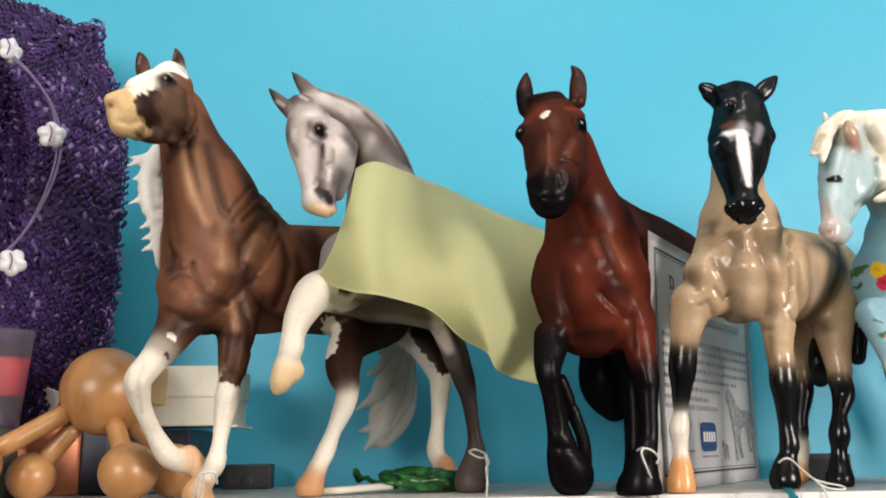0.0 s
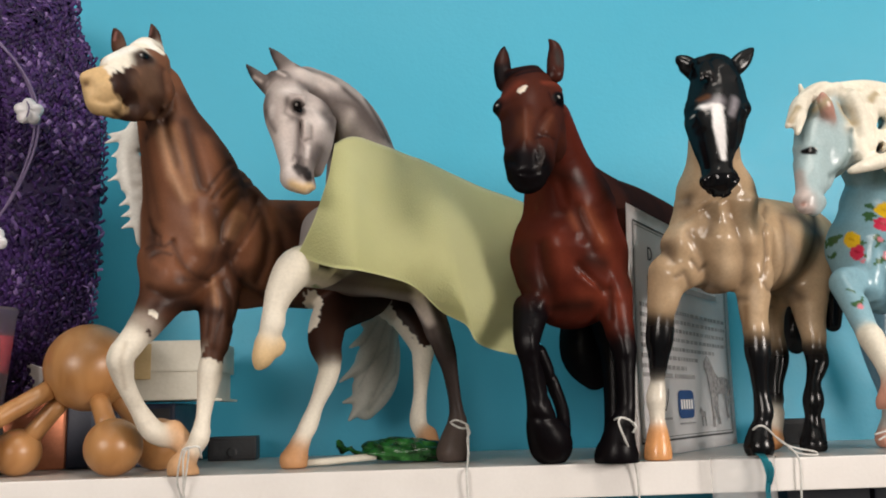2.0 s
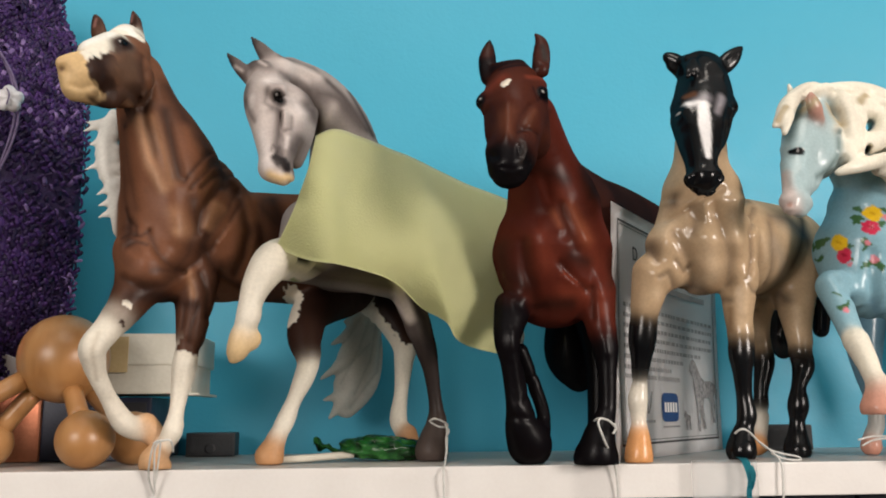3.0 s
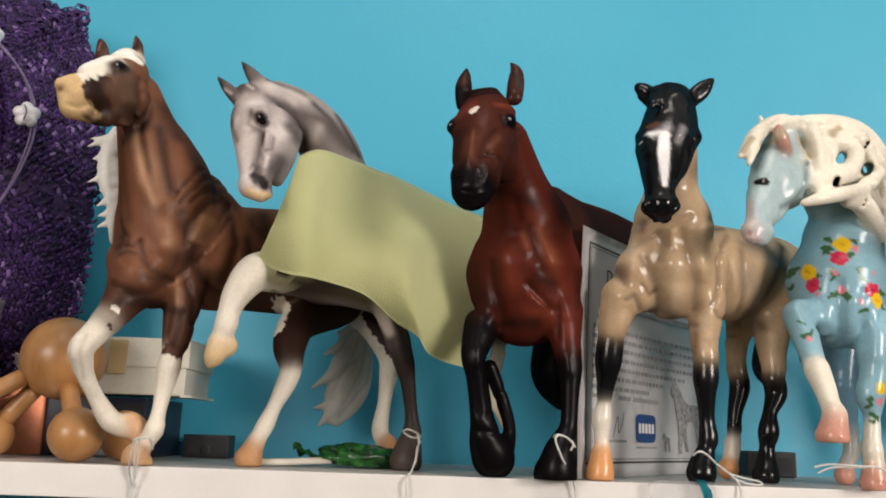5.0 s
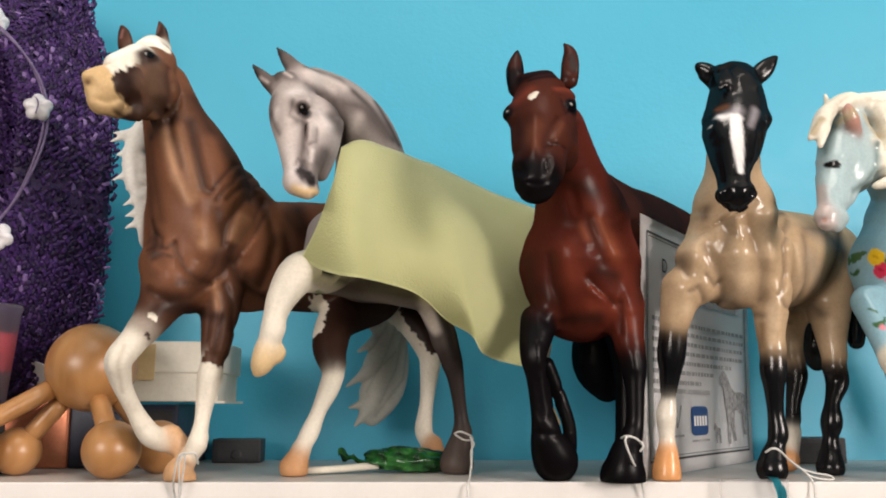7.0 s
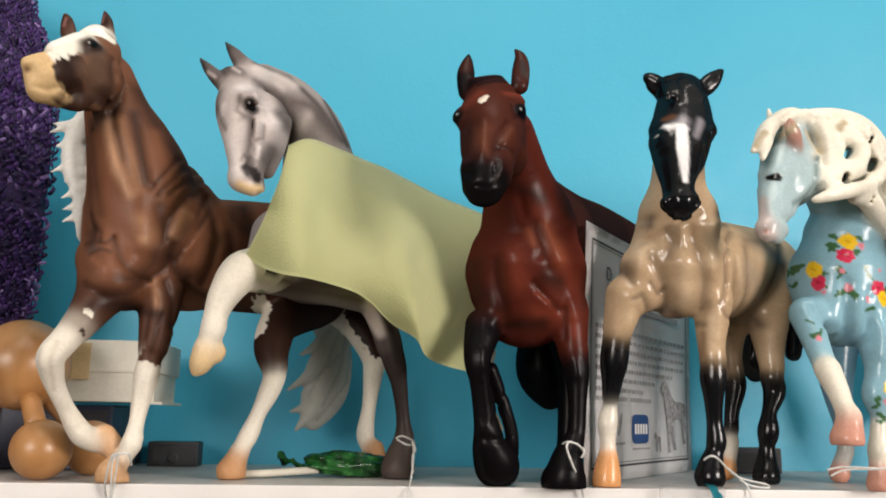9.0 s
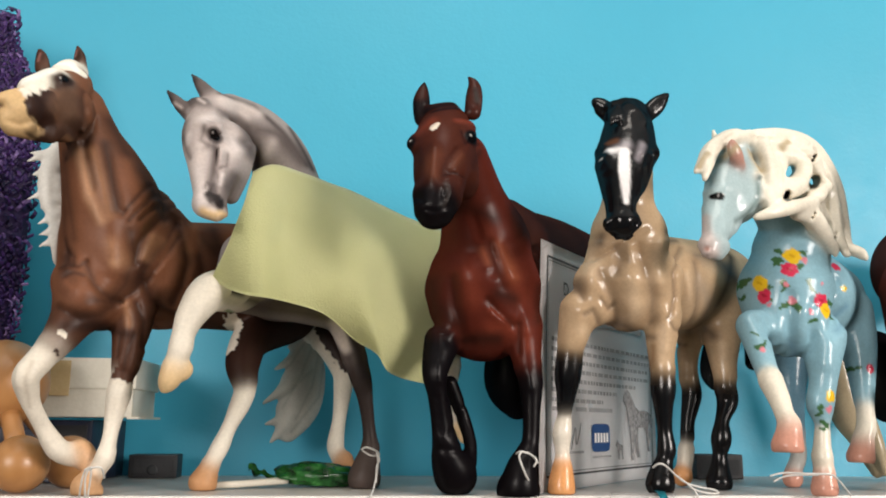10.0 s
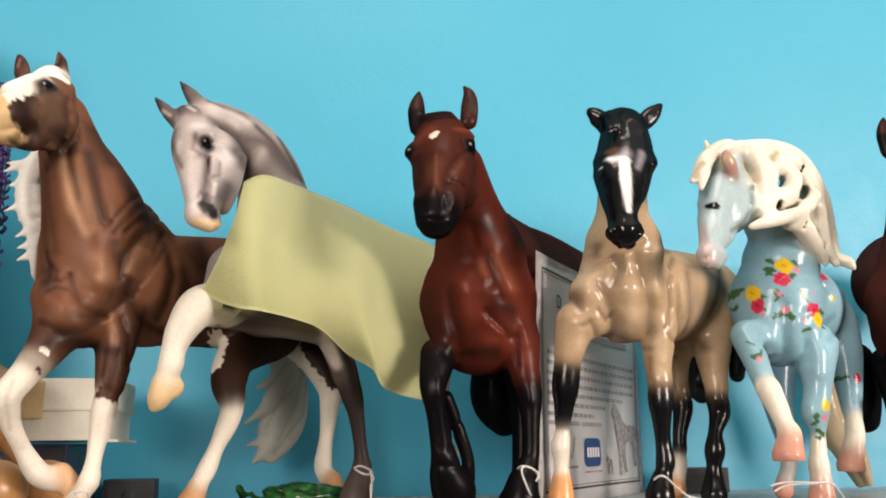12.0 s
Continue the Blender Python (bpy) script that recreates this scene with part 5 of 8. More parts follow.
h.chain(BAY3, [(0.2320, 0.6040, 0.1871, 0.0041)], 0.006)
h.chain(BAYD3, [(0.2326, 0.6060, 0.1940, 0.0023), (0.2277, 0.6040, 0.1912, 0.0023)], 0.004)
h.chain(BAY3, [(0.2316, 0.6340, 0.1835, 0.0154), (0.2415, 0.6500, 0.1611, 0.0190), (0.2492, 0.6600, 0.1409, 0.0263)], 0.004)
h.chain(BAY3, [(0.2487, 0.6660, 0.1191, 0.0322), (0.2491, 0.6680, 0.1032, 0.0296)], 0.004)
h.chain(BAY3, [(0.2302, 0.6620, 0.1132, 0.0159), (0.2327, 0.6600, 0.0953, 0.0138)], 0.004)
h.chain(BAY3, [(0.2675, 0.6620, 0.1155, 0.0141), (0.2675, 0.6580, 0.0956, 0.0120)], 0.004)
h.chain(BAYD3, [(0.2661, 0.7000, 0.1398, 0.0332), (0.3047, 0.7600, 0.1494, 0.0317), (0.3340, 0.7900, 0.1499, 0.0285)], 0.004)
h.chain(BAYD3, [(0.2660, 0.6900, 0.1622, 0.0137), (0.2834, 0.7100, 0.1532, 0.0177)], 0.004)
h.chain(BLK3, [(0.2239, 0.6560, 0.0837, 0.0102), (0.2194, 0.6480, 0.0665, 0.0073), (0.2207, 0.6480, 0.0539, 0.0054), (0.2224, 0.6500, 0.0391, 0.0048), (0.2244, 0.6520, 0.0296, 0.0060), (0.2285, 0.6580, 0.0183, 0.0097), (0.2316, 0.6620, 0.0107, 0.0113)], 0.003)
h.chain(BAY3, [(0.2694, 0.6560, 0.0922, 0.0119), (0.2714, 0.6520, 0.0730, 0.0080)], 0.004)
h.chain(BLK3, [(0.2722, 0.6520, 0.0680, 0.0074), (0.2732, 0.6510, 0.0606, 0.0069), (0.2731, 0.6500, 0.0469, 0.0052), (0.2725, 0.6500, 0.0304, 0.0048), (0.2701, 0.6490, 0.0229, 0.0060), (0.2671, 0.6480, 0.0156, 0.0081), (0.2656, 0.6480, 0.0074, 0.0102), (0.2654, 0.6500, 0.0032, 0.0120)], 0.003)
h.chain(BLK3, [(0.2874, 0.8000, 0.0953, 0.0154), (0.2867, 0.8000, 0.0691, 0.0177), (0.2924, 0.8000, 0.0521, 0.0104)], 0.004)
h.chain(BLK3, [(0.2958, 0.7700, 0.0922, 0.0123), (0.2987, 0.7700, 0.0615, 0.0084), (0.2961, 0.7650, 0.0240, 0.0067), (0.2956, 0.7650, 0.0057, 0.0089)], 0.004)
h.chain(BLK3, [(0.2302, 0.6720, 0.0614, 0.0044), (0.2377, 0.6750, 0.0432, 0.0041), (0.2419, 0.6720, 0.0281, 0.0038), (0.2397, 0.6680, 0.0177, 0.0056)], 0.003)
h.chain(BLK3, [(0.2235, 0.6520, 0.0499, 0.0048), (0.2258, 0.6530, 0.0354, 0.0054), (0.2277, 0.6550, 0.0238, 0.0067)], 0.003)
h.chain(BLK3, [(0.2260, 0.6550, 0.0209, 0.0061), (0.2322, 0.6600, 0.0135, 0.0104), (0.2341, 0.6640, 0.0096, 0.0105)], 0.003)
h.chain(HEAD3, [(0.2290, 0.6120, 0.1781, 0.0070), (0.2333, 0.6160, 0.1675, 0.0052)], 0.006)
h.crease([(0.2329, 0.6002, 0.1858, 0.0041)], -0.0007)
h.crease([(0.2242, 0.5902, 0.1792, 0.0019), (0.2340, 0.6043, 0.1930, 0.0016), (0.2393, 0.6000, 0.1859, 0.0019)], 0.0005)
h.crease([(0.2009, 0.6040, 0.1830, 0.0030)], -0.0007)
h.crease([(0.1957, 0.6000, 0.1795, 0.0014), (0.2003, 0.6000, 0.1856, 0.0011), (0.2046, 0.5981, 0.1810, 0.0014)], 0.0005)
h.decal(BLK3, [(0.2066, 0.5801, 0.1408, 0.0118), (0.2145, 0.5787, 0.1392, 0.0118)], 0.008)
h.decal(BLK3, [(0.2008, 0.5850, 0.1533, 0.0033)], 0.008)
h.decal(DK3, [(0.2036, 0.5963, 0.1744, 0.0023), (0.2035, 0.5895, 0.1576, 0.0022)], 0.008)
h.decal(DK3, [(0.2232, 0.5852, 0.1669, 0.0017), (0.2151, 0.5802, 0.1564, 0.0016)], 0.007)
h.paint(BLK3, [(0.2012, 0.6039, 0.1830, 0.0046)], 0.004)
h.paint(DK3, [(0.2674, 0.6454, 0.1508, 0.0113), (0.3253, 0.7372, 0.1604, 0.0165)], 0.01)
h.decal(BLK3, [(0.2100, 0.6202, 0.2056, 0.0024), (0.2322, 0.6240, 0.2098, 0.0021)], 0.008)
h.decal(CREAM, [(0.2126, 0.5943, 0.1885, 0.0017), (0.2138, 0.5944, 0.1898, 0.0014)], 0.0004, 0.0005)
h.decal(BAYLIT3, [(0.2091, 0.5844, 0.1633, 0.0016), (0.2135, 0.5850, 0.1708, 0.0017)], 0.012)
h.paint(DK3, [(0.2075, 0.6232, 0.2189, 0.0055)], 0.005)
# painted highlight along the nostril rim
h.decal(GREY3, [(0.2178, 0.5801, 0.1545, 0.0005), (0.2184, 0.5797, 0.1488, 0.0005), (0.2167, 0.5786, 0.1423, 0.0005)], 0.003)
h.crease([(0.2057, 0.5820, 0.1480, 0.0011), (0.2062, 0.5803, 0.1447, 0.0011)], 0.0008)
h.crease([(0.2189, 0.5821, 0.1608, 0.0011), (0.2225, 0.5835, 0.1603, 0.0011), (0.2243, 0.5845, 0.1578, 0.0011)], 0.001)
h.crease([(0.2278, 0.5921, 0.1782, 0.0011), (0.2225, 0.5856, 0.1699, 0.0011), (0.2197, 0.5832, 0.1641, 0.0011)], 0.0009)
h.crease([(0.2047, 0.5956, 0.1772, 0.0011), (0.2056, 0.5881, 0.1644, 0.0011), (0.2039, 0.5873, 0.1555, 0.0011)], 0.0008)
h.crease([(0.2057, 0.5826, 0.1381, 0.0011), (0.2108, 0.5808, 0.1361, 0.0011), (0.2182, 0.5809, 0.1379, 0.0011)], 0.001)
h.crease([(0.2258, 0.5897, 0.1758, 0.0020), (0.2200, 0.5834, 0.1647, 0.0019), (0.2165, 0.5802, 0.1565, 0.0019)], 0.0008)
h.crease([(0.2125, 0.5872, 0.1745, 0.0025), (0.2113, 0.5815, 0.1582, 0.0024)], -0.0012)
h.crease([(0.2393, 0.6340, 0.1503, 0.0027), (0.2442, 0.6366, 0.1322, 0.0027), (0.2493, 0.6338, 0.1193, 0.0027)], 0.0012)
h.crease([(0.2361, 0.6202, 0.2130, 0.0024), (0.2366, 0.6202, 0.2181, 0.0015)], 0.0012)
# right chest painted as if lit, left side and throat as shaded
h.decal(REDLIT3, [(0.2501, 0.6348, 0.1413, 0.0031), (0.2592, 0.6357, 0.1230, 0.0043), (0.2646, 0.6404, 0.1085, 0.0037)], 0.016)
h.decal(REDLIT3, [(0.2504, 0.6415, 0.0899, 0.0030), (0.2639, 0.6455, 0.0907, 0.0031)], 0.014)
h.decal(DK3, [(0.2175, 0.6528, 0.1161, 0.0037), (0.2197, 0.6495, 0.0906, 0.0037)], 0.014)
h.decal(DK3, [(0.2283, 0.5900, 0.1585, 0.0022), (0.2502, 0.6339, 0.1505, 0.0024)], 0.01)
h.crease([(0.2193, 0.6559, 0.0945, 0.0025), (0.2266, 0.6457, 0.0825, 0.0024), (0.2395, 0.6484, 0.0830, 0.0025)], 0.001)
# brow and cheek: painted light on ridges, painted shade in creases
h.crease([(0.2283, 0.6006, 0.1947, 0.0017), (0.2355, 0.6006, 0.1921, 0.0017)], -0.0012)
h.decal(REDLIT3, [(0.2249, 0.5977, 0.1934, 0.0011), (0.2338, 0.6039, 0.1944, 0.0012)], 0.0042)
h.crease([(0.2273, 0.5950, 0.1870, 0.0011), (0.2290, 0.5935, 0.1799, 0.0011), (0.2398, 0.6225, 0.1891, 0.0012)], 0.0008)
h.decal(BLK3, [(0.2273, 0.5950, 0.1870, 0.0003), (0.2290, 0.5935, 0.1799, 0.0003), (0.2398, 0.6225, 0.1891, 0.0004)], 0.0024)
h.crease([(0.2244, 0.5895, 0.1762, 0.0011), (0.2186, 0.5842, 0.1685, 0.0011), (0.2160, 0.5815, 0.1600, 0.0011)], 0.001)
h.decal(DK3, [(0.2244, 0.5895, 0.1762, 0.0003), (0.2186, 0.5842, 0.1685, 0.0003), (0.2160, 0.5815, 0.1600, 0.0003)], 0.003)
h.crease([(0.2265, 0.5903, 0.1737, 0.0022), (0.2214, 0.5846, 0.1646, 0.0022)], -0.0009)
h.decal(BAYLIT3, [(0.2263, 0.5893, 0.1720, 0.0014), (0.2219, 0.5845, 0.1646, 0.0016)], 0.006)
h.crease([(0.2160, 0.5811, 0.1588, 0.0007), (0.2221, 0.5839, 0.1613, 0.0007), (0.2275, 0.5880, 0.1603, 0.0007)], 0.0008)
h.decal(BLK3, [(0.2160, 0.5811, 0.1588, 0.0002), (0.2221, 0.5839, 0.1613, 0.0002), (0.2275, 0.5880, 0.1603, 0.0002)], 0.0018)
h.decal(BAYLIT3, [(0.2120, 0.5797, 0.1585, 0.0016), (0.2105, 0.5843, 0.1681, 0.0014)], 0.0078)
h.decal(REDLIT3, [(0.2056, 0.6005, 0.1877, 0.0017), (0.2123, 0.5979, 0.1930, 0.0017)], 0.009)
h.crease([(0.2043, 0.5955, 0.1743, 0.0025), (0.2051, 0.5875, 0.1591, 0.0024)], 0.001)
h.crease([(0.2122, 0.5871, 0.1762, 0.0033), (0.2104, 0.5798, 0.1570, 0.0032)], -0.0012)
h.decal(DK3, [(0.2050, 0.5917, 0.1688, 0.0014), (0.2042, 0.5849, 0.1541, 0.0016)], 0.0066)
h.decal(BLK3, [(0.2062, 0.5814, 0.1491, 0.0037), (0.2087, 0.5796, 0.1392, 0.0058), (0.2156, 0.5812, 0.1373, 0.0042)], 0.006)
h.crease([(0.2167, 0.5785, 0.1509, 0.0013), (0.2167, 0.5784, 0.1474, 0.0013)], 0.0018)
h.crease([(0.2195, 0.5796, 0.1539, 0.0008), (0.2199, 0.5790, 0.1491, 0.0008), (0.2178, 0.5790, 0.1441, 0.0008)], -0.001)
# finer grey line repeats the painted rim highlight
h.decal(GREY3, [(0.2195, 0.5795, 0.1535, 0.0002), (0.2199, 0.5790, 0.1496, 0.0002), (0.2181, 0.5790, 0.1446, 0.0002)], 0.0012)
h.decal(BLK3, [(0.2166, 0.5783, 0.1493, 0.0013)], 0.0024)
h.crease([(0.2039, 0.5841, 0.1497, 0.0011), (0.2055, 0.5815, 0.1464, 0.0011)], 0.0012)
h.crease([(0.2074, 0.5794, 0.1410, 0.0008), (0.2138, 0.5786, 0.1397, 0.0008), (0.2215, 0.5814, 0.1444, 0.0008)], 0.001)
h.decal(DK3, [(0.2360, 0.6103, 0.1616, 0.0023), (0.2255, 0.5845, 0.1509, 0.0016)], 0.0054)
h.decal(DK3, [(0.2343, 0.6020, 0.1707, 0.0011), (0.2403, 0.6216, 0.1849, 0.0012)], 0.0042)
h.decal(GREY3, [(0.2383, 0.6223, 0.2209, 0.0012), (0.2391, 0.6217, 0.2144, 0.0015)], 0.0036)
h.crease([(0.2380, 0.6221, 0.2193, 0.0015), (0.2388, 0.6217, 0.2119, 0.0015)], 0.0016)
h.decal(DK3, [(0.2348, 0.6245, 0.2232, 0.0009), (0.2328, 0.6237, 0.2101, 0.0009)], 0.003)
h.decal(BLK3, [(0.2130, 0.6076, 0.2012, 0.0009), (0.2192, 0.6061, 0.2025, 0.0009), (0.2274, 0.6116, 0.2051, 0.0009)], 0.0027)
# chest bulges with painted highlights, creases and underside with painted shade
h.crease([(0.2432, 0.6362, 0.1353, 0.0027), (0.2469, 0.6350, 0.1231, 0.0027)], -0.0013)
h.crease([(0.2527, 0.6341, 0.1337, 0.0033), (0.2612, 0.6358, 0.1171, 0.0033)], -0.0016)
h.decal(GLOSS3, [(0.2527, 0.6340, 0.1352, 0.0018), (0.2590, 0.6353, 0.1236, 0.0027), (0.2616, 0.6363, 0.1178, 0.0021)], 0.0102)
h.decal(GLOSS3, [(0.2442, 0.6365, 0.1324, 0.0012), (0.2469, 0.6353, 0.1256, 0.0012)], 0.0066)
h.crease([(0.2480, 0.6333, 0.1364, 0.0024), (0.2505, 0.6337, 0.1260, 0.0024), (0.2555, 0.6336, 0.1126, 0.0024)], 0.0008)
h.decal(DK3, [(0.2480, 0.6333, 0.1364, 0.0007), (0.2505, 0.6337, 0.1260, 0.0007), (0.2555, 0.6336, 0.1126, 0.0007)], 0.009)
h.decal(REDLIT3, [(0.2351, 0.6361, 0.1183, 0.0036), (0.2387, 0.6395, 0.1055, 0.0042)], 0.0138)
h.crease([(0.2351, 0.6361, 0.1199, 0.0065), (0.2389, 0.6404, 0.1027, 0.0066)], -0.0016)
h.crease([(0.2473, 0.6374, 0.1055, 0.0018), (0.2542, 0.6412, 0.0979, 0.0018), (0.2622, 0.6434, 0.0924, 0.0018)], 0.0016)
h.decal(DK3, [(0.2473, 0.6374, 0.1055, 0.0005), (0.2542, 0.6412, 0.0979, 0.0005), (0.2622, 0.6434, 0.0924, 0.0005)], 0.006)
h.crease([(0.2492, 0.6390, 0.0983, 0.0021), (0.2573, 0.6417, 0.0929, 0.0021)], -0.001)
h.decal(REDLIT3, [(0.2491, 0.6388, 0.0998, 0.0012), (0.2557, 0.6412, 0.0958, 0.0012)], 0.0048)
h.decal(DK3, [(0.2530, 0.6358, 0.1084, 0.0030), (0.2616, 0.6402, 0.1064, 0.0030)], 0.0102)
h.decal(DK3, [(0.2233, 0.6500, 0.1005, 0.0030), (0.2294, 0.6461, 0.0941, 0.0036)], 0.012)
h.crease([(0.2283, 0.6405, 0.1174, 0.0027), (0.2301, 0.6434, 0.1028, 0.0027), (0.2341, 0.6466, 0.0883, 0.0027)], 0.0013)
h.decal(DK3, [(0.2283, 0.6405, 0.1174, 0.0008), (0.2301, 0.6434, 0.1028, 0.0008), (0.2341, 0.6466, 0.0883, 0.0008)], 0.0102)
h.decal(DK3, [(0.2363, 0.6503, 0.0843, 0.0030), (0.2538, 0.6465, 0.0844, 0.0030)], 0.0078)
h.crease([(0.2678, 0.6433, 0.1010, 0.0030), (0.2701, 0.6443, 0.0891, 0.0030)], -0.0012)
h.decal(REDLIT3, [(0.2701, 0.6443, 0.0891, 0.0018), (0.2708, 0.6442, 0.0801, 0.0018)], 0.0078)
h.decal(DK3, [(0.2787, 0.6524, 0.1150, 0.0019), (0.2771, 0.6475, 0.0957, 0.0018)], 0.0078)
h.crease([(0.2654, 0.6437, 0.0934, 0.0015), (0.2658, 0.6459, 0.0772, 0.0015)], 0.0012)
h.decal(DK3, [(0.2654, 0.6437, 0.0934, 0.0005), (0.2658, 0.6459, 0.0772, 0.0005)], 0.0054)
h.crease([(0.2205, 0.6413, 0.0698, 0.0021), (0.2208, 0.6412, 0.0611, 0.0021)], -0.001)
h.crease([(0.2203, 0.6429, 0.0525, 0.0012), (0.2232, 0.6457, 0.0339, 0.0012)], 0.0009)
h.crease([(0.2421, 0.7462, 0.0530, 0.0014), (0.2270, 0.6469, 0.0326, 0.0012)], 0.0008)
h.crease([(0.2213, 0.6481, 0.0253, 0.0015), (0.2302, 0.6481, 0.0240, 0.0015), (0.2404, 0.6637, 0.0252, 0.0015)], 0.0009)
h.crease([(0.2708, 0.6446, 0.0653, 0.0021), (0.2719, 0.6444, 0.0580, 0.0021)], -0.0009)
h.crease([(0.2329, 0.5976, 0.1850, 0.0031)], -0.0006)
h.decal(BLK3, [(0.2329, 0.5976, 0.1850, 0.0041)], 0.0018)
h.decal(BLACK, [(0.2329, 0.5976, 0.1850, 0.0026)], 0.0009)
h.decal(GLINT, [(0.2323, 0.5976, 0.1855, 0.0006)], 0.0006)
h.crease([(0.2007, 0.6034, 0.1820, 0.0020)], -0.0006)
h.decal(BLK3, [(0.2007, 0.6034, 0.1820, 0.0027)], 0.0018)
h.decal(BLACK, [(0.2007, 0.6034, 0.1820, 0.0017)], 0.0009)
h.decal(GLINT, [(0.2013, 0.6034, 0.1829, 0.0004)], 0.0006)
bay = figurine("red-brown bay horse figurine with black legs and small white star", M_SEMI)

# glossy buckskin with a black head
# the dark dun is both airbrush and painted groove shade
DUN, DUNSHADE, BLK4, BRN4 = (0.48, 0.335, 0.205), (0.15, 0.105, 0.072), (0.004, 0.004, 0.005), (0.10, 0.04, 0.018)
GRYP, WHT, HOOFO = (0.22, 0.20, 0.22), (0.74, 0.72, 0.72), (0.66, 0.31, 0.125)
# light on the bulges, kept as a paler dun
DUNLIT, DUNM = (0.60, 0.44, 0.29), (0.25, 0.15, 0.08)
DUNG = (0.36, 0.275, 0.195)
h = Clay()
h.chain(BLK4, [(0.3244, 0.6200, 0.2058, 0.0123), (0.3190, 0.6080, 0.1853, 0.0154), (0.3132, 0.5990, 0.1668, 0.0139), (0.3091, 0.5910, 0.1509, 0.0093), (0.3082, 0.5870, 0.1390, 0.0086)], 0.006)
h.chain(BLK4, [(0.3019, 0.5850, 0.1375, 0.0039), (0.3134, 0.5850, 0.1386, 0.0042), (0.3078, 0.5860, 0.1330, 0.0039)], 0.004)
h.chain(BLK4, [(0.3160, 0.6240, 0.2090, 0.0046), (0.3108, 0.6240, 0.2134, 0.0056), (0.3069, 0.6240, 0.2172, 0.0028)], 0.004, flat=(0.0, 1.0, 0.0, 1.3))
h.chain(BLK4, [(0.3366, 0.6240, 0.2110, 0.0047), (0.3424, 0.6240, 0.2168, 0.0050), (0.3483, 0.6240, 0.2230, 0.0019)], 0.004, flat=(0.0, 1.0, 0.0, 1.3))
h.chain(BLK4, [(0.3142, 0.6140, 0.2108, 0.0033), (0.3207, 0.6100, 0.2113, 0.0036), (0.3218, 0.6020, 0.2024, 0.0041)], 0.003)
h.chain(BLK4, [(0.3131, 0.6040, 0.2061, 0.0027), (0.3130, 0.5980, 0.1975, 0.0026), (0.3131, 0.5970, 0.1909, 0.0009)], 0.0015)
h.chain(BLK4, [(0.3186, 0.6040, 0.2069, 0.0027), (0.3180, 0.5980, 0.1958, 0.0026), (0.3177, 0.5970, 0.1868, 0.0009)], 0.0015)
h.chain(BLK4, [(0.3229, 0.6040, 0.2058, 0.0024), (0.3219, 0.5980, 0.1959, 0.0023), (0.3213, 0.5970, 0.1882, 0.0009)], 0.0015)
h.chain(BLK4, [(0.3264, 0.6040, 0.2034, 0.0021), (0.3253, 0.5980, 0.1967, 0.0020), (0.3246, 0.5970, 0.1919, 0.0009)], 0.0015)
h.chain(BLK4, [(0.3093, 0.6040, 0.2040, 0.0021), (0.3082, 0.5980, 0.1979, 0.0020), (0.3073, 0.5970, 0.1938, 0.0009)], 0.0015)
h.chain(BLK4, [(0.3033, 0.6040, 0.1803, 0.0029)], 0.004)
h.chain(BLK4, [(0.3313, 0.6030, 0.1808, 0.0038)], 0.004)
h.chain(DUN, [(0.3304, 0.6400, 0.1919, 0.0134), (0.3316, 0.6500, 0.1635, 0.0154), (0.3332, 0.6550, 0.1449, 0.0232)], 0.004)
h.chain(DUN, [(0.3333, 0.6600, 0.1229, 0.0258), (0.3330, 0.6620, 0.1150, 0.0233)], 0.004)
h.chain(DUN, [(0.3147, 0.6560, 0.1169, 0.0147), (0.3109, 0.6560, 0.1055, 0.0121)], 0.004)
h.chain(DUN, [(0.3511, 0.6580, 0.1229, 0.0148), (0.3507, 0.6570, 0.1064, 0.0115)], 0.004)
h.chain(DUN, [(0.3646, 0.6900, 0.1257, 0.0288), (0.4165, 0.7450, 0.1330, 0.0297), (0.4345, 0.7650, 0.1369, 0.0261)], 0.004)
h.chain(DUN, [(0.3029, 0.6570, 0.1024, 0.0114), (0.2986, 0.6590, 0.0850, 0.0082)], 0.004)
h.chain(BLK4, [(0.2976, 0.6600, 0.0766, 0.0076), (0.2966, 0.6610, 0.0665, 0.0077), (0.2959, 0.6620, 0.0578, 0.0060), (0.2948, 0.6630, 0.0469, 0.0044)], 0.003)
h.chain(CREAM, [(0.2946, 0.6640, 0.0411, 0.0044), (0.2933, 0.6640, 0.0336, 0.0055), (0.2933, 0.6640, 0.0269, 0.0045), (0.2934, 0.6640, 0.0213, 0.0041)], 0.002)
h.chain(HOOFO, [(0.2932, 0.6640, 0.0152, 0.0056), (0.2925, 0.6640, 0.0061, 0.0074), (0.2923, 0.6640, 0.0016, 0.0077)], 0.003)
h.chain(DUN, [(0.3522, 0.6570, 0.0999, 0.0109), (0.3507, 0.6570, 0.0807, 0.0079), (0.3511, 0.6570, 0.0712, 0.0070)], 0.004)
h.chain(BLK4, [(0.3512, 0.6570, 0.0671, 0.0066), (0.3509, 0.6570, 0.0586, 0.0072), (0.3507, 0.6570, 0.0492, 0.0055), (0.3512, 0.6580, 0.0357, 0.0044), (0.3518, 0.6580, 0.0252, 0.0054), (0.3505, 0.6580, 0.0197, 0.0048), (0.3485, 0.6580, 0.0130, 0.0065), (0.3474, 0.6580, 0.0064, 0.0083)], 0.003)
h.chain(DUN, [(0.4044, 0.7350, 0.1121, 0.0126), (0.3932, 0.7250, 0.0885, 0.0076), (0.3908, 0.7220, 0.0684, 0.0057)], 0.004)
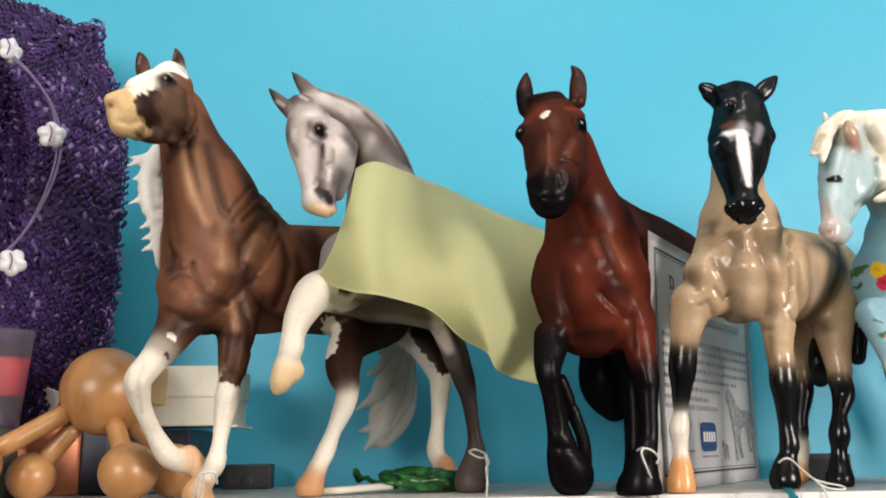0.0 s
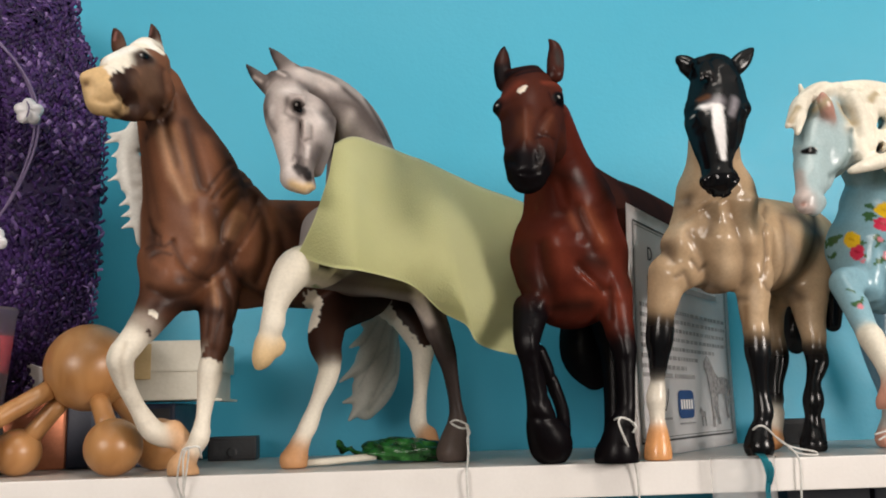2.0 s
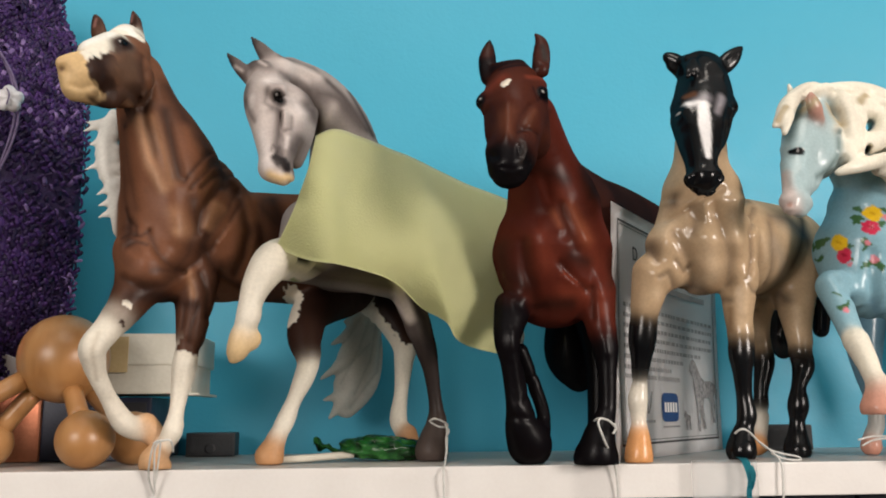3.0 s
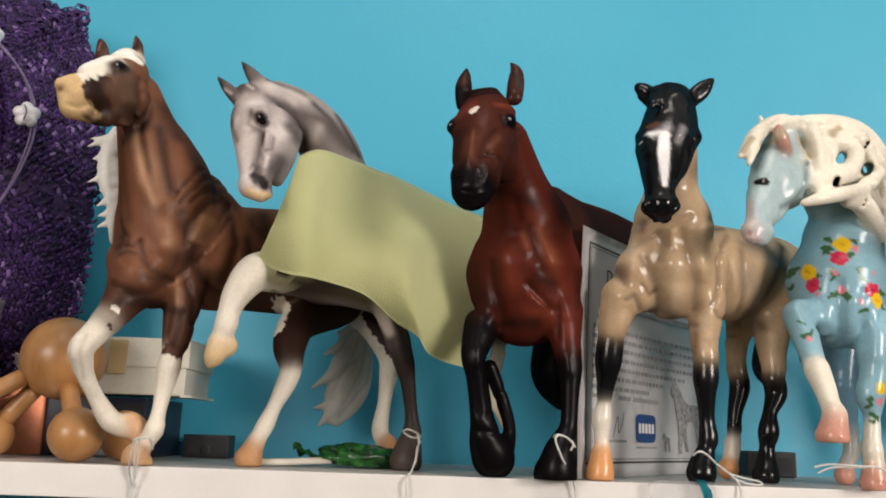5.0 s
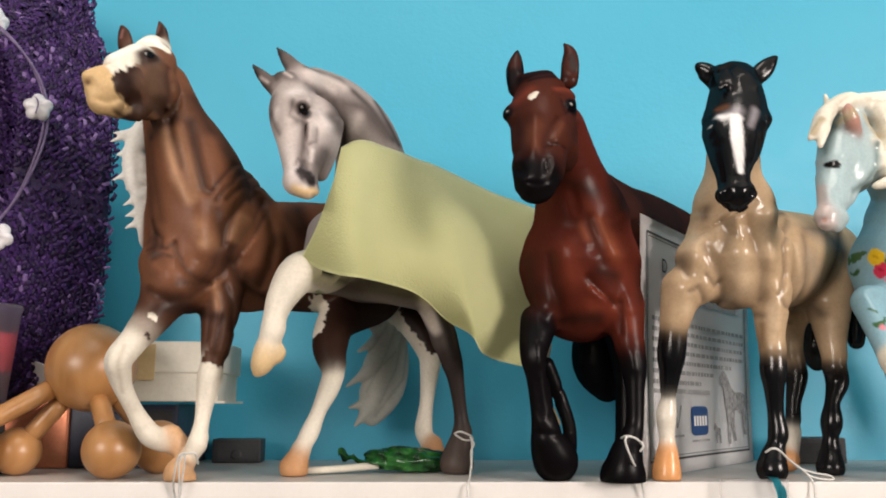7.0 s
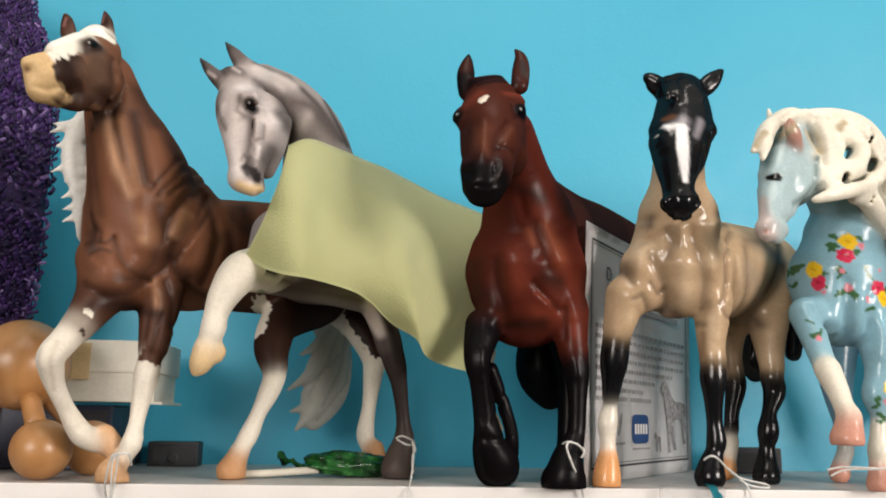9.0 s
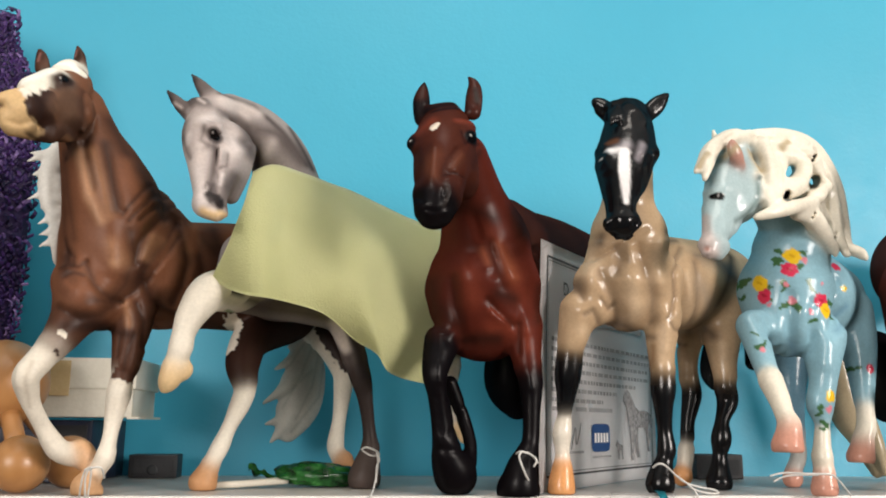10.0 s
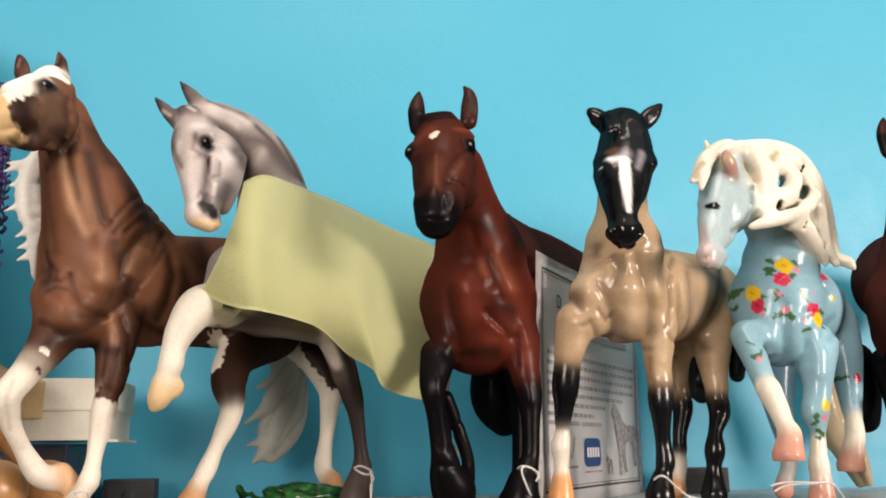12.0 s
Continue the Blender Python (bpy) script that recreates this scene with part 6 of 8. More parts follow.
h.chain(BLK4, [(0.3916, 0.7220, 0.0684, 0.0054), (0.3927, 0.7220, 0.0578, 0.0064), (0.3885, 0.7200, 0.0418, 0.0046), (0.3878, 0.7200, 0.0314, 0.0046)], 0.003)
h.chain(CREAM, [(0.3866, 0.7200, 0.0238, 0.0053), (0.3852, 0.7200, 0.0141, 0.0049)], 0.003)
h.chain(HOOFO, [(0.3824, 0.7180, 0.0073, 0.0066)], 0.003)
h.chain(DUN, [(0.4157, 0.7220, 0.1178, 0.0175), (0.4090, 0.7080, 0.0834, 0.0095), (0.4081, 0.7040, 0.0690, 0.0073)], 0.004)
h.chain(BLK4, [(0.4070, 0.7030, 0.0620, 0.0069), (0.4087, 0.7040, 0.0535, 0.0066), (0.4029, 0.7000, 0.0414, 0.0044), (0.4017, 0.7000, 0.0306, 0.0063), (0.4004, 0.7000, 0.0219, 0.0046), (0.3997, 0.7000, 0.0129, 0.0058), (0.3986, 0.6990, 0.0047, 0.0081)], 0.003)
h.chain(BLK4, [(0.4412, 0.7850, 0.1037, 0.0105), (0.4340, 0.7850, 0.0794, 0.0096), (0.4354, 0.7850, 0.0695, 0.0064)], 0.003)
h.chain(BLK4, [(0.4663, 0.7850, 0.1020, 0.0073), (0.4640, 0.7850, 0.0838, 0.0056)], 0.003)
h.chain(BLK4, [(0.3101, 0.6166, 0.2109, 0.0022), (0.3170, 0.6184, 0.2139, 0.0028), (0.3222, 0.6160, 0.2108, 0.0028)], 0.0015)
h.chain(BLK4, [(0.3207, 0.6160, 0.2107, 0.0028), (0.3247, 0.6145, 0.2088, 0.0028), (0.3286, 0.6115, 0.2047, 0.0019)], 0.0015)
h.chain(BLK4, [(0.3203, 0.6115, 0.2043, 0.0028), (0.3186, 0.6040, 0.1938, 0.0024), (0.3153, 0.5986, 0.1851, 0.0009)], 0.0015)
h.chain(BLK4, [(0.3239, 0.6106, 0.2032, 0.0025), (0.3228, 0.6040, 0.1940, 0.0021), (0.3192, 0.5986, 0.1865, 0.0009)], 0.0015)
h.chain(BLK4, [(0.3163, 0.6115, 0.2040, 0.0019), (0.3147, 0.6055, 0.1956, 0.0015), (0.3143, 0.6010, 0.1894, 0.0006)], 0.0015)
h.crease([(0.3266, 0.5931, 0.1757, 0.0026)], -0.0007)
h.crease([(0.3200, 0.5877, 0.1720, 0.0012), (0.3273, 0.5939, 0.1796, 0.0010), (0.3341, 0.6000, 0.1783, 0.0012)], 0.0005)
h.crease([(0.3014, 0.5974, 0.1755, 0.0022)], -0.0007)
h.crease([(0.2988, 0.6000, 0.1749, 0.0010), (0.3022, 0.5990, 0.1792, 0.0009), (0.3030, 0.5924, 0.1739, 0.0010)], 0.0005)
h.decal(BRN4, [(0.3067, 0.5953, 0.1840, 0.0009), (0.3086, 0.5940, 0.1848, 0.0009)], 0.004)
h.decal(GRYP, [(0.3077, 0.5911, 0.1789, 0.0020), (0.3127, 0.5901, 0.1811, 0.0026)], 0.006)
h.crease([(0.3041, 0.5927, 0.1764, 0.0023), (0.3024, 0.5876, 0.1599, 0.0022), (0.3018, 0.5834, 0.1470, 0.0022)], -0.0008)
h.crease([(0.3218, 0.5898, 0.1774, 0.0023), (0.3165, 0.5851, 0.1610, 0.0022), (0.3114, 0.5804, 0.1465, 0.0022)], -0.0008)
h.crease([(0.3011, 0.5816, 0.1357, 0.0014)], 0.0014)
h.crease([(0.3209, 0.6371, 0.1442, 0.0012), (0.3066, 0.5836, 0.1302, 0.0011), (0.3364, 0.6334, 0.1453, 0.0012)], 0.0007)
h.crease([(0.3021, 0.5893, 0.1633, 0.0028), (0.3011, 0.5845, 0.1474, 0.0028)], 0.0012)
h.crease([(0.3183, 0.5862, 0.1643, 0.0028), (0.3127, 0.5818, 0.1498, 0.0028)], 0.001)
h.crease([(0.3038, 0.6111, 0.1865, 0.0018), (0.3034, 0.6001, 0.1832, 0.0017)], -0.0008)
h.crease([(0.3439, 0.6192, 0.2179, 0.0019), (0.3398, 0.6192, 0.2132, 0.0018)], 0.0012)
h.crease([(0.3066, 0.6202, 0.2136, 0.0018), (0.3099, 0.6195, 0.2102, 0.0018)], 0.0012)
h.paint(BLK4, [(0.3050, 0.5793, 0.1369, 0.0098), (0.3057, 0.5817, 0.1325, 0.0088)], 0.002)
h.decal(WHT, [(0.3048, 0.5921, 0.1782, 0.0015), (0.3096, 0.5895, 0.1787, 0.0017), (0.3125, 0.5880, 0.1772, 0.0017)], 0.0024, 0.0003)
h.decal(WHT, [(0.3109, 0.5879, 0.1760, 0.0026), (0.3097, 0.5847, 0.1657, 0.0031), (0.3094, 0.5826, 0.1557, 0.0023), (0.3089, 0.5807, 0.1482, 0.0014)], 0.0012)
# reflection beside the blaze, painted as a grey patch
h.decal(GRYP, [(0.3216, 0.5903, 0.1817, 0.0018), (0.3176, 0.5867, 0.1730, 0.0014)], 0.0042)
h.decal(BRN4, [(0.3083, 0.5931, 0.1840, 0.0012), (0.3048, 0.5957, 0.1835, 0.0009)], 0.0024)
h.crease([(0.3018, 0.5998, 0.1818, 0.0015), (0.3034, 0.5923, 0.1764, 0.0015)], -0.001)
h.crease([(0.3251, 0.5918, 0.1803, 0.0015), (0.3204, 0.5879, 0.1759, 0.0015)], -0.001)
h.crease([(0.3005, 0.5929, 0.1677, 0.0020), (0.3007, 0.5892, 0.1529, 0.0020), (0.3006, 0.5820, 0.1412, 0.0019)], 0.001)
h.crease([(0.3239, 0.5900, 0.1680, 0.0020), (0.3207, 0.5906, 0.1542, 0.0020), (0.3142, 0.5810, 0.1429, 0.0020)], 0.001)
h.crease([(0.3021, 0.5804, 0.1373, 0.0017)], 0.0016)
h.crease([(0.3138, 0.5805, 0.1372, 0.0017)], 0.0016)
h.crease([(0.3015, 0.5868, 0.1327, 0.0008), (0.3085, 0.5834, 0.1300, 0.0008), (0.3374, 0.6328, 0.1471, 0.0009)], 0.001)
h.crease([(0.3071, 0.5873, 0.1712, 0.0014), (0.3056, 0.5813, 0.1482, 0.0014)], -0.0007)
h.crease([(0.3152, 0.5860, 0.1712, 0.0014), (0.3118, 0.5814, 0.1485, 0.0014)], -0.0007)
h.crease([(0.3264, 0.6343, 0.1370, 0.0019), (0.3277, 0.6362, 0.1288, 0.0019)], -0.0012)
# chest and leg grooves get painted shade, bulges painted highlights; flank is airbrushed dark
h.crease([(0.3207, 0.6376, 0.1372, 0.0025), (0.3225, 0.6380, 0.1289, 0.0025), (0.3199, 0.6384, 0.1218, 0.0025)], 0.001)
h.decal(DUNSHADE, [(0.3207, 0.6376, 0.1372, 0.0008), (0.3225, 0.6380, 0.1289, 0.0008), (0.3199, 0.6384, 0.1218, 0.0007)], 0.0108)
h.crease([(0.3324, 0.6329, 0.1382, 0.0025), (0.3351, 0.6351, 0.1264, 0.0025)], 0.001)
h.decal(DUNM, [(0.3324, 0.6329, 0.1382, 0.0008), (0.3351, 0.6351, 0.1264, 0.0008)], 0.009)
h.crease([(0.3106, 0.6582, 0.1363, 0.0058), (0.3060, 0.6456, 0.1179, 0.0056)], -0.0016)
h.decal(DUNLIT, [(0.3106, 0.6583, 0.1379, 0.0032), (0.3058, 0.6476, 0.1229, 0.0038)], 0.012)
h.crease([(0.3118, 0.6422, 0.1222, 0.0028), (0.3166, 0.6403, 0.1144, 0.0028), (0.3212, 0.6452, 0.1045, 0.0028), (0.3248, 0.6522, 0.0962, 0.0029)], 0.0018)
h.decal(DUNSHADE, [(0.3118, 0.6422, 0.1222, 0.0008), (0.3166, 0.6403, 0.1144, 0.0008), (0.3212, 0.6452, 0.1045, 0.0008), (0.3248, 0.6522, 0.0962, 0.0009)], 0.012)
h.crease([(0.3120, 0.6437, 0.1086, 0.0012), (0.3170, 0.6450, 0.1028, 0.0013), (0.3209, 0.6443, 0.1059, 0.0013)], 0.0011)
h.decal(DUNSHADE, [(0.3120, 0.6437, 0.1086, 0.0004), (0.3170, 0.6450, 0.1028, 0.0004), (0.3209, 0.6443, 0.1059, 0.0004)], 0.0042)
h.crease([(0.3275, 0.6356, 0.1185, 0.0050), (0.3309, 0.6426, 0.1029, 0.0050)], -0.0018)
h.decal(DUNLIT, [(0.3273, 0.6379, 0.1143, 0.0031), (0.3311, 0.6451, 0.1002, 0.0032)], 0.012)
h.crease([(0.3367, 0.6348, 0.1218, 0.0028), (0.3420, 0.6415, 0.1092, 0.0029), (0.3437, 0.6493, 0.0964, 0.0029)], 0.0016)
h.decal(DUNSHADE, [(0.3367, 0.6348, 0.1218, 0.0008), (0.3420, 0.6415, 0.1092, 0.0009), (0.3437, 0.6493, 0.0964, 0.0009)], 0.012)
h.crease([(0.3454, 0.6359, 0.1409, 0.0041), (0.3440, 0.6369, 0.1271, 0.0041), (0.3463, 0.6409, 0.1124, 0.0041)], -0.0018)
h.decal(DUNLIT, [(0.3454, 0.6359, 0.1409, 0.0026), (0.3437, 0.6367, 0.1208, 0.0028)], 0.0108)
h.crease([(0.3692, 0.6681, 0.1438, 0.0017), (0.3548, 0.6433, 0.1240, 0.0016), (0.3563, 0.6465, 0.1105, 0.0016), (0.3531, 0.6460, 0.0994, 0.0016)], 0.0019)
h.decal(DUNSHADE, [(0.3692, 0.6681, 0.1438, 0.0005), (0.3548, 0.6433, 0.1240, 0.0005), (0.3563, 0.6465, 0.1105, 0.0005), (0.3531, 0.6460, 0.0994, 0.0005)], 0.0054)
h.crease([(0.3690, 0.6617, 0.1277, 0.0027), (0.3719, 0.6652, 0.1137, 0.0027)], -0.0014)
h.decal(DUNLIT, [(0.3696, 0.6618, 0.1261, 0.0017), (0.3714, 0.6657, 0.1122, 0.0017)], 0.0066)
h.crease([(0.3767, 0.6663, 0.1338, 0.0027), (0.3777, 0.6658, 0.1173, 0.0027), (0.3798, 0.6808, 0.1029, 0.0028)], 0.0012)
h.decal(DUNSHADE, [(0.3767, 0.6663, 0.1338, 0.0008), (0.3777, 0.6658, 0.1173, 0.0008), (0.3798, 0.6808, 0.1029, 0.0008)], 0.009)
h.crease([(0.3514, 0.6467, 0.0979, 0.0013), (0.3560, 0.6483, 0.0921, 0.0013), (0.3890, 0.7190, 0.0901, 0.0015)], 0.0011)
h.decal(DUNSHADE, [(0.3514, 0.6467, 0.0979, 0.0004), (0.3560, 0.6483, 0.0921, 0.0004), (0.3890, 0.7190, 0.0901, 0.0004)], 0.0042)
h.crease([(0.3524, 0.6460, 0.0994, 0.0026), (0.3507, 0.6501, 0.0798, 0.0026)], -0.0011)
h.decal(DUNLIT, [(0.3497, 0.6486, 0.0919, 0.0019), (0.3489, 0.6508, 0.0737, 0.0019)], 0.0078)
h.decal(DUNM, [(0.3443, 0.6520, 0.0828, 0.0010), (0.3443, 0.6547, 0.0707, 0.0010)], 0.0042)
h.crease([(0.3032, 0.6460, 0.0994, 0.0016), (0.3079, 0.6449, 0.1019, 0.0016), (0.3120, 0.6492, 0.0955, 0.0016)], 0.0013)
h.decal(DUNSHADE, [(0.3032, 0.6460, 0.0994, 0.0005), (0.3079, 0.6449, 0.1019, 0.0005), (0.3120, 0.6492, 0.0955, 0.0005)], 0.0048)
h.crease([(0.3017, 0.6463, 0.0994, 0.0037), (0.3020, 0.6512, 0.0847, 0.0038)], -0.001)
h.decal(DUNLIT, [(0.3024, 0.6491, 0.0906, 0.0022)], 0.009)
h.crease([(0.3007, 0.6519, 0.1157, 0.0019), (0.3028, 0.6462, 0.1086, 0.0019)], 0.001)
h.decal(DUNSHADE, [(0.3007, 0.6519, 0.1157, 0.0006), (0.3028, 0.6462, 0.1086, 0.0006)], 0.0072)
h.decal(DUNSHADE, [(0.3014, 0.6493, 0.1137, 0.0016), (0.3009, 0.6525, 0.1189, 0.0013)], 0.0078)
h.decal(DUNSHADE, [(0.3117, 0.6535, 0.0913, 0.0013), (0.3222, 0.6556, 0.0965, 0.0010), (0.3356, 0.6535, 0.0914, 0.0010), (0.3443, 0.6514, 0.0874, 0.0010)], 0.006)
h.decal(DUNSHADE, [(0.3790, 0.6692, 0.1394, 0.0028), (0.3991, 0.6895, 0.1424, 0.0051), (0.4179, 0.7034, 0.1316, 0.0053)], 0.0132)
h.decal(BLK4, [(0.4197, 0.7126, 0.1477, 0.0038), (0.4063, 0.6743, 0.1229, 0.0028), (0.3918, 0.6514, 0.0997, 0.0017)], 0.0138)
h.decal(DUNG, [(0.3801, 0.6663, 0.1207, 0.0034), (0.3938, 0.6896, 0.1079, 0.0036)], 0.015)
h.decal(DUNSHADE, [(0.4020, 0.7045, 0.0944, 0.0022), (0.3993, 0.7098, 0.1001, 0.0022)], 0.0084)
h.decal(DUNLIT, [(0.4057, 0.7002, 0.0889, 0.0018), (0.4050, 0.6980, 0.0751, 0.0018)], 0.006)
h.decal(DUNSHADE, [(0.3128, 0.6455, 0.1401, 0.0019), (0.3136, 0.6438, 0.1445, 0.0016)], 0.0066)
h.decal(DUNSHADE, [(0.3514, 0.6420, 0.1472, 0.0013), (0.3683, 0.6735, 0.1490, 0.0014)], 0.0054)
h.crease([(0.3013, 0.5939, 0.1736, 0.0021)], -0.0006)
h.decal(BLK4, [(0.3013, 0.5939, 0.1736, 0.0028)], 0.0018)
h.decal(BLACK, [(0.3013, 0.5939, 0.1736, 0.0017)], 0.0009)
h.decal(GLINT, [(0.3007, 0.5939, 0.1745, 0.0004)], 0.0006)
h.crease([(0.3279, 0.5932, 0.1762, 0.0021)], -0.0006)
h.decal(BLK4, [(0.3279, 0.5932, 0.1762, 0.0028)], 0.0018)
h.decal(BLACK, [(0.3279, 0.5932, 0.1762, 0.0018)], 0.0009)
h.decal(GLINT, [(0.3285, 0.5932, 0.1772, 0.0004)], 0.0006)
figurine("glossy buckskin horse figurine with black head and white blaze", M_GLOSS)

# pale blue with painted roses and an ivory mane
SKY, SKYD, PALEB, IVORY = (0.235, 0.42, 0.50), (0.15, 0.30, 0.40), (0.50, 0.49, 0.46), (0.74, 0.69, 0.58)
SKYP = (0.36, 0.47, 0.49)
PINK, ROSEP, ROSEH, BEIGE, SHADE = (0.54, 0.44, 0.41), (0.47, 0.25, 0.20), (0.62, 0.30, 0.22), (0.42, 0.34, 0.22), (0.17, 0.24, 0.24)
YEL, YELD, RED, REDD, PNK, LEAF = (0.80, 0.50, 0.02), (0.62, 0.33, 0.01), (0.60, 0.03, 0.08), (0.36, 0.01, 0.03), (0.68, 0.22, 0.27), (0.05, 0.13, 0.05)
h = Clay()
h.chain(IVORY, [(0.3792, 0.6320, 0.1999, 0.0023), (0.3781, 0.6320, 0.2056, 0.0013)], 0.002)
h.chain(SKY, [(0.4225, 0.6550, 0.1782, 0.0175), (0.4345, 0.6620, 0.1579, 0.0169), (0.4374, 0.6670, 0.1400, 0.0231)], 0.004)
h.chain(SKY, [(0.4334, 0.6680, 0.1177, 0.0283), (0.4332, 0.6660, 0.1039, 0.0254)], 0.004)
h.chain(SKY, [(0.4624, 0.7000, 0.1200, 0.0301), (0.4960, 0.7400, 0.1232, 0.0277)], 0.004)
h.chain(SKY, [(0.4181, 0.6550, 0.0937, 0.0085), (0.4180, 0.6550, 0.0915, 0.0085)], 0.004)
h.chain(SKY, [(0.4340, 0.6550, 0.0960, 0.0098)], 0.004)
h.chain(IVORY, [(0.4033, 0.6320, 0.0630, 0.0068), (0.4046, 0.6260, 0.0523, 0.0057), (0.4049, 0.6220, 0.0448, 0.0051), (0.4057, 0.6190, 0.0399, 0.0059)], 0.003)
h.chain(ROSEH, [(0.4051, 0.6180, 0.0364, 0.0065), (0.4035, 0.6180, 0.0283, 0.0085)], 0.002)
h.dig([(0.4032, 0.6180, 0.0086, 0.0175)], 0.0006)
h.chain(SKY, [(0.4472, 0.6550, 0.0900, 0.0137), (0.4441, 0.6500, 0.0733, 0.0093), (0.4417, 0.6480, 0.0604, 0.0073), (0.4399, 0.6480, 0.0516, 0.0073), (0.4394, 0.6480, 0.0422, 0.0051)], 0.004)
h.chain(IVORY, [(0.4394, 0.6480, 0.0360, 0.0044), (0.4386, 0.6480, 0.0268, 0.0049), (0.4383, 0.6480, 0.0213, 0.0059), (0.4389, 0.6480, 0.0152, 0.0050)], 0.002)
h.chain(ROSEH, [(0.4387, 0.6480, 0.0110, 0.0062), (0.4383, 0.6480, 0.0043, 0.0075)], 0.003)
h.chain(SKYD, [(0.4614, 0.7250, 0.0862, 0.0141), (0.4578, 0.7200, 0.0603, 0.0098), (0.4603, 0.7200, 0.0355, 0.0054)], 0.004)
h.chain(PALEB, [(0.4610, 0.7200, 0.0337, 0.0047), (0.4610, 0.7200, 0.0197, 0.0050), (0.4573, 0.7200, 0.0116, 0.0050)], 0.003)
h.chain(ROSEH, [(0.4555, 0.7190, 0.0057, 0.0064)], 0.003)
h.chain(SKY, [(0.4978, 0.7150, 0.1125, 0.0170), (0.4985, 0.7050, 0.0896, 0.0115), (0.4964, 0.7000, 0.0557, 0.0063)], 0.004)
h.chain(IVORY, [(0.4957, 0.6980, 0.0504, 0.0053), (0.4942, 0.6960, 0.0384, 0.0059), (0.4910, 0.6950, 0.0315, 0.0062)], 0.003)
h.chain(ROSEH, [(0.4904, 0.6950, 0.0271, 0.0069), (0.4885, 0.6950, 0.0203, 0.0086)], 0.002)
h.dig([(0.4873, 0.6950, -0.0029, 0.0205)], 0.0006)
h.chain(BEIGE, [(0.5251, 0.7800, 0.0888, 0.0081), (0.5319, 0.7850, 0.0530, 0.0122), (0.5392, 0.7820, 0.0295, 0.0072), (0.5461, 0.7750, 0.0067, 0.0039)], 0.004)
h.chain(BEIGE, [(0.5428, 0.7750, 0.0493, 0.0040), (0.5457, 0.7720, 0.0260, 0.0055), (0.5494, 0.7700, 0.0071, 0.0031)], 0.003)
h.chain(IVORY, [(0.3975, 0.6360, 0.2019, 0.0059), (0.4275, 0.6480, 0.2068, 0.0074), (0.4481, 0.6550, 0.2024, 0.0075), (0.4630, 0.6600, 0.1834, 0.0065), (0.4677, 0.6620, 0.1613, 0.0058), (0.4692, 0.6600, 0.1453, 0.0044), (0.4757, 0.6560, 0.1407, 0.0037), (0.4785, 0.6540, 0.1367, 0.0013)], 0.003)
h.chain(IVORY, [(0.4089, 0.6380, 0.1950, 0.0072), (0.4311, 0.6420, 0.1957, 0.0063), (0.4492, 0.6480, 0.1898, 0.0054), (0.4574, 0.6520, 0.1705, 0.0050), (0.4590, 0.6520, 0.1500, 0.0047), (0.4641, 0.6500, 0.1390, 0.0026)], 0.003)
h.chain(IVORY, [(0.4108, 0.6300, 0.1825, 0.0064), (0.4107, 0.6260, 0.1681, 0.0063), (0.4286, 0.6320, 0.1757, 0.0048), (0.4356, 0.6380, 0.1896, 0.0046)], 0.003)
h.chain(IVORY, [(0.3945, 0.6180, 0.1518, 0.0022), (0.4016, 0.6180, 0.1540, 0.0034), (0.4149, 0.6220, 0.1582, 0.0041), (0.4348, 0.6320, 0.1660, 0.0045), (0.4489, 0.6420, 0.1778, 0.0046)], 0.003)
h.chain(IVORY, [(0.4241, 0.6300, 0.1574, 0.0041), (0.4337, 0.6340, 0.1575, 0.0061), (0.4449, 0.6420, 0.1499, 0.0055), (0.4533, 0.6460, 0.1418, 0.0036), (0.4543, 0.6460, 0.1368, 0.0013)], 0.003)
h.chain(IVORY, [(0.4193, 0.6460, 0.1973, 0.0087), (0.4393, 0.6520, 0.1947, 0.0101), (0.4534, 0.6570, 0.1786, 0.0088), (0.4630, 0.6600, 0.1588, 0.0054)], 0.004)
h.chain(IVORY, [(0.4217, 0.6420, 0.1764, 0.0085), (0.4363, 0.6480, 0.1736, 0.0073), (0.4496, 0.6520, 0.1615, 0.0053)], 0.004)
h.chain(IVORY, [(0.4062, 0.6300, 0.1990, 0.0045), (0.4072, 0.6260, 0.1861, 0.0041), (0.4043, 0.6240, 0.1706, 0.0038), (0.4044, 0.6220, 0.1619, 0.0038)], 0.003)
h.chain(IVORY, [(0.3995, 0.6220, 0.1769, 0.0013), (0.4055, 0.6230, 0.1775, 0.0025)], 0.002)
h.chain(IVORY, [(0.3974, 0.6300, 0.2019, 0.0048), (0.3833, 0.6240, 0.1991, 0.0045), (0.3694, 0.6180, 0.1891, 0.0041), (0.3629, 0.6140, 0.1801, 0.0031), (0.3582, 0.6120, 0.1744, 0.0015)], 0.003)
h.chain(IVORY, [(0.3716, 0.6180, 0.1893, 0.0031), (0.3665, 0.6120, 0.1797, 0.0028), (0.3624, 0.6100, 0.1703, 0.0018)], 0.003)
h.chain(SKYP, [(0.3914, 0.6360, 0.1904, 0.0118), (0.3828, 0.6300, 0.1764, 0.0108), (0.3753, 0.6240, 0.1612, 0.0083), (0.3700, 0.6170, 0.1463, 0.0065), (0.3660, 0.6120, 0.1347, 0.0064)], 0.005)
h.chain(SKYP, [(0.3987, 0.6370, 0.1756, 0.0132), (0.3930, 0.6330, 0.1651, 0.0116), (0.3844, 0.6260, 0.1538, 0.0067), (0.3766, 0.6190, 0.1422, 0.0049)], 0.006)
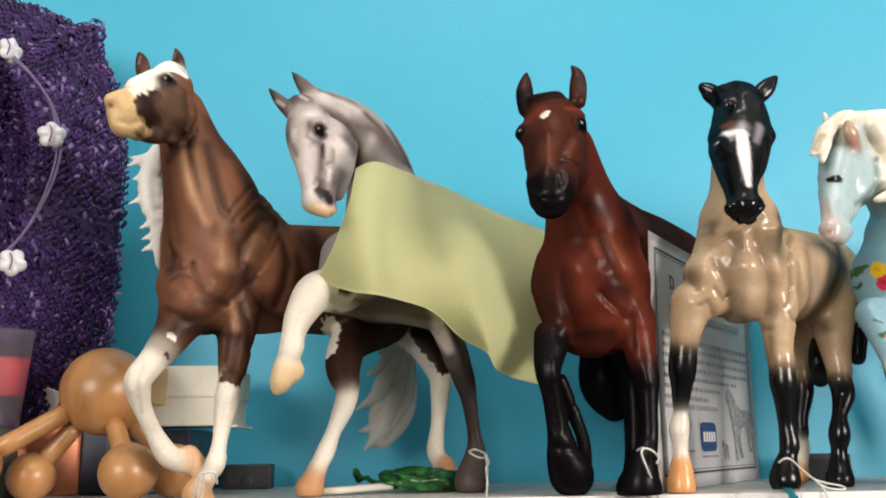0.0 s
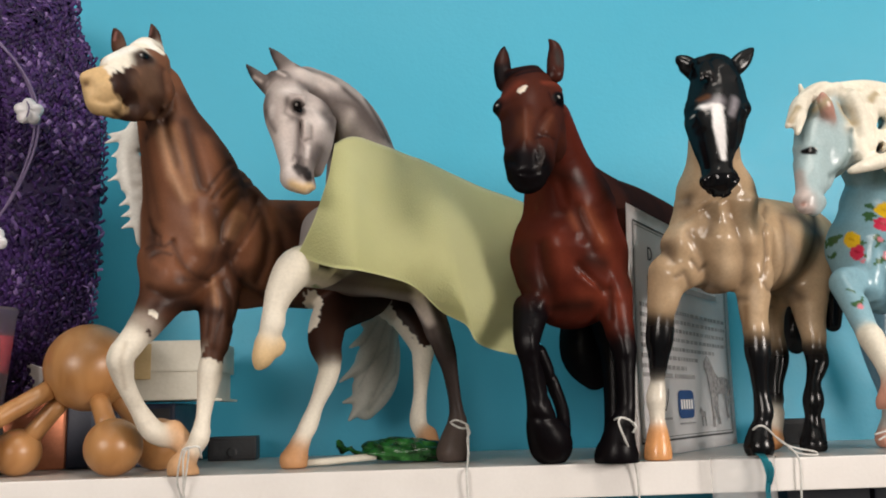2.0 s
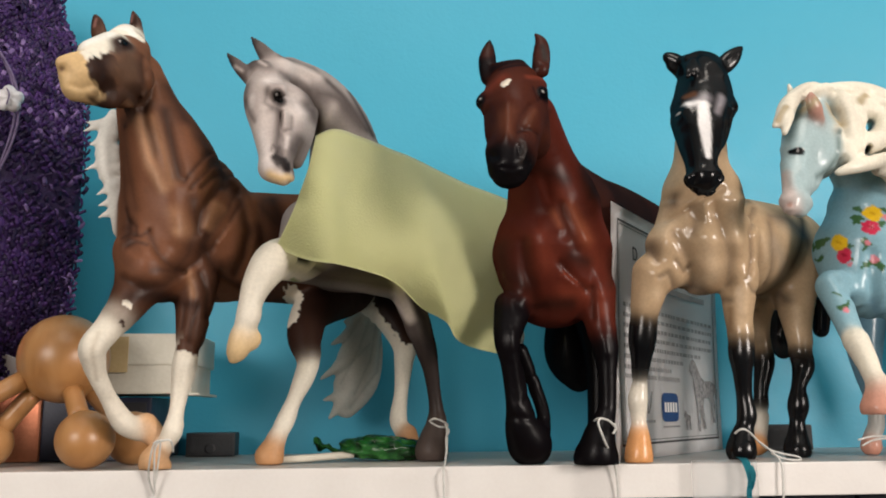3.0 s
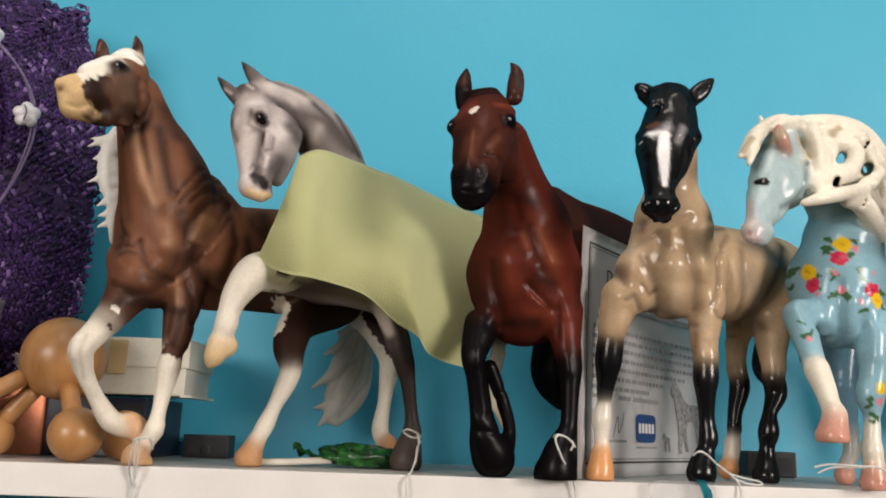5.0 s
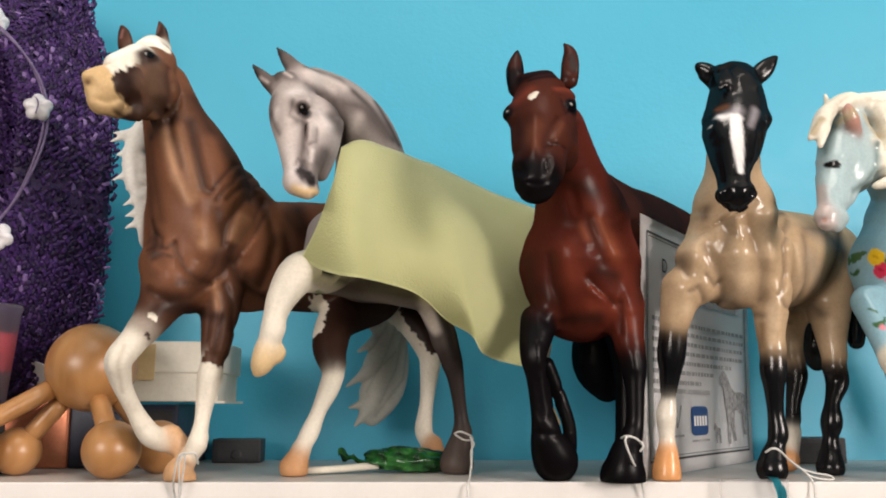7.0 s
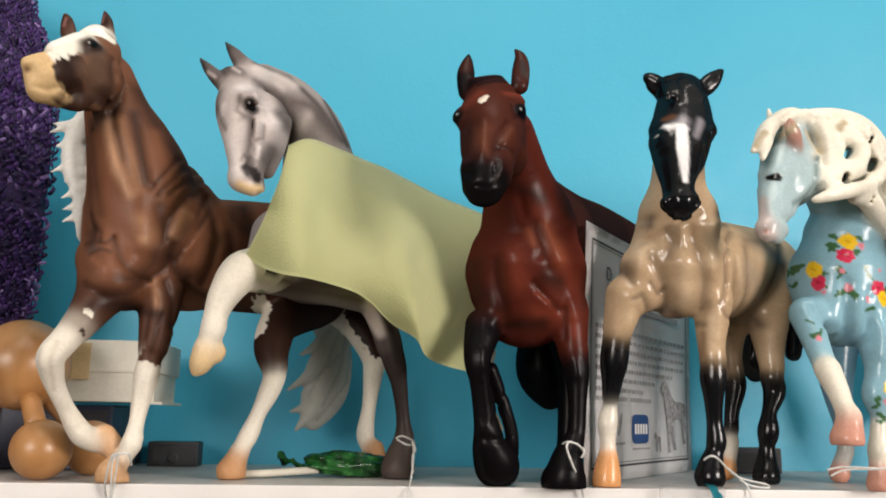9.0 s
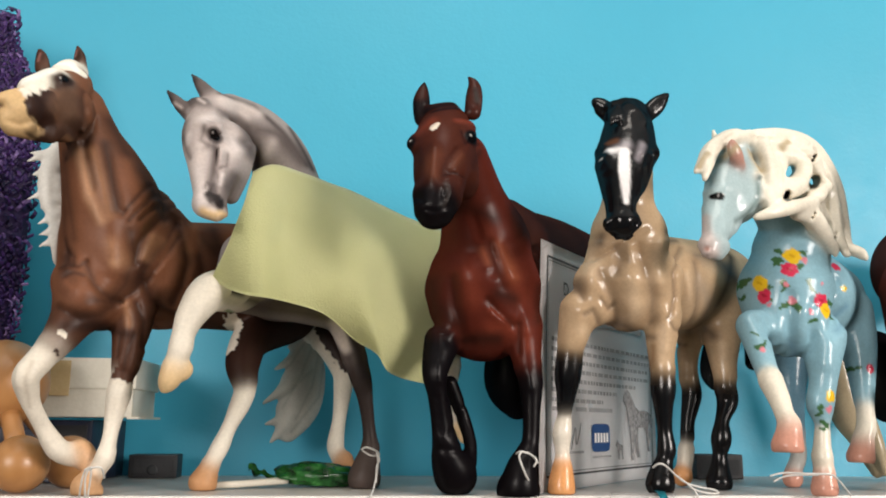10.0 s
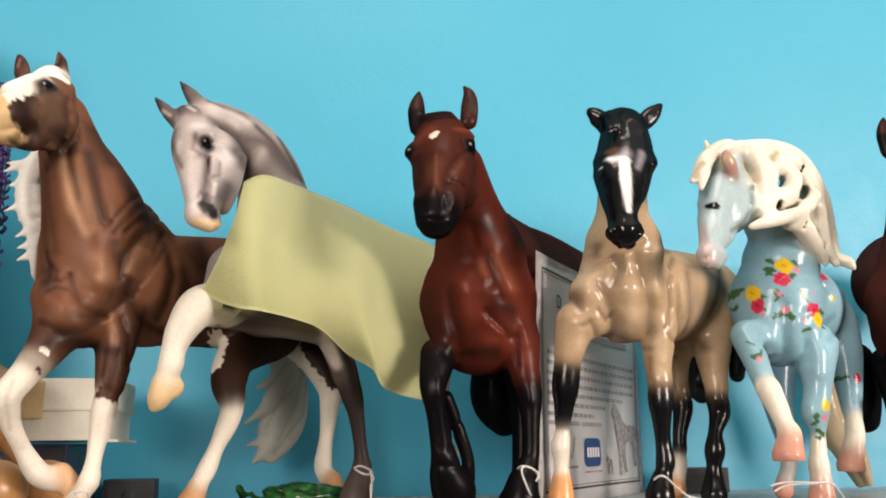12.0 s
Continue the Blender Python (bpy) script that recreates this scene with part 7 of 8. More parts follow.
h.chain(PINK, [(0.3624, 0.6100, 0.1329, 0.0054), (0.3623, 0.6090, 0.1296, 0.0044)], 0.004)
h.chain(SKYP, [(0.3704, 0.6120, 0.1326, 0.0048), (0.3683, 0.6110, 0.1292, 0.0038)], 0.004)
h.chain(ROSEP, [(0.3878, 0.6210, 0.1829, 0.0030), (0.3836, 0.6170, 0.1881, 0.0043), (0.3809, 0.6150, 0.1952, 0.0013)], 0.003, flat=(0.0, 1.0, 0.0, 1.5))
h.chain(SKY, [(0.4039, 0.6520, 0.0951, 0.0094), (0.4033, 0.6440, 0.0813, 0.0072), (0.4043, 0.6380, 0.0681, 0.0061)], 0.004)
h.chain(IVORY, [(0.4152, 0.6360, 0.1914, 0.0071), (0.4163, 0.6340, 0.1770, 0.0070), (0.4082, 0.6280, 0.1632, 0.0048)], 0.004)
h.chain(IVORY, [(0.4383, 0.6450, 0.1987, 0.0081), (0.4460, 0.6480, 0.1856, 0.0074)], 0.003)
h.dig([(0.4068, 0.6000, 0.1713, 0.0022), (0.4358, 0.6600, 0.1901, 0.0022)], 0.0015)
h.dig([(0.4081, 0.6000, 0.1739, 0.0022), (0.4374, 0.6600, 0.1931, 0.0022)], 0.0015)
h.dig([(0.4205, 0.6000, 0.1661, 0.0029), (0.4514, 0.6600, 0.1842, 0.0029)], 0.0015)
h.dig([(0.4218, 0.6000, 0.1686, 0.0029), (0.4530, 0.6600, 0.1871, 0.0029)], 0.0015)
h.dig([(0.4037, 0.6000, 0.1584, 0.0017), (0.4323, 0.6600, 0.1755, 0.0017)], 0.0015)
h.dig([(0.4050, 0.6000, 0.1609, 0.0017), (0.4339, 0.6600, 0.1784, 0.0017)], 0.0015)
h.dig([(0.4208, 0.6000, 0.1792, 0.0012), (0.4518, 0.6600, 0.1992, 0.0012)], 0.0015)
h.dig([(0.4222, 0.6000, 0.1818, 0.0012), (0.4534, 0.6600, 0.2021, 0.0012)], 0.0015)
h.dig([(0.4179, 0.6000, 0.1474, 0.0010), (0.4485, 0.6600, 0.1630, 0.0009)], 0.0015)
h.dig([(0.4193, 0.6000, 0.1499, 0.0010), (0.4501, 0.6600, 0.1659, 0.0009)], 0.0015)
h.dig([(0.4302, 0.6000, 0.1364, 0.0008), (0.4625, 0.6600, 0.1505, 0.0008)], 0.0015)
h.dig([(0.4316, 0.6000, 0.1389, 0.0008), (0.4640, 0.6600, 0.1533, 0.0008)], 0.0015)
h.crease([(0.3966, 0.6245, 0.2001, 0.0013), (0.4272, 0.6400, 0.2056, 0.0013), (0.4464, 0.6451, 0.1975, 0.0013), (0.4578, 0.6464, 0.1743, 0.0013)], 0.0009)
h.crease([(0.4095, 0.6245, 0.1934, 0.0013), (0.4356, 0.6372, 0.1968, 0.0013), (0.4459, 0.6379, 0.1799, 0.0013)], 0.0009)
h.crease([(0.4107, 0.6217, 0.1768, 0.0013), (0.4094, 0.6215, 0.1636, 0.0013)], 0.0009)
h.crease([(0.4358, 0.6275, 0.1665, 0.0013), (0.4546, 0.6489, 0.1559, 0.0013)], 0.0009)
h.crease([(0.3848, 0.6198, 0.1991, 0.0013), (0.3703, 0.6144, 0.1913, 0.0012)], 0.0009)
h.crease([(0.4616, 0.6478, 0.1408, 0.0013), (0.4745, 0.6528, 0.1390, 0.0013)], 0.0009)
h.paint(BEIGE, [(0.3974, 0.6232, 0.1923, 0.0032), (0.3991, 0.6206, 0.1807, 0.0025)], 0.004)
h.paint(BEIGE, [(0.3655, 0.6122, 0.1851, 0.0019), (0.3600, 0.6106, 0.1773, 0.0018)], 0.002)
h.paint(BEIGE, [(0.4183, 0.6328, 0.1965, 0.0026), (0.4274, 0.6406, 0.2037, 0.0020)], 0.003)
h.decal(LEAF, [(0.4212, 0.6475, 0.1333, 0.0016), (0.4179, 0.6479, 0.1305, 0.0008)], 0.0003, 0.0006)
h.decal(LEAF, [(0.4317, 0.6458, 0.1381, 0.0016), (0.4354, 0.6450, 0.1374, 0.0008)], 0.0003, 0.0006)
h.decal(LEAF, [(0.4242, 0.6492, 0.1371, 0.0016), (0.4210, 0.6523, 0.1402, 0.0008)], 0.0003, 0.0006)
h.decal(LEAF, [(0.4046, 0.6553, 0.1130, 0.0016), (0.4018, 0.6584, 0.1100, 0.0008)], 0.0003, 0.0006)
h.decal(LEAF, [(0.4113, 0.6506, 0.1191, 0.0016), (0.4140, 0.6478, 0.1175, 0.0008)], 0.0003, 0.0006)
h.decal(LEAF, [(0.4125, 0.6500, 0.1142, 0.0016), (0.4143, 0.6486, 0.1101, 0.0008)], 0.0003, 0.0006)
h.decal(LEAF, [(0.4199, 0.6439, 0.1201, 0.0016), (0.4210, 0.6437, 0.1155, 0.0008)], 0.0003, 0.0006)
h.decal(LEAF, [(0.4212, 0.6434, 0.1174, 0.0016), (0.4196, 0.6444, 0.1149, 0.0008)], 0.0003, 0.0006)
h.decal(LEAF, [(0.4337, 0.6400, 0.1200, 0.0016), (0.4356, 0.6403, 0.1156, 0.0008)], 0.0003, 0.0006)
h.decal(LEAF, [(0.4356, 0.6404, 0.1153, 0.0016), (0.4383, 0.6408, 0.1136, 0.0008)], 0.0003, 0.0006)
h.decal(LEAF, [(0.4365, 0.6415, 0.0978, 0.0016), (0.4319, 0.6415, 0.0970, 0.0008)], 0.0003, 0.0006)
h.decal(LEAF, [(0.4474, 0.6448, 0.1083, 0.0016), (0.4529, 0.6489, 0.1085, 0.0008)], 0.0003, 0.0006)
h.decal(LEAF, [(0.4479, 0.6452, 0.1013, 0.0016), (0.4523, 0.6474, 0.1004, 0.0008)], 0.0003, 0.0006)
h.decal(LEAF, [(0.4223, 0.6432, 0.1071, 0.0016), (0.4180, 0.6455, 0.1053, 0.0008)], 0.0003, 0.0006)
h.decal(LEAF, [(0.4259, 0.6418, 0.1064, 0.0016), (0.4275, 0.6412, 0.1038, 0.0008)], 0.0003, 0.0006)
h.decal(LEAF, [(0.4893, 0.6988, 0.0739, 0.0018), (0.4931, 0.6949, 0.0752, 0.0009)], 0.0003, 0.0006)
h.decal(LEAF, [(0.4363, 0.6425, 0.0483, 0.0016), (0.4351, 0.6442, 0.0452, 0.0008)], 0.0003, 0.0006)
h.decal(LEAF, [(0.4377, 0.6434, 0.0409, 0.0016), (0.4410, 0.6437, 0.0398, 0.0008)], 0.0003, 0.0006)
h.decal(LEAF, [(0.4389, 0.6437, 0.0373, 0.0016), (0.4410, 0.6437, 0.0398, 0.0008)], 0.0003, 0.0006)
h.decal(LEAF, [(0.4190, 0.6499, 0.1343, 0.0016), (0.4199, 0.6464, 0.1304, 0.0008)], 0.0003, 0.0006)
h.decal(LEAF, [(0.4314, 0.6425, 0.1302, 0.0016), (0.4290, 0.6419, 0.1280, 0.0008)], 0.0003, 0.0006)
h.decal(LEAF, [(0.4054, 0.6670, 0.1232, 0.0017), (0.4053, 0.6718, 0.1205, 0.0008)], 0.0003, 0.0006)
h.decal(YEL, [(0.4277, 0.6468, 0.1358, 0.0049)], 0.0004, 0.00035)
h.decal(RED, [(0.4241, 0.6428, 0.1273, 0.0045)], 0.0004, 0.00035)
h.decal(PNK, [(0.4336, 0.6439, 0.1328, 0.0019)], 0.0004, 0.00035)
h.paint(YEL, [(0.4097, 0.6524, 0.1203, 0.0049)], 0.0004, 0.00035)
h.paint(RED, [(0.4118, 0.6510, 0.1126, 0.0042)], 0.0004, 0.00035)
h.paint(PNK, [(0.4056, 0.6552, 0.1146, 0.0020)], 0.0004, 0.00035)
h.decal(RED, [(0.4413, 0.6419, 0.1093, 0.0045)], 0.0004, 0.00035)
h.decal(YEL, [(0.4442, 0.6430, 0.1038, 0.0042)], 0.0004, 0.00035)
h.decal(PNK, [(0.4343, 0.6406, 0.1024, 0.0019)], 0.0004, 0.00035)
h.decal(PNK, [(0.4249, 0.6421, 0.1096, 0.0019)], 0.0004, 0.00035)
h.decal(PNK, [(0.4423, 0.6414, 0.1190, 0.0013)], 0.0004, 0.00035)
h.decal(PNK, [(0.4213, 0.6433, 0.1184, 0.0013)], 0.0004, 0.00035)
h.decal(YEL, [(0.4423, 0.6408, 0.0549, 0.0034)], 0.0004, 0.00035)
h.decal(PNK, [(0.4410, 0.6416, 0.0478, 0.0019)], 0.0004, 0.00035)
h.paint(RED, [(0.4711, 0.6759, 0.1362, 0.0035)], 0.0004, 0.00035)
h.paint(YEL, [(0.4734, 0.6719, 0.1217, 0.0021)], 0.0004, 0.00035)
h.decal(RED, [(0.4985, 0.6937, 0.0746, 0.0028)], 0.0004, 0.00035)
h.decal(PNK, [(0.4136, 0.6495, 0.1076, 0.0013)], 0.0004, 0.00035)
h.decal(REDD, [(0.4235, 0.6435, 0.1280, 0.0006), (0.4249, 0.6424, 0.1269, 0.0006)], 0.0008)
h.paint(REDD, [(0.4112, 0.6517, 0.1134, 0.0007), (0.4125, 0.6503, 0.1122, 0.0006)], 0.0008)
h.decal(REDD, [(0.4402, 0.6416, 0.1099, 0.0006), (0.4425, 0.6423, 0.1091, 0.0006)], 0.0008)
h.decal(YELD, [(0.4271, 0.6476, 0.1365, 0.0007), (0.4284, 0.6461, 0.1353, 0.0007)], 0.0008)
h.paint(YELD, [(0.4092, 0.6535, 0.1212, 0.0007), (0.4104, 0.6516, 0.1199, 0.0007)], 0.0008)
h.decal(YELD, [(0.4430, 0.6425, 0.1043, 0.0006), (0.4455, 0.6436, 0.1036, 0.0006)], 0.0008)
h.crease([(0.4225, 0.6430, 0.1135, 0.0029), (0.4213, 0.6438, 0.1007, 0.0029), (0.4231, 0.6483, 0.0884, 0.0029)], 0.0013)
h.crease([(0.4078, 0.6431, 0.1001, 0.0022), (0.4084, 0.6394, 0.0901, 0.0022), (0.4205, 0.6483, 0.0867, 0.0022)], 0.0011)
h.crease([(0.4361, 0.6457, 0.0886, 0.0022), (0.4325, 0.6413, 0.0976, 0.0022), (0.4360, 0.6408, 0.1073, 0.0022)], 0.0011)
h.crease([(0.4690, 0.6712, 0.1266, 0.0027), (0.4536, 0.6493, 0.1059, 0.0026), (0.4456, 0.6419, 0.0918, 0.0025)], 0.0012)
h.decal(PINK, [(0.3634, 0.6120, 0.1497, 0.0016), (0.3604, 0.6120, 0.1371, 0.0022)], 0.006)
h.decal(ROSEP, [(0.3603, 0.6080, 0.1306, 0.0013)], 0.003)
h.crease([(0.3600, 0.6080, 0.1306, 0.0013)], 0.0013)
h.crease([(0.3578, 0.6080, 0.1269, 0.0009), (0.3647, 0.6080, 0.1264, 0.0009)], 0.0008)
# shade under the cheek and jaw, painted on
h.decal(SHADE, [(0.3816, 0.6200, 0.1490, 0.0010), (0.3905, 0.6200, 0.1541, 0.0010), (0.3970, 0.6200, 0.1624, 0.0013), (0.3992, 0.6200, 0.1757, 0.0014)], 0.0042)
h.crease([(0.3703, 0.6120, 0.1467, 0.0016), (0.3718, 0.6120, 0.1373, 0.0016)], 0.0008)
h.crease([(0.3999, 0.6220, 0.1604, 0.0017), (0.3904, 0.6220, 0.1529, 0.0017), (0.3818, 0.6220, 0.1469, 0.0016), (0.3790, 0.6220, 0.1381, 0.0016)], 0.0012)
h.crease([(0.3876, 0.6220, 0.1676, 0.0060), (0.3890, 0.6220, 0.1601, 0.0060)], -0.0012)
h.crease([(0.3653, 0.6120, 0.1577, 0.0019), (0.3639, 0.6120, 0.1403, 0.0019)], -0.0008)
h.crease([(0.3750, 0.6120, 0.1564, 0.0016), (0.3706, 0.6120, 0.1499, 0.0016)], -0.0007)
h.decal(BEIGE, [(0.3728, 0.6150, 0.1830, 0.0020), (0.3863, 0.6150, 0.1918, 0.0020)], 0.0048)
h.crease([(0.3681, 0.6120, 0.1670, 0.0016), (0.3777, 0.6120, 0.1686, 0.0016)], -0.0007)
h.crease([(0.3723, 0.6120, 0.1624, 0.0023)], -0.0006)
# shade below the forelock, painted on
h.decal(SHADE, [(0.3713, 0.6150, 0.1813, 0.0016), (0.3774, 0.6150, 0.1858, 0.0017)], 0.0048)
h.decal(BEIGE, [(0.3988, 0.6250, 0.1906, 0.0027), (0.4024, 0.6250, 0.1806, 0.0021)], 0.0048)
h.crease([(0.3979, 0.6250, 0.1957, 0.0021), (0.4028, 0.6250, 0.1857, 0.0021), (0.4026, 0.6250, 0.1722, 0.0020)], 0.002)
h.decal(BLACK, [(0.3700, 0.6120, 0.1623, 0.0019), (0.3729, 0.6120, 0.1624, 0.0026)], 0.0009)
h.decal(GLINT, [(0.3750, 0.6120, 0.1637, 0.0005)], 0.0006)
h.crease([(0.4245, 0.6429, 0.1121, 0.0024), (0.4237, 0.6463, 0.0929, 0.0024), (0.4274, 0.6568, 0.0810, 0.0025)], 0.0014)
h.crease([(0.4121, 0.6502, 0.1065, 0.0056), (0.4154, 0.6458, 0.0928, 0.0055)], -0.0013)
h.crease([(0.4294, 0.6411, 0.1021, 0.0049), (0.4280, 0.6457, 0.0896, 0.0049)], -0.0012)
h.crease([(0.4018, 0.6419, 0.0987, 0.0020), (0.4056, 0.6380, 0.0886, 0.0020), (0.4218, 0.6527, 0.0838, 0.0021)], 0.0014)
h.crease([(0.4365, 0.6424, 0.0958, 0.0021), (0.4357, 0.6469, 0.0800, 0.0021)], 0.0012)
h.crease([(0.4569, 0.6515, 0.1072, 0.0022), (0.4442, 0.6429, 0.0927, 0.0021)], 0.0013)
h.crease([(0.4678, 0.6579, 0.1289, 0.0026), (0.4744, 0.6740, 0.1107, 0.0027), (0.4466, 0.6417, 0.0893, 0.0025)], 0.0012)
h.crease([(0.4434, 0.6428, 0.0926, 0.0035), (0.4410, 0.6413, 0.0731, 0.0035)], -0.0012)
# darker blue painted as shade into the belly and flank creases
h.decal(SKYD, [(0.4250, 0.6496, 0.0868, 0.0011), (0.4324, 0.6662, 0.0786, 0.0014)], 0.006)
h.decal(SKYD, [(0.4754, 0.6745, 0.1108, 0.0015), (0.4502, 0.6424, 0.0926, 0.0014)], 0.0066)
h.crease([(0.4327, 0.6483, 0.0609, 0.0028), (0.4330, 0.6483, 0.0482, 0.0028)], -0.0009)
h.crease([(0.4355, 0.6448, 0.0418, 0.0018), (0.4313, 0.6448, 0.0294, 0.0017)], 0.0006)
h.decal(LEAF, [(0.3983, 0.6420, 0.0906, 0.0010), (0.4009, 0.6420, 0.0890, 0.0007)], 0.0006, 0.0004)
h.decal(LEAF, [(0.3996, 0.6420, 0.0820, 0.0017), (0.4024, 0.6420, 0.0833, 0.0010)], 0.0006, 0.0004)
h.decal(LEAF, [(0.4031, 0.6420, 0.0826, 0.0014), (0.4047, 0.6420, 0.0852, 0.0007)], 0.0006, 0.0004)
h.decal(PNK, [(0.4018, 0.6420, 0.0804, 0.0014)], 0.0006, 0.0003)
h.crease([(0.4003, 0.6400, 0.2078, 0.0011), (0.4146, 0.6400, 0.2074, 0.0011), (0.4308, 0.6400, 0.2067, 0.0011), (0.4444, 0.6400, 0.1973, 0.0011), (0.4532, 0.6400, 0.1783, 0.0011), (0.4543, 0.6400, 0.1558, 0.0011)], 0.001)
h.crease([(0.4106, 0.6400, 0.2030, 0.0011), (0.4267, 0.6400, 0.2019, 0.0011), (0.4378, 0.6400, 0.1935, 0.0011), (0.4476, 0.6400, 0.1763, 0.0011), (0.4500, 0.6400, 0.1591, 0.0011)], 0.001)
h.crease([(0.4139, 0.6400, 0.1632, 0.0011), (0.4285, 0.6400, 0.1671, 0.0011), (0.4433, 0.6400, 0.1710, 0.0011)], 0.001)
h.crease([(0.4384, 0.6400, 0.1588, 0.0011), (0.4499, 0.6400, 0.1489, 0.0011), (0.4597, 0.6400, 0.1406, 0.0011)], 0.001)
h.crease([(0.3966, 0.6400, 0.2066, 0.0011), (0.3817, 0.6400, 0.1983, 0.0010), (0.3721, 0.6400, 0.1875, 0.0010)], 0.001)
h.crease([(0.4495, 0.6400, 0.1939, 0.0011), (0.4563, 0.6400, 0.1731, 0.0011), (0.4586, 0.6400, 0.1525, 0.0011)], 0.001)
h.crease([(0.4153, 0.6400, 0.1961, 0.0011), (0.4165, 0.6400, 0.1822, 0.0011), (0.4130, 0.6400, 0.1683, 0.0011)], 0.001)
figurine("glossy pale blue horse figurine with painted roses and ivory mane", M_GLOSS)

# another bay further along
other = copy_thing(bay, pose(bay.location.x + 0.283, bay.location.y + 0.004, 0.0))
tagged(other, "dark bay horse figurine beside a pale blue figurine", "figurine", group)

# ---- felt blanket over the grey figurine ----
BLANKET_TOP = [(0.1169, 0.6400, 0.1746), (0.1277, 0.6500, 0.1820), (0.1477, 0.6720, 0.1820), (0.1796, 0.7050, 0.1784), (0.2058, 0.7180, 0.1697), (0.2420, 0.7350, 0.1612)]
BLANKET_MID = [(0.1110, 0.6280, 0.1424), (0.1229, 0.6260, 0.1377), (0.1436, 0.6360, 0.1329), (0.1688, 0.6500, 0.1241), (0.1963, 0.6720, 0.1094), (0.2314, 0.6950, 0.1036)]
BLANKET_HEM = [(0.0974, 0.6400, 0.1138), (0.1182, 0.6280, 0.1027), (0.1405, 0.6320, 0.1006), (0.1608, 0.6450, 0.0963), (0.1806, 0.6640, 0.0820), (0.1930, 0.6760, 0.0663), (0.2247, 0.7000, 0.0597)]
cols, rows = 70, 46
rail = [smooth_path(r, 14) for r in (BLANKET_TOP, BLANKET_MID, BLANKET_HEM)]
bm = bmesh.new()
grid = []
for i in range(cols):
    u = i / (cols - 1)
    a, b, c = (r[min(int(u * (len(r) - 1)), len(r) - 2)] * (1 - (u * (len(r) - 1)) % 1 if u < 1 else 0) + r[min(int(u * (len(r) - 1)) + 1, len(r) - 1)] * ((u * (len(r) - 1)) % 1 if u < 1 else 1) for r in rail)
    line = []
    for j in range(rows):
        v = -0.45 + 1.45 * j / (rows - 1)
        if v < 0:
            p = a + np.array([0.01, 0.052, -0.03]) * (-v / 0.45) + np.array([0, 0, 0.004]) * math.sin(math.pi * -v / 0.45)
        else:
            p = (1 - v) * (1 - 2 * v) * a + 4 * v * (1 - v) * b + v * (2 * v - 1) * c
            fold = 0.0055 * math.sin(9.5 * u + 1.2 - 1.6 * v) * v * (0.5 + u) + 0.0022 * math.sin(23 * u + 3 * v) * v * v + 0.005 * math.exp(-((u - 0.60 - 0.14 * v) / 0.06) ** 2) * v - 0.005 * math.exp(-((u - 0.36 + 0.08 * v) / 0.05) ** 2) * v * (1.2 - v)
            p = p + np.array([0.3, -1.0, 0.1]) * fold
        p = p + 0.0005 * np.array(noise.noise_vector(Vector(p) * 60))
        line.append(bm.verts.new(p))
    grid.append(line)
for p, q in zip(grid, grid[1:]):
    for j in range(rows - 1):
        bm.faces.new((p[j], p[j + 1], q[j + 1], q[j]))
bmesh.ops.solidify(bm, geom=bm.faces[:], thickness=0.0013)
bmesh.ops.recalc_face_normals(bm, faces=bm.faces[:])
tagged(link_mesh("felt_blanket", bm, M_FELT, smooth=True), "yellow-green felt blanket draped over a grey horse figurine", "blanket")

# ---- certificate leaning behind the buckskin ----
cert = thing("certificate", (0.279, 0.660, 0.0006), "white printed paper certificate leaning behind a figurine", "paper")
ex, ez = Vector((0.1240, 0.1655, 0.0)), Vector((0.003, 0.0, 0.1445))
WIDE, TALL = ex.length, ez.length
nrm = ex.cross(ez).normalized()


def on_sheet(u, v, lift=0.0):
    """A point of the sheet, u and v from 0 to 1, with its slight bow."""
    return ex * u + ez * v + nrm * (lift - 0.001 * math.sin(math.pi * v) - 0.002 * math.sin(math.pi * u))


def sheet_bm(u0, u1, v0, v1, lift, nu=4, nv=4):
    bm = bmesh.new()
    g = [[bm.verts.new(on_sheet(u0 + (u1 - u0) * i / nu, v0 + (v1 - v0) * j / nv, lift)) for j in range(nv + 1)] for i in range(nu + 1)]
    for p, q in zip(g, g[1:]):
        for j in range(nv):
            bm.faces.new((p[j], q[j], q[j + 1], p[j + 1]))
    return bm


bm = sheet_bm(0, 1, 0, 1, 0.0, 16, 24)
bmesh.ops.solidify(bm, geom=bm.faces[:], thickness=0.0003)
part("sheet", bm, M_PAPER, cert, "white paper", True)


def border(inset_u, inset_v, width):
    bm = bmesh.new()
    wu, wv = width / WIDE, width / TALL
    for u0, u1, v0, v1 in ((inset_u, 1 - inset_u, inset_v, inset_v + wv), (inset_u, 1 - inset_u, 1 - inset_v - wv, 1 - inset_v), (inset_u, inset_u + wu, inset_v, 1 - inset_v), (1 - inset_u - wu, 1 - inset_u, inset_v, 1 - inset_v)):
        g = [[bm.verts.new(on_sheet(u0 + (u1 - u0) * i / 8, v0 + (v1 - v0) * j / 12, 0.0006)) for j in range(13)] for i in range(9)]
        for p, q in zip(g, g[1:]):
            for j in range(12):
                bm.faces.new((p[j], q[j], q[j + 1], p[j + 1]))
    return bm


part("border", border(0.044, 0.055, 0.0013), M_INK, cert, "black printed border")
part("border", border(0.057, 0.072, 0.0004), M_INK, cert, "thin black printed border")
rng = random.Random(4)
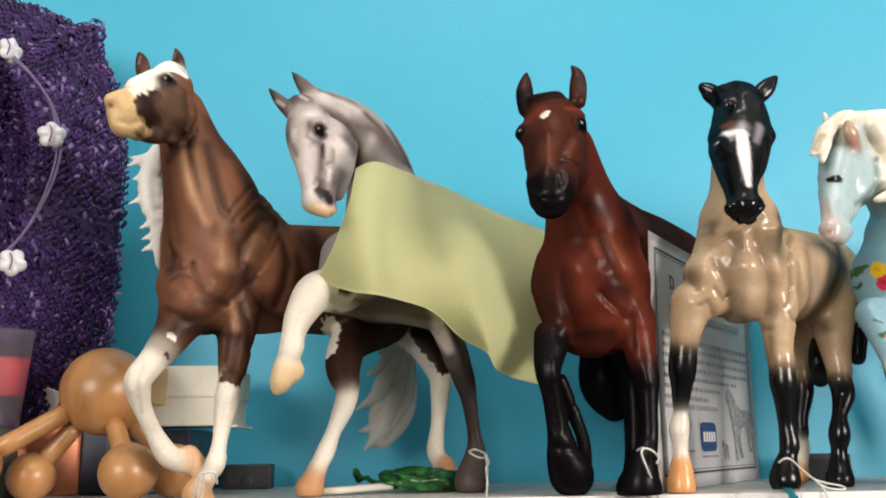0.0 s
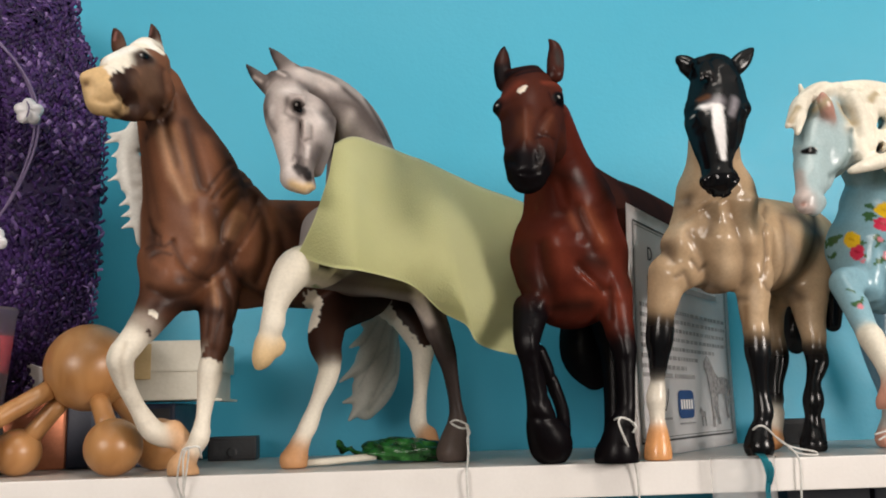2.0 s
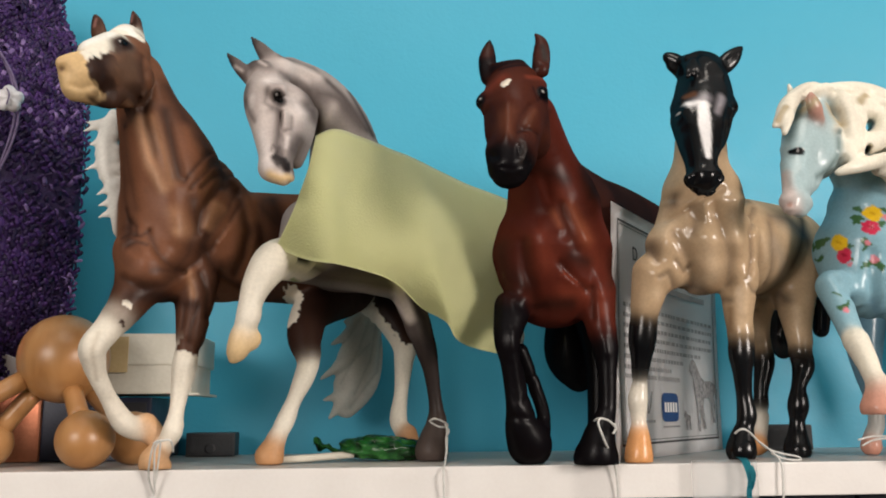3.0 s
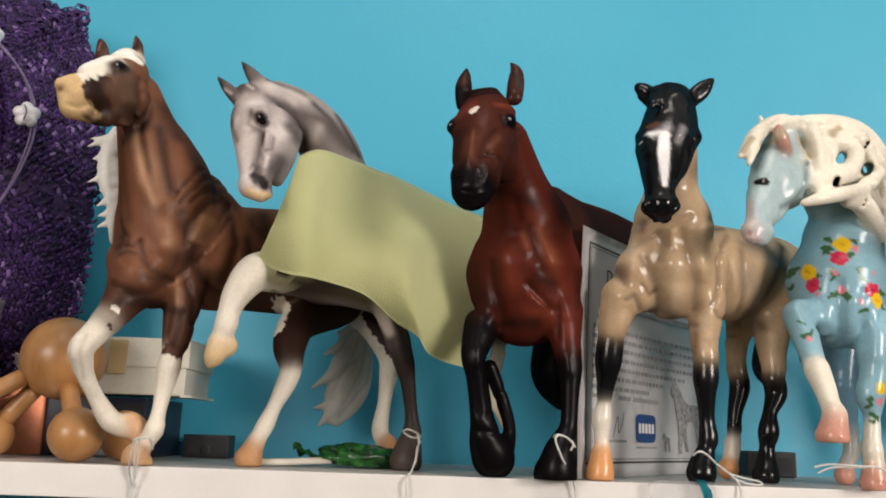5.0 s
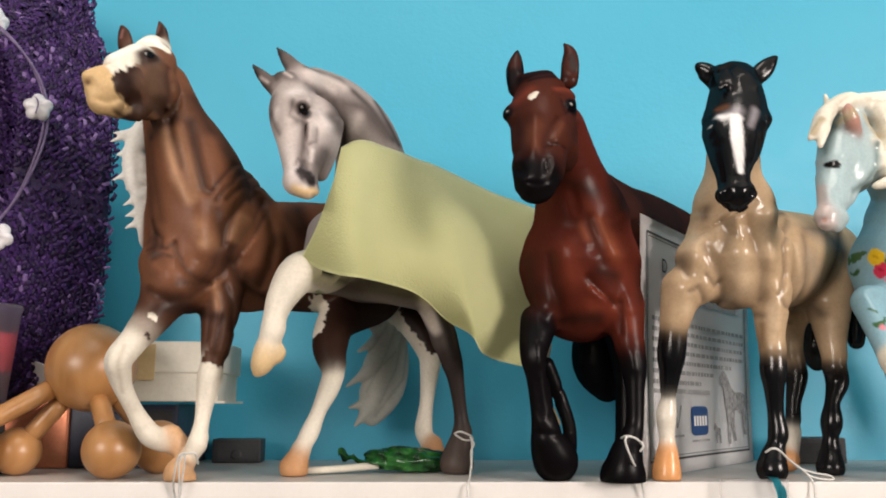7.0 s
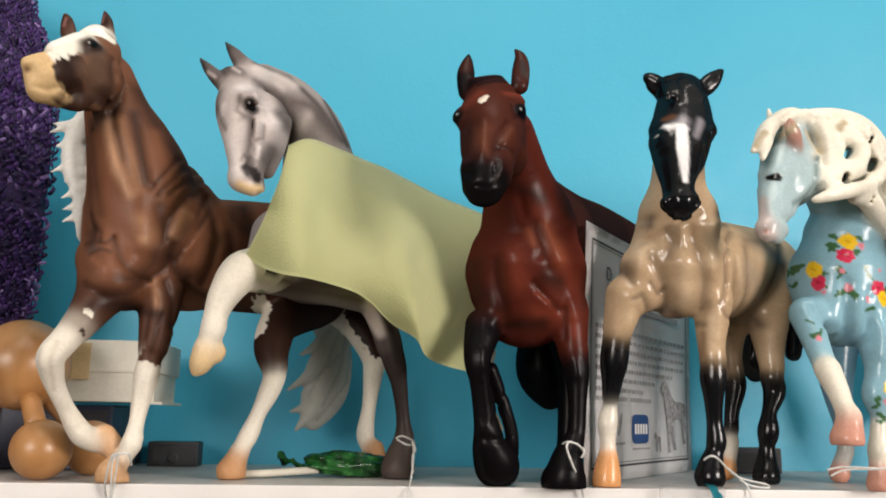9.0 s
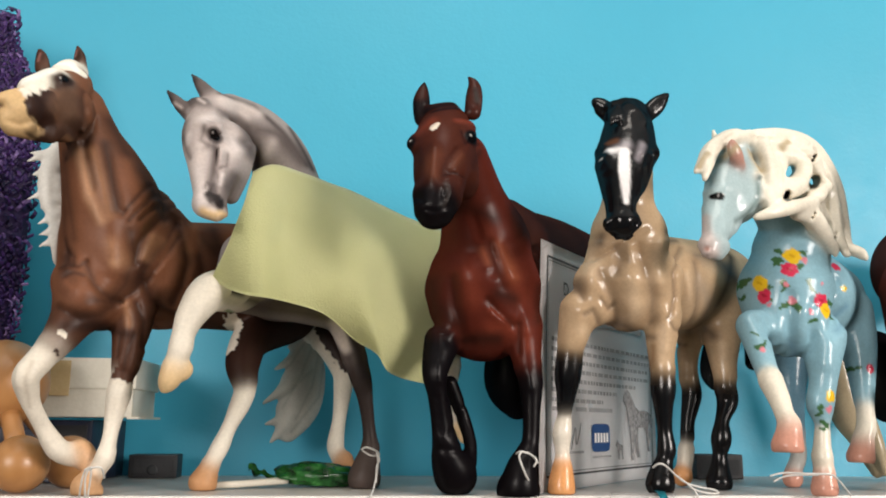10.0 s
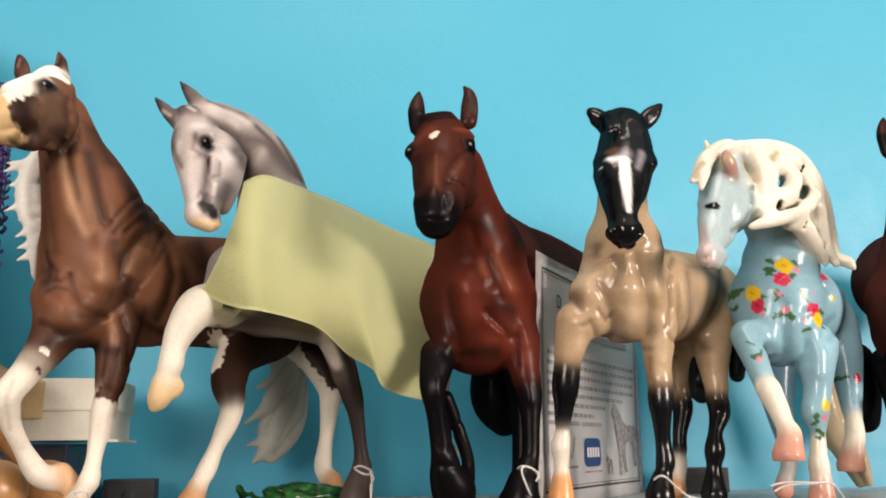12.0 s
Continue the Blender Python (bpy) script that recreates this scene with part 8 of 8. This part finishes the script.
for j, end in enumerate((0.93, 0.93, 0.92, 0.93, 0.80, 0.62, 0.50)):
    v, u = 0.60 - 0.041 * j, 0.085
    bm = bmesh.new()
    while u < end:
        wd = rng.uniform(0.012, 0.045)
        g = [bm.verts.new(on_sheet(min(end, a), b, 0.0006)) for a, b in ((u, v), (u + wd, v), (u + wd, v + 0.017), (u, v + 0.017))]
        bm.faces.new(g)
        u += wd + 0.008
    part("print_line", bm, M_INKGREY, cert)
part("print_line", sheet_bm(0.09, 0.20, 0.318, 0.334, 0.0006), M_INKGREY, cert)
part("print_line", sheet_bm(0.27, 0.36, 0.318, 0.336, 0.0006), M_INKGREY, cert)
part("print_line", sheet_bm(0.38, 0.58, 0.318, 0.336, 0.0006), M_INKGREY, cert)
part("print_line", sheet_bm(0.20, 0.33, 0.142, 0.152, 0.0006), M_INKGREY, cert)
part("print_line", sheet_bm(0.40, 0.56, 0.118, 0.126, 0.0006), M_INKGREY, cert)
part("heading_line", sheet_bm(0.16, 0.86, 0.71, 0.735, 0.0006), M_INKGREY, cert)


def sheet_shape(outline, lift, m, name, label=""):
    bm = bmesh.new()
    spots = [bm.verts.new(on_sheet(u, v, lift)) for u, v in outline]
    for tri in tessellate_polygon([[Vector((u, v, 0.0)) for u, v in outline]]):
        bm.faces.new([spots[k] for k in tri])
    return part(name, bm, m, cert, label)


def round_box(u, v, hu, hv):
    return [(u + hu * math.copysign(abs(math.cos(t)) ** 0.35, math.cos(t)), v + hv * math.copysign(abs(math.sin(t)) ** 0.35, math.sin(t))) for t in np.linspace(0, 2 * math.pi, 28, endpoint=False)]


sheet_shape(round_box(0.475, 0.205, 0.078, 0.062), 0.0006, M_LOGO, "logo", "dark blue rounded emblem")
for k in range(5):
    part("emblem_bar", sheet_bm(0.416 + 0.025 * k, 0.433 + 0.025 * k, 0.184, 0.226, 0.0010, 1, 1), M_PAPER, cert)
sheet_shape([(0.714, 0.434), (0.745, 0.415), (0.770, 0.384), (0.795, 0.351), (0.827, 0.333), (0.888, 0.335), (0.936, 0.323), (0.963, 0.293), (0.954, 0.237), (0.940, 0.245), (0.934, 0.281), (0.919, 0.253), (0.932, 0.209), (0.917, 0.171), (0.929, 0.132), (0.902, 0.133), (0.896, 0.176), (0.891, 0.225), (0.865, 0.252), (0.818, 0.249), (0.810, 0.204), (0.815, 0.151), (0.827, 0.105), (0.801, 0.106), (0.790, 0.156), (0.778, 0.204), (0.771, 0.164), (0.769, 0.094), (0.744, 0.095), (0.746, 0.178), (0.735, 0.243), (0.717, 0.303), (0.712, 0.347), (0.694, 0.360), (0.676, 0.375), (0.683, 0.406)], 0.0007, M_DRAW, "drawing", "grey printed drawing")
sheet_shape([(0.619, 0.194), (0.636, 0.174), (0.666, 0.168), (0.670, 0.102), (0.659, 0.103), (0.653, 0.143), (0.636, 0.144), (0.635, 0.103), (0.623, 0.104), (0.618, 0.154), (0.601, 0.169)], 0.0007, M_DRAW, "drawing", "small grey printed drawing")
bm = tube_bm(smooth_path([on_sheet(u, v, 0.0006) for u, v in ((0.23, 0.16), (0.265, 0.25), (0.27, 0.18), (0.295, 0.22), (0.31, 0.27))], 6), 0.00018, 4)
part("signature", bm, M_INK, cert, "black pen scribble")
fc = bpy.data.curves.new("title", "FONT")
fc.body, fc.size, fc.extrude = "D", 0.0118, 0.0001
fc.materials.append(M_INK)
title = new("title", fc)
title.parent = cert
ux, uz = ex.normalized(), ez.normalized()
title.matrix_local = Matrix.Translation(on_sheet(0.165, 0.80, 0.0008)) @ Matrix((ux, uz, nrm)).transposed().to_4x4()
tagged(title, "black printed letter")

# ---- woven straw hat against the wall ----
HX, HZ, HA, HB = -0.148, 0.166, 0.106, 0.163
hat = thing("straw_hat", (HX, 0.80, 0.0), "purple woven straw hat with a cord band, leaning on the wall", "hat")


def hat_point(rho, th):
    c, s = math.cos(th), math.sin(th)
    f = lambda q: math.copysign(abs(q) ** 0.7, q)
    bend = 1.0 + rho * (0.10 * math.exp(-((th - 0.93) / 0.09) ** 2) + 0.06 * math.exp(-((th - 1.9) / 0.5) ** 2))
    if rho < 0.56:
        t = rho / 0.56
        y = 0.775 - 0.055 * t * t * t
    else:
        t = (rho - 0.56) / 0.44
        y = 0.720 + 0.045 * t ** 1.3
    return Vector((HX + HA * rho * f(c) * bend, y + 0.004 * math.sin(3 * th), HZ + 0.03 * (1 - rho) + HB * rho * f(s) * bend)) - hat.location


bm = bmesh.new()
rings = [[bm.verts.new(hat_point(r, 2 * math.pi * k / 72)) for k in range(72)] for r in np.linspace(0.03, 0.985, 26)]
for a, b in zip(rings, rings[1:]):
    for k in range(72):
        bm.faces.new((a[k], a[(k + 1) % 72], b[(k + 1) % 72], b[k]))
bm.faces.new(rings[0][::-1])
bmesh.ops.recalc_face_normals(bm, faces=bm.faces[:])
bmesh.ops.solidify(bm, geom=bm.faces[:], thickness=0.002)
part("body", bm, M_HATBASE, hat, "dark purple underlayer", True)
rng = random.Random(11)
verts, faces = [], []
for i in range(60):
    rho = 0.06 + 0.94 * i / 59
    count = max(6, int(rho * 2 * math.pi * 0.135 / 0.0033))
    for k in range(count):
        th = 2 * math.pi * (k + 0.5 * (i % 2) + rng.uniform(-0.2, 0.2)) / count
        p, q, r = hat_point(rho, th), hat_point(rho, th + 0.01), hat_point(min(rho + 0.01, 1.0) if rho < 0.985 else rho - 0.01, th)
        e1, e2 = (q - p).normalized(), (r - p).normalized()
        if rho >= 0.985:
            e2 = -e2
        nn = e1.cross(e2).normalized()
        if nn.y > 0:
            nn = -nn
        tilt = (0.62 if i % 2 else -0.62) + rng.uniform(-0.45, 0.45)
        d = (e1 * math.cos(tilt) + e2 * math.sin(tilt))
        s = nn.cross(d).normalized()
        half, wide, up = rng.uniform(0.0024, 0.0040), rng.uniform(0.0008, 0.0015), rng.uniform(0.0003, 0.0027)
        if rng.random() < 0.04:
            up, half = up + 0.003, half * 1.3
        base = len(verts)
        for a, lift in ((-1.0, -0.0008), (-0.4, 0.8), (0.4, 1.0), (1.0, -0.0008)):
            hgt = lift * up if lift > 0 else lift
            for b in (-1, 0, 1):
                verts.append(p + d * half * a + s * wide * b + nn * (hgt + (0.0005 if b == 0 else 0.0)))
        for a in range(3):
            for b in range(2):
                o1 = base + 3 * a + b
                faces.append((o1, o1 + 1, o1 + 4, o1 + 3))
me = bpy.data.meshes.new("straw_weave")
me.from_pydata(verts, [], faces)
me.materials.append(M_STRAW)
weave = tagged(new("straw_weave", me), "plaited glossy purple straw", kind="stuff")
weave.parent = hat
for shift in (0.0, 0.0035):
    ring = [Vector((-0.148 + (0.080 + shift * 0.6) * math.cos(t), 0.709 + 0.003 * math.sin(5 * t + 60 * shift), 0.203 + (0.082 - shift) * math.sin(t))) - hat.location for t in np.linspace(-math.pi, math.pi, 90)]
    part("cord", tube_bm(ring, 0.0008, 6), M_CORD, hat, "thin lilac cord", True)


def flower(x, z, turn, tilt):
    bm = bmesh.new()
    rings = []
    for rr, y in ((0.0, -0.0042), (0.35, -0.0040), (0.75, -0.0034), (1.0, -0.0016), (0.96, 0.0006), (0.6, 0.0012)):
        if rr == 0.0:
            rings.append([bm.verts.new((0, y, 0))])
            continue
        ring = []
        for k in range(50):
            t = 2 * math.pi * k / 50
            rad = 0.0078 * rr * (1 + 0.24 * rr * abs(math.sin(2.5 * t)) - 0.14 * rr)
            ring.append(bm.verts.new((rad * math.cos(t), y + 0.0006 * math.sin(5 * t) * rr, rad * math.sin(t))))
        rings.append(ring)
    for k in range(50):
        bm.faces.new((rings[0][0], rings[1][(k + 1) % 50], rings[1][k]))
    for a, b in zip(rings[1:], rings[2:]):
        for k in range(50):
            bm.faces.new((a[k], a[(k + 1) % 50], b[(k + 1) % 50], b[k]))
    bm.faces.new(rings[-1])
    bmesh.ops.recalc_face_normals(bm, faces=bm.faces[:])
    bmesh.ops.transform(bm, matrix=Matrix.Translation(Vector((x, 0.707, z)) - hat.location) @ Matrix.Rotation(tilt, 4, "Z") @ Matrix.Rotation(turn, 4, "Y"), verts=bm.verts[:])
    return bm


for x, z, turn, tilt in ((-0.071, 0.2155, 0.3, 0.35), (-0.0875, 0.136, 0.9, 0.2), (-0.101, 0.271, 0.5, 1.1)):
    fl = part("flower", flower(x, z, turn, tilt), M_SHELLWHITE, hat, "white five-petalled flower bead", True)
    part("wire", tube_bm(smooth_path([Vector((x + a, 0.7015, z + b)) - hat.location for a, b in ((0.0005, 0.005), (0.0022, 0.001), (0.001, -0.005))], 6), 0.0005, 6), M_CORD, fl, "cord across the flower", True)

# ---- wooden roller with ball feet ----
roller = thing("wooden_massager", (-0.02, 0.70, 0.0), "turned beech wood massager, a large ball on ball-tipped legs", "massager")
BIG = Vector((-0.0272, 0.704, 0.0600))


def ball_bm(c, r):
    bm = bmesh.new()
    bmesh.ops.create_uvsphere(bm, u_segments=48, v_segments=28, radius=r, matrix=Matrix.Translation(Vector(c) - roller.location))
    return bm


part("large_ball", ball_bm(BIG, 0.0250), M_WOOD, roller, "", True)
for tip, r in (((-0.0039, 0.6750, 0.0154), 0.0154), ((0.0105, 0.7150, 0.0151), 0.0151), ((-0.0636, 0.7000, 0.0132), 0.0132), ((-0.0860, 0.672, 0.0200), 0.0165)):
    tip = Vector(tip)
    d = (tip - BIG).normalized()
    a, b = BIG + d * 0.022, tip - d * (r - 0.003)
    leg = part("leg", tube_bm([x - roller.location for x in (a, a.lerp(b, 0.3), a.lerp(b, 0.7), b)], 0.0056, 20, (1.0, 0.95, 0.95, 1.02)), M_WOOD, roller, "", True)
    part("ball_foot", ball_bm(tip, r), M_WOOD, leg, "", True)

# ---- boxes behind the massager ----
pack = thing("lidded_box", (0.0, 0.78, 0.040), "cream cardboard box with a deeper lid on a dark box", "box")
part("base", box_bm(-0.038, 0.0365, -0.035, 0.030, 0.001, 0.020, 0.0012), M_CREAMBOX, pack)
part("lid", box_bm(-0.040, 0.0385, -0.037, 0.032, 0.0185, 0.038, 0.0015), M_CREAMBOX, pack)
part("flap", box_bm(0.034, 0.0415, -0.036, 0.028, 0.0, 0.0014), M_CREAMBOX, pack)
part("smudge", box_bm(-0.014, -0.002, -0.0378, -0.0370, 0.014, 0.036, 0.0002), mottled("tan_tape", (0.50, 0.36, 0.17), (0.60, 0.46, 0.26), 0.5, 60), pack, "tan tape across the lid")
dark = thing("dark_box", (-0.010, 0.79, 0.0), "navy blue glossy cardboard box lying on the shelf", "box")
part("body", box_bm(-0.045, 0.021, -0.036, 0.050, 0.0005, 0.0392, 0.0014), M_NAVY, dark)
part("printed_panel", box_bm(-0.030, -0.004, -0.0368, -0.0361, 0.006, 0.033, 0.0002), mottled("slate_print", (0.03, 0.045, 0.075), (0.05, 0.07, 0.11), 0.4, 60), dark, "slate blue printed panel")
for k in range(3):
    part("print_line", box_bm(-0.0285, -0.022, -0.0374, -0.0369, 0.012 + 0.003 * k, 0.0129 + 0.003 * k), M_INKGREY, dark)
part("side_window", box_bm(-0.002, 0.018, -0.0368, -0.0361, 0.012, 0.036, 0.0002), M_BLACKPLASTIC, dark, "black printed panel")
tin = thing("copper_box", (-0.088, 0.77, 0.0), "copper-coloured foil box standing on the shelf", "box")
part("body", box_bm(-0.045, 0.033, -0.018, 0.040, 0.0005, 0.049, 0.0016), M_COPPER, tin)
part("lid_edge", box_bm(-0.0455, 0.0335, -0.0185, 0.0405, 0.0455, 0.0505, 0.001), mottled("dark_red_card", (0.16, 0.035, 0.02), (0.26, 0.06, 0.04), 0.5, 60), tin, "dark red rim")
rng = random.Random(3)
bm = bmesh.new()
g = [[bm.verts.new((-0.105 + 0.062 * i / 18, 0.756 + 0.05 * j / 10, 0.0525 + 0.009 * abs(noise.noise((i * 0.35, j * 0.4, 3.0))) + 0.004 * math.sin(i * 0.7))) for j in range(11)] for i in range(19)]
for p, q in zip(g, g[1:]):
    for j in range(10):
        bm.faces.new((p[j], q[j], q[j + 1], p[j + 1]))
bmesh.ops.solidify(bm, geom=bm.faces[:], thickness=0.0006)
tagged(link_mesh("tissue_paper", bm, M_TISSUE), "crumpled pale pink tissue lying on a copper box", "tissue")
slip = bmesh.new()
bmesh.ops.create_cube(slip, size=1.0, matrix=Matrix.Translation((-0.0785, 0.745, 0.0590)) @ Euler((0.5, 0.35, 0.1)).to_matrix().to_4x4() @ Matrix.Diagonal((0.022, 0.0008, 0.016, 1)))
tagged(link_mesh("paper_slip", slip, M_PAPER), "folded white paper slip on a copper box", "paper")
cup = thing("plastic_cup", (-0.093, 0.715, 0.0), "frosted plastic tumbler with a red printed band", "cup")
part("wall", turned_bm([(0.0125, 0.039), (0.0135, 0.042), (0.0178, 0.092), (0.0188, 0.0945), (0.0184, 0.0965), (0.0172, 0.0945), (0.0128, 0.0435)]), M_CUP, cup, "frosted clear plastic", True)
part("band", turned_bm([(0.01445, 0.058), (0.0146, 0.0582), (0.0166, 0.080), (0.0164, 0.0802)]), M_REDLABEL, cup, "red printed band", True)
part("foot", turned_bm([(0.016, 0.0005), (0.017, 0.003), (0.0135, 0.030), (0.0135, 0.0395)]), M_INK, cup, "dark base", True)


def small_block(x0, x1, y0, y1, z1):
    ob = thing("small_black_block", ((x0 + x1) / 2, (y0 + y1) / 2, 0.0), "small black plastic block on the shelf against the wall", "block", "black blocks along the wall")
    hx, hy = (x1 - x0) / 2, (y1 - y0) / 2
    part("body", box_bm(-hx, hx, -hy, hy, 0.0003, z1, 0.0012), M_BLACKPLASTIC, ob)
    part("recess", box_bm(-hx * 0.8, hx * 0.8, -hy - 0.0004, -hy + 0.001, z1 * 0.2, z1 * 0.8, 0.0002), mottled("dull_black", (0.012, 0.013, 0.015), (0.03, 0.031, 0.034), 0.65, 60), ob)
    m = Matrix.Translation((0, -hy - 0.0004, z1 * 0.35)) @ Matrix.Rotation(math.pi / 2, 4, "X")
    part("knob", turned_bm([(z1 * 0.22, 0.0), (z1 * 0.22, 0.0005), (z1 * 0.16, 0.0009)], m, 20), M_BLACKPLASTIC, ob)


small_block(0.0221, 0.0551, 0.807, 0.827, 0.0163)
small_block(0.424, 0.459, 0.800, 0.822, 0.018)

# ---- wrapped lollipop ----
lolly = thing("lollipop", (0.13, 0.715, 0.0), "green cellophane-wrapped lollipop lying on the shelf", "lollipop")
part("stick", tube_bm([Vector(p) - lolly.location for p in ((0.0855, 0.696, 0.0023), (0.11, 0.705, 0.003), (0.137, 0.716, 0.0045))], 0.0021, 12), M_STICK, lolly, "white paper stick", True)
bm = bmesh.new()
bmesh.ops.create_uvsphere(bm, u_segments=44, v_segments=24, radius=1.0)
for q in bm.verts:
    c = q.co.copy()
    k = 1 + 0.28 * noise.noise(c * 2.6) + 0.16 * noise.noise(c * 7)
    q.co = Vector((c.x * 0.027 * k, c.y * 0.013 * k, max(-0.0058, c.z * 0.0075 * k) + 0.0068 - 0.0015 * c.x))
bmesh.ops.transform(bm, matrix=Matrix.Translation((0.027, 0.008, 0)) @ Matrix.Rotation(0.25, 4, "Z"), verts=bm.verts[:])
part("wrapper", bm, M_GREENWRAP, lolly, "crumpled green cellophane", True)
bm = bmesh.new()
g = [[bm.verts.new((-0.002 - 0.014 * i / 8, 0.004 + 0.012 * (j / 8 - 0.5) * (0.4 + i / 8), 0.006 + 0.010 * i / 8 * (0.6 + 0.6 * noise.noise((i * 0.5, j * 0.7, 1.0))) + 0.002 * math.sin(j * 2.2))) for j in range(9)] for i in range(9)]
for p, q in zip(g, g[1:]):
    for j in range(8):
        bm.faces.new((p[j], q[j], q[j + 1], p[j + 1]))
bmesh.ops.solidify(bm, geom=bm.faces[:], thickness=0.0004)
part("twist", bm, M_GREENWRAP, lolly, "twisted wrapper end")

# ---- tag strings on the hooves ----


def string(label, *paths):
    ob = thing("tag_string", paths[0][0], label, "string", "strings tied round hooves")
    for pts in paths:
        part("strand", tube_bm(smooth_path([Vector(p) - ob.location for p in pts], 8), 0.00055, 6), M_STRING, ob, "", True)


string("white cotton tag string round a pinto figurine hoof", [(0.0436, 0.6400, 0.0154), (0.0399, 0.6420, 0.0139), (0.0375, 0.6450, 0.0069), (0.0355, 0.6520, -0.0032), (0.0385, 0.6530, -0.0109), (0.0399, 0.6430, 0.0097), (0.0427, 0.6420, 0.0139), (0.0405, 0.6480, 0.0012), (0.0377, 0.6530, -0.0159), (0.0368, 0.6540, -0.0381)], [(0.0394, 0.6420, 0.0139), (0.0477, 0.6400, 0.0154), (0.0480, 0.6480, 0.0096)])
string("white cotton tag string round a grey figurine hoof", [(0.1809, 0.7000, 0.0233), (0.1839, 0.6940, 0.0246), (0.1897, 0.6960, 0.0223), (0.1911, 0.6970, 0.0201), (0.1861, 0.6930, 0.0201), (0.1814, 0.6980, 0.0226)], [(0.1901, 0.6940, 0.0214), (0.1903, 0.6900, 0.0129), (0.1875, 0.6700, 0.0023), (0.1851, 0.6530, -0.0021), (0.1854, 0.6530, -0.0170), (0.1851, 0.6540, -0.0392)], [(0.1895, 0.6940, 0.0214), (0.1913, 0.6900, 0.0176), (0.1897, 0.6900, 0.0139), (0.1892, 0.6800, 0.0055)])
string("white cotton tag string round a bay figurine hoof", [(0.2627, 0.6400, 0.0230), (0.2641, 0.6340, 0.0242), (0.2697, 0.6360, 0.0227), (0.2746, 0.6400, 0.0181)], [(0.2641, 0.6340, 0.0239), (0.2628, 0.6320, 0.0210), (0.2672, 0.6360, 0.0115), (0.2746, 0.6500, 0.0023), (0.2769, 0.6530, -0.0081), (0.2773, 0.6540, -0.0227), (0.2767, 0.6540, -0.0399)], [(0.2717, 0.6360, 0.0216), (0.2728, 0.6360, 0.0193), (0.2715, 0.6370, 0.0164)])
string("white cotton tag string round a buckskin figurine hoof", [(0.3387, 0.6440, 0.0158), (0.3412, 0.6410, 0.0179), (0.3461, 0.6430, 0.0164), (0.3582, 0.6520, 0.0081), (0.3704, 0.6600, 0.0045), (0.3813, 0.6640, 0.0025), (0.3823, 0.6630, 0.0007), (0.3732, 0.6610, 0.0014), (0.3630, 0.6560, 0.0047)], [(0.3534, 0.6480, 0.0112), (0.3641, 0.6550, 0.0047), (0.3671, 0.6540, -0.0000), (0.3673, 0.6530, -0.0083), (0.3652, 0.6540, -0.0406)])
string("white cotton tag string round a pale blue figurine hoof", [(0.3984, 0.6300, 0.0121), (0.4071, 0.6300, 0.0138), (0.4211, 0.6270, 0.0134), (0.4310, 0.6270, 0.0131), (0.4383, 0.6320, 0.0095), (0.4516, 0.6450, 0.0010)], [(0.4002, 0.6300, 0.0092), (0.4086, 0.6300, 0.0123), (0.4242, 0.6270, 0.0129)])

# plastic sleeve and teal ribbon hanging under a hoof
sleeve = thing("gift_tag", (0.345, 0.652, 0.0), "clear plastic sleeve with a teal ribbon over the shelf edge", "tag")
bm = bmesh.new()
g = [[bm.verts.new((-0.029 + 0.036 * i / 10, -0.0022 - 0.0010 * noise.noise((i * 0.6, j * 0.6, 2.0)) - (0.001 if j > 9 else 0), -0.024 + 0.026 * j / 10)) for j in range(11)] for i in range(11)]
for p, q in zip(g, g[1:]):
    for j in range(10):
        bm.faces.new((p[j], q[j], q[j + 1], p[j + 1]))
bmesh.ops.solidify(bm, geom=bm.faces[:], thickness=0.0003)
part("sleeve", bm, M_BAG, sleeve, "creased clear film", True)


def ribbon(pts, wide, twist):
    bm = bmesh.new()
    c = smooth_path(pts, 8)
    prev = None
    for i, p in enumerate(c):
        a = twist * i / len(c)
        s = Vector((math.cos(a), math.sin(a) * 0.5, 0)) * wide
        pair = (bm.verts.new(Vector(p) - s), bm.verts.new(Vector(p) + s))
        if prev:
            bm.faces.new((prev[0], prev[1], pair[1], pair[0]))
        prev = pair
    bmesh.ops.solidify(bm, geom=bm.faces[:], thickness=0.0003)
    return bm


part("ribbon", ribbon([(-0.003, 0.012, 0.003), (-0.001, 0.002, 0.0032), (0.0, -0.0042, 0.001), (0.002, -0.0048, -0.008), (0.0005, -0.005, -0.016), (0.001, -0.005, -0.028)], 0.0026, 1.0), M_TEAL, sleeve, "curled teal ribbon", True)
part("ribbon", ribbon([(0.002, -0.0045, -0.001), (0.003, -0.0062, -0.006), (0.0015, -0.0066, -0.013)], 0.0016, -1.5), M_TEAL, sleeve, "curled teal ribbon end", True)

# ---- dark bound volumes on the board below ----


def volume(x0, x1, z1, label):
    ob = thing("binder", ((x0 + x1) / 2, 0.79, -0.33), label, "binder", "binders on the lower board")
    hx = (x1 - x0) / 2
    part("cover", box_bm(-hx, hx, -0.02, 0.05, 0.0005, z1, 0.0015), M_NAVY, ob)
    part("spine_label", box_bm(-hx * 0.6, hx * 0.6, -0.0206, -0.0200, z1 * 0.35, z1 * 0.6), M_INKGREY, ob, "grey spine label")


volume(-0.022, 0.024, 0.302, "tall dark navy binder on the lower board")
volume(0.026, 0.068, 0.300, "tall dark navy binder on the lower board")
volume(0.412, 0.470, 0.303, "tall black binder on the lower board")
volume(0.473, 0.540, 0.303, "tall black binder on the lower board")
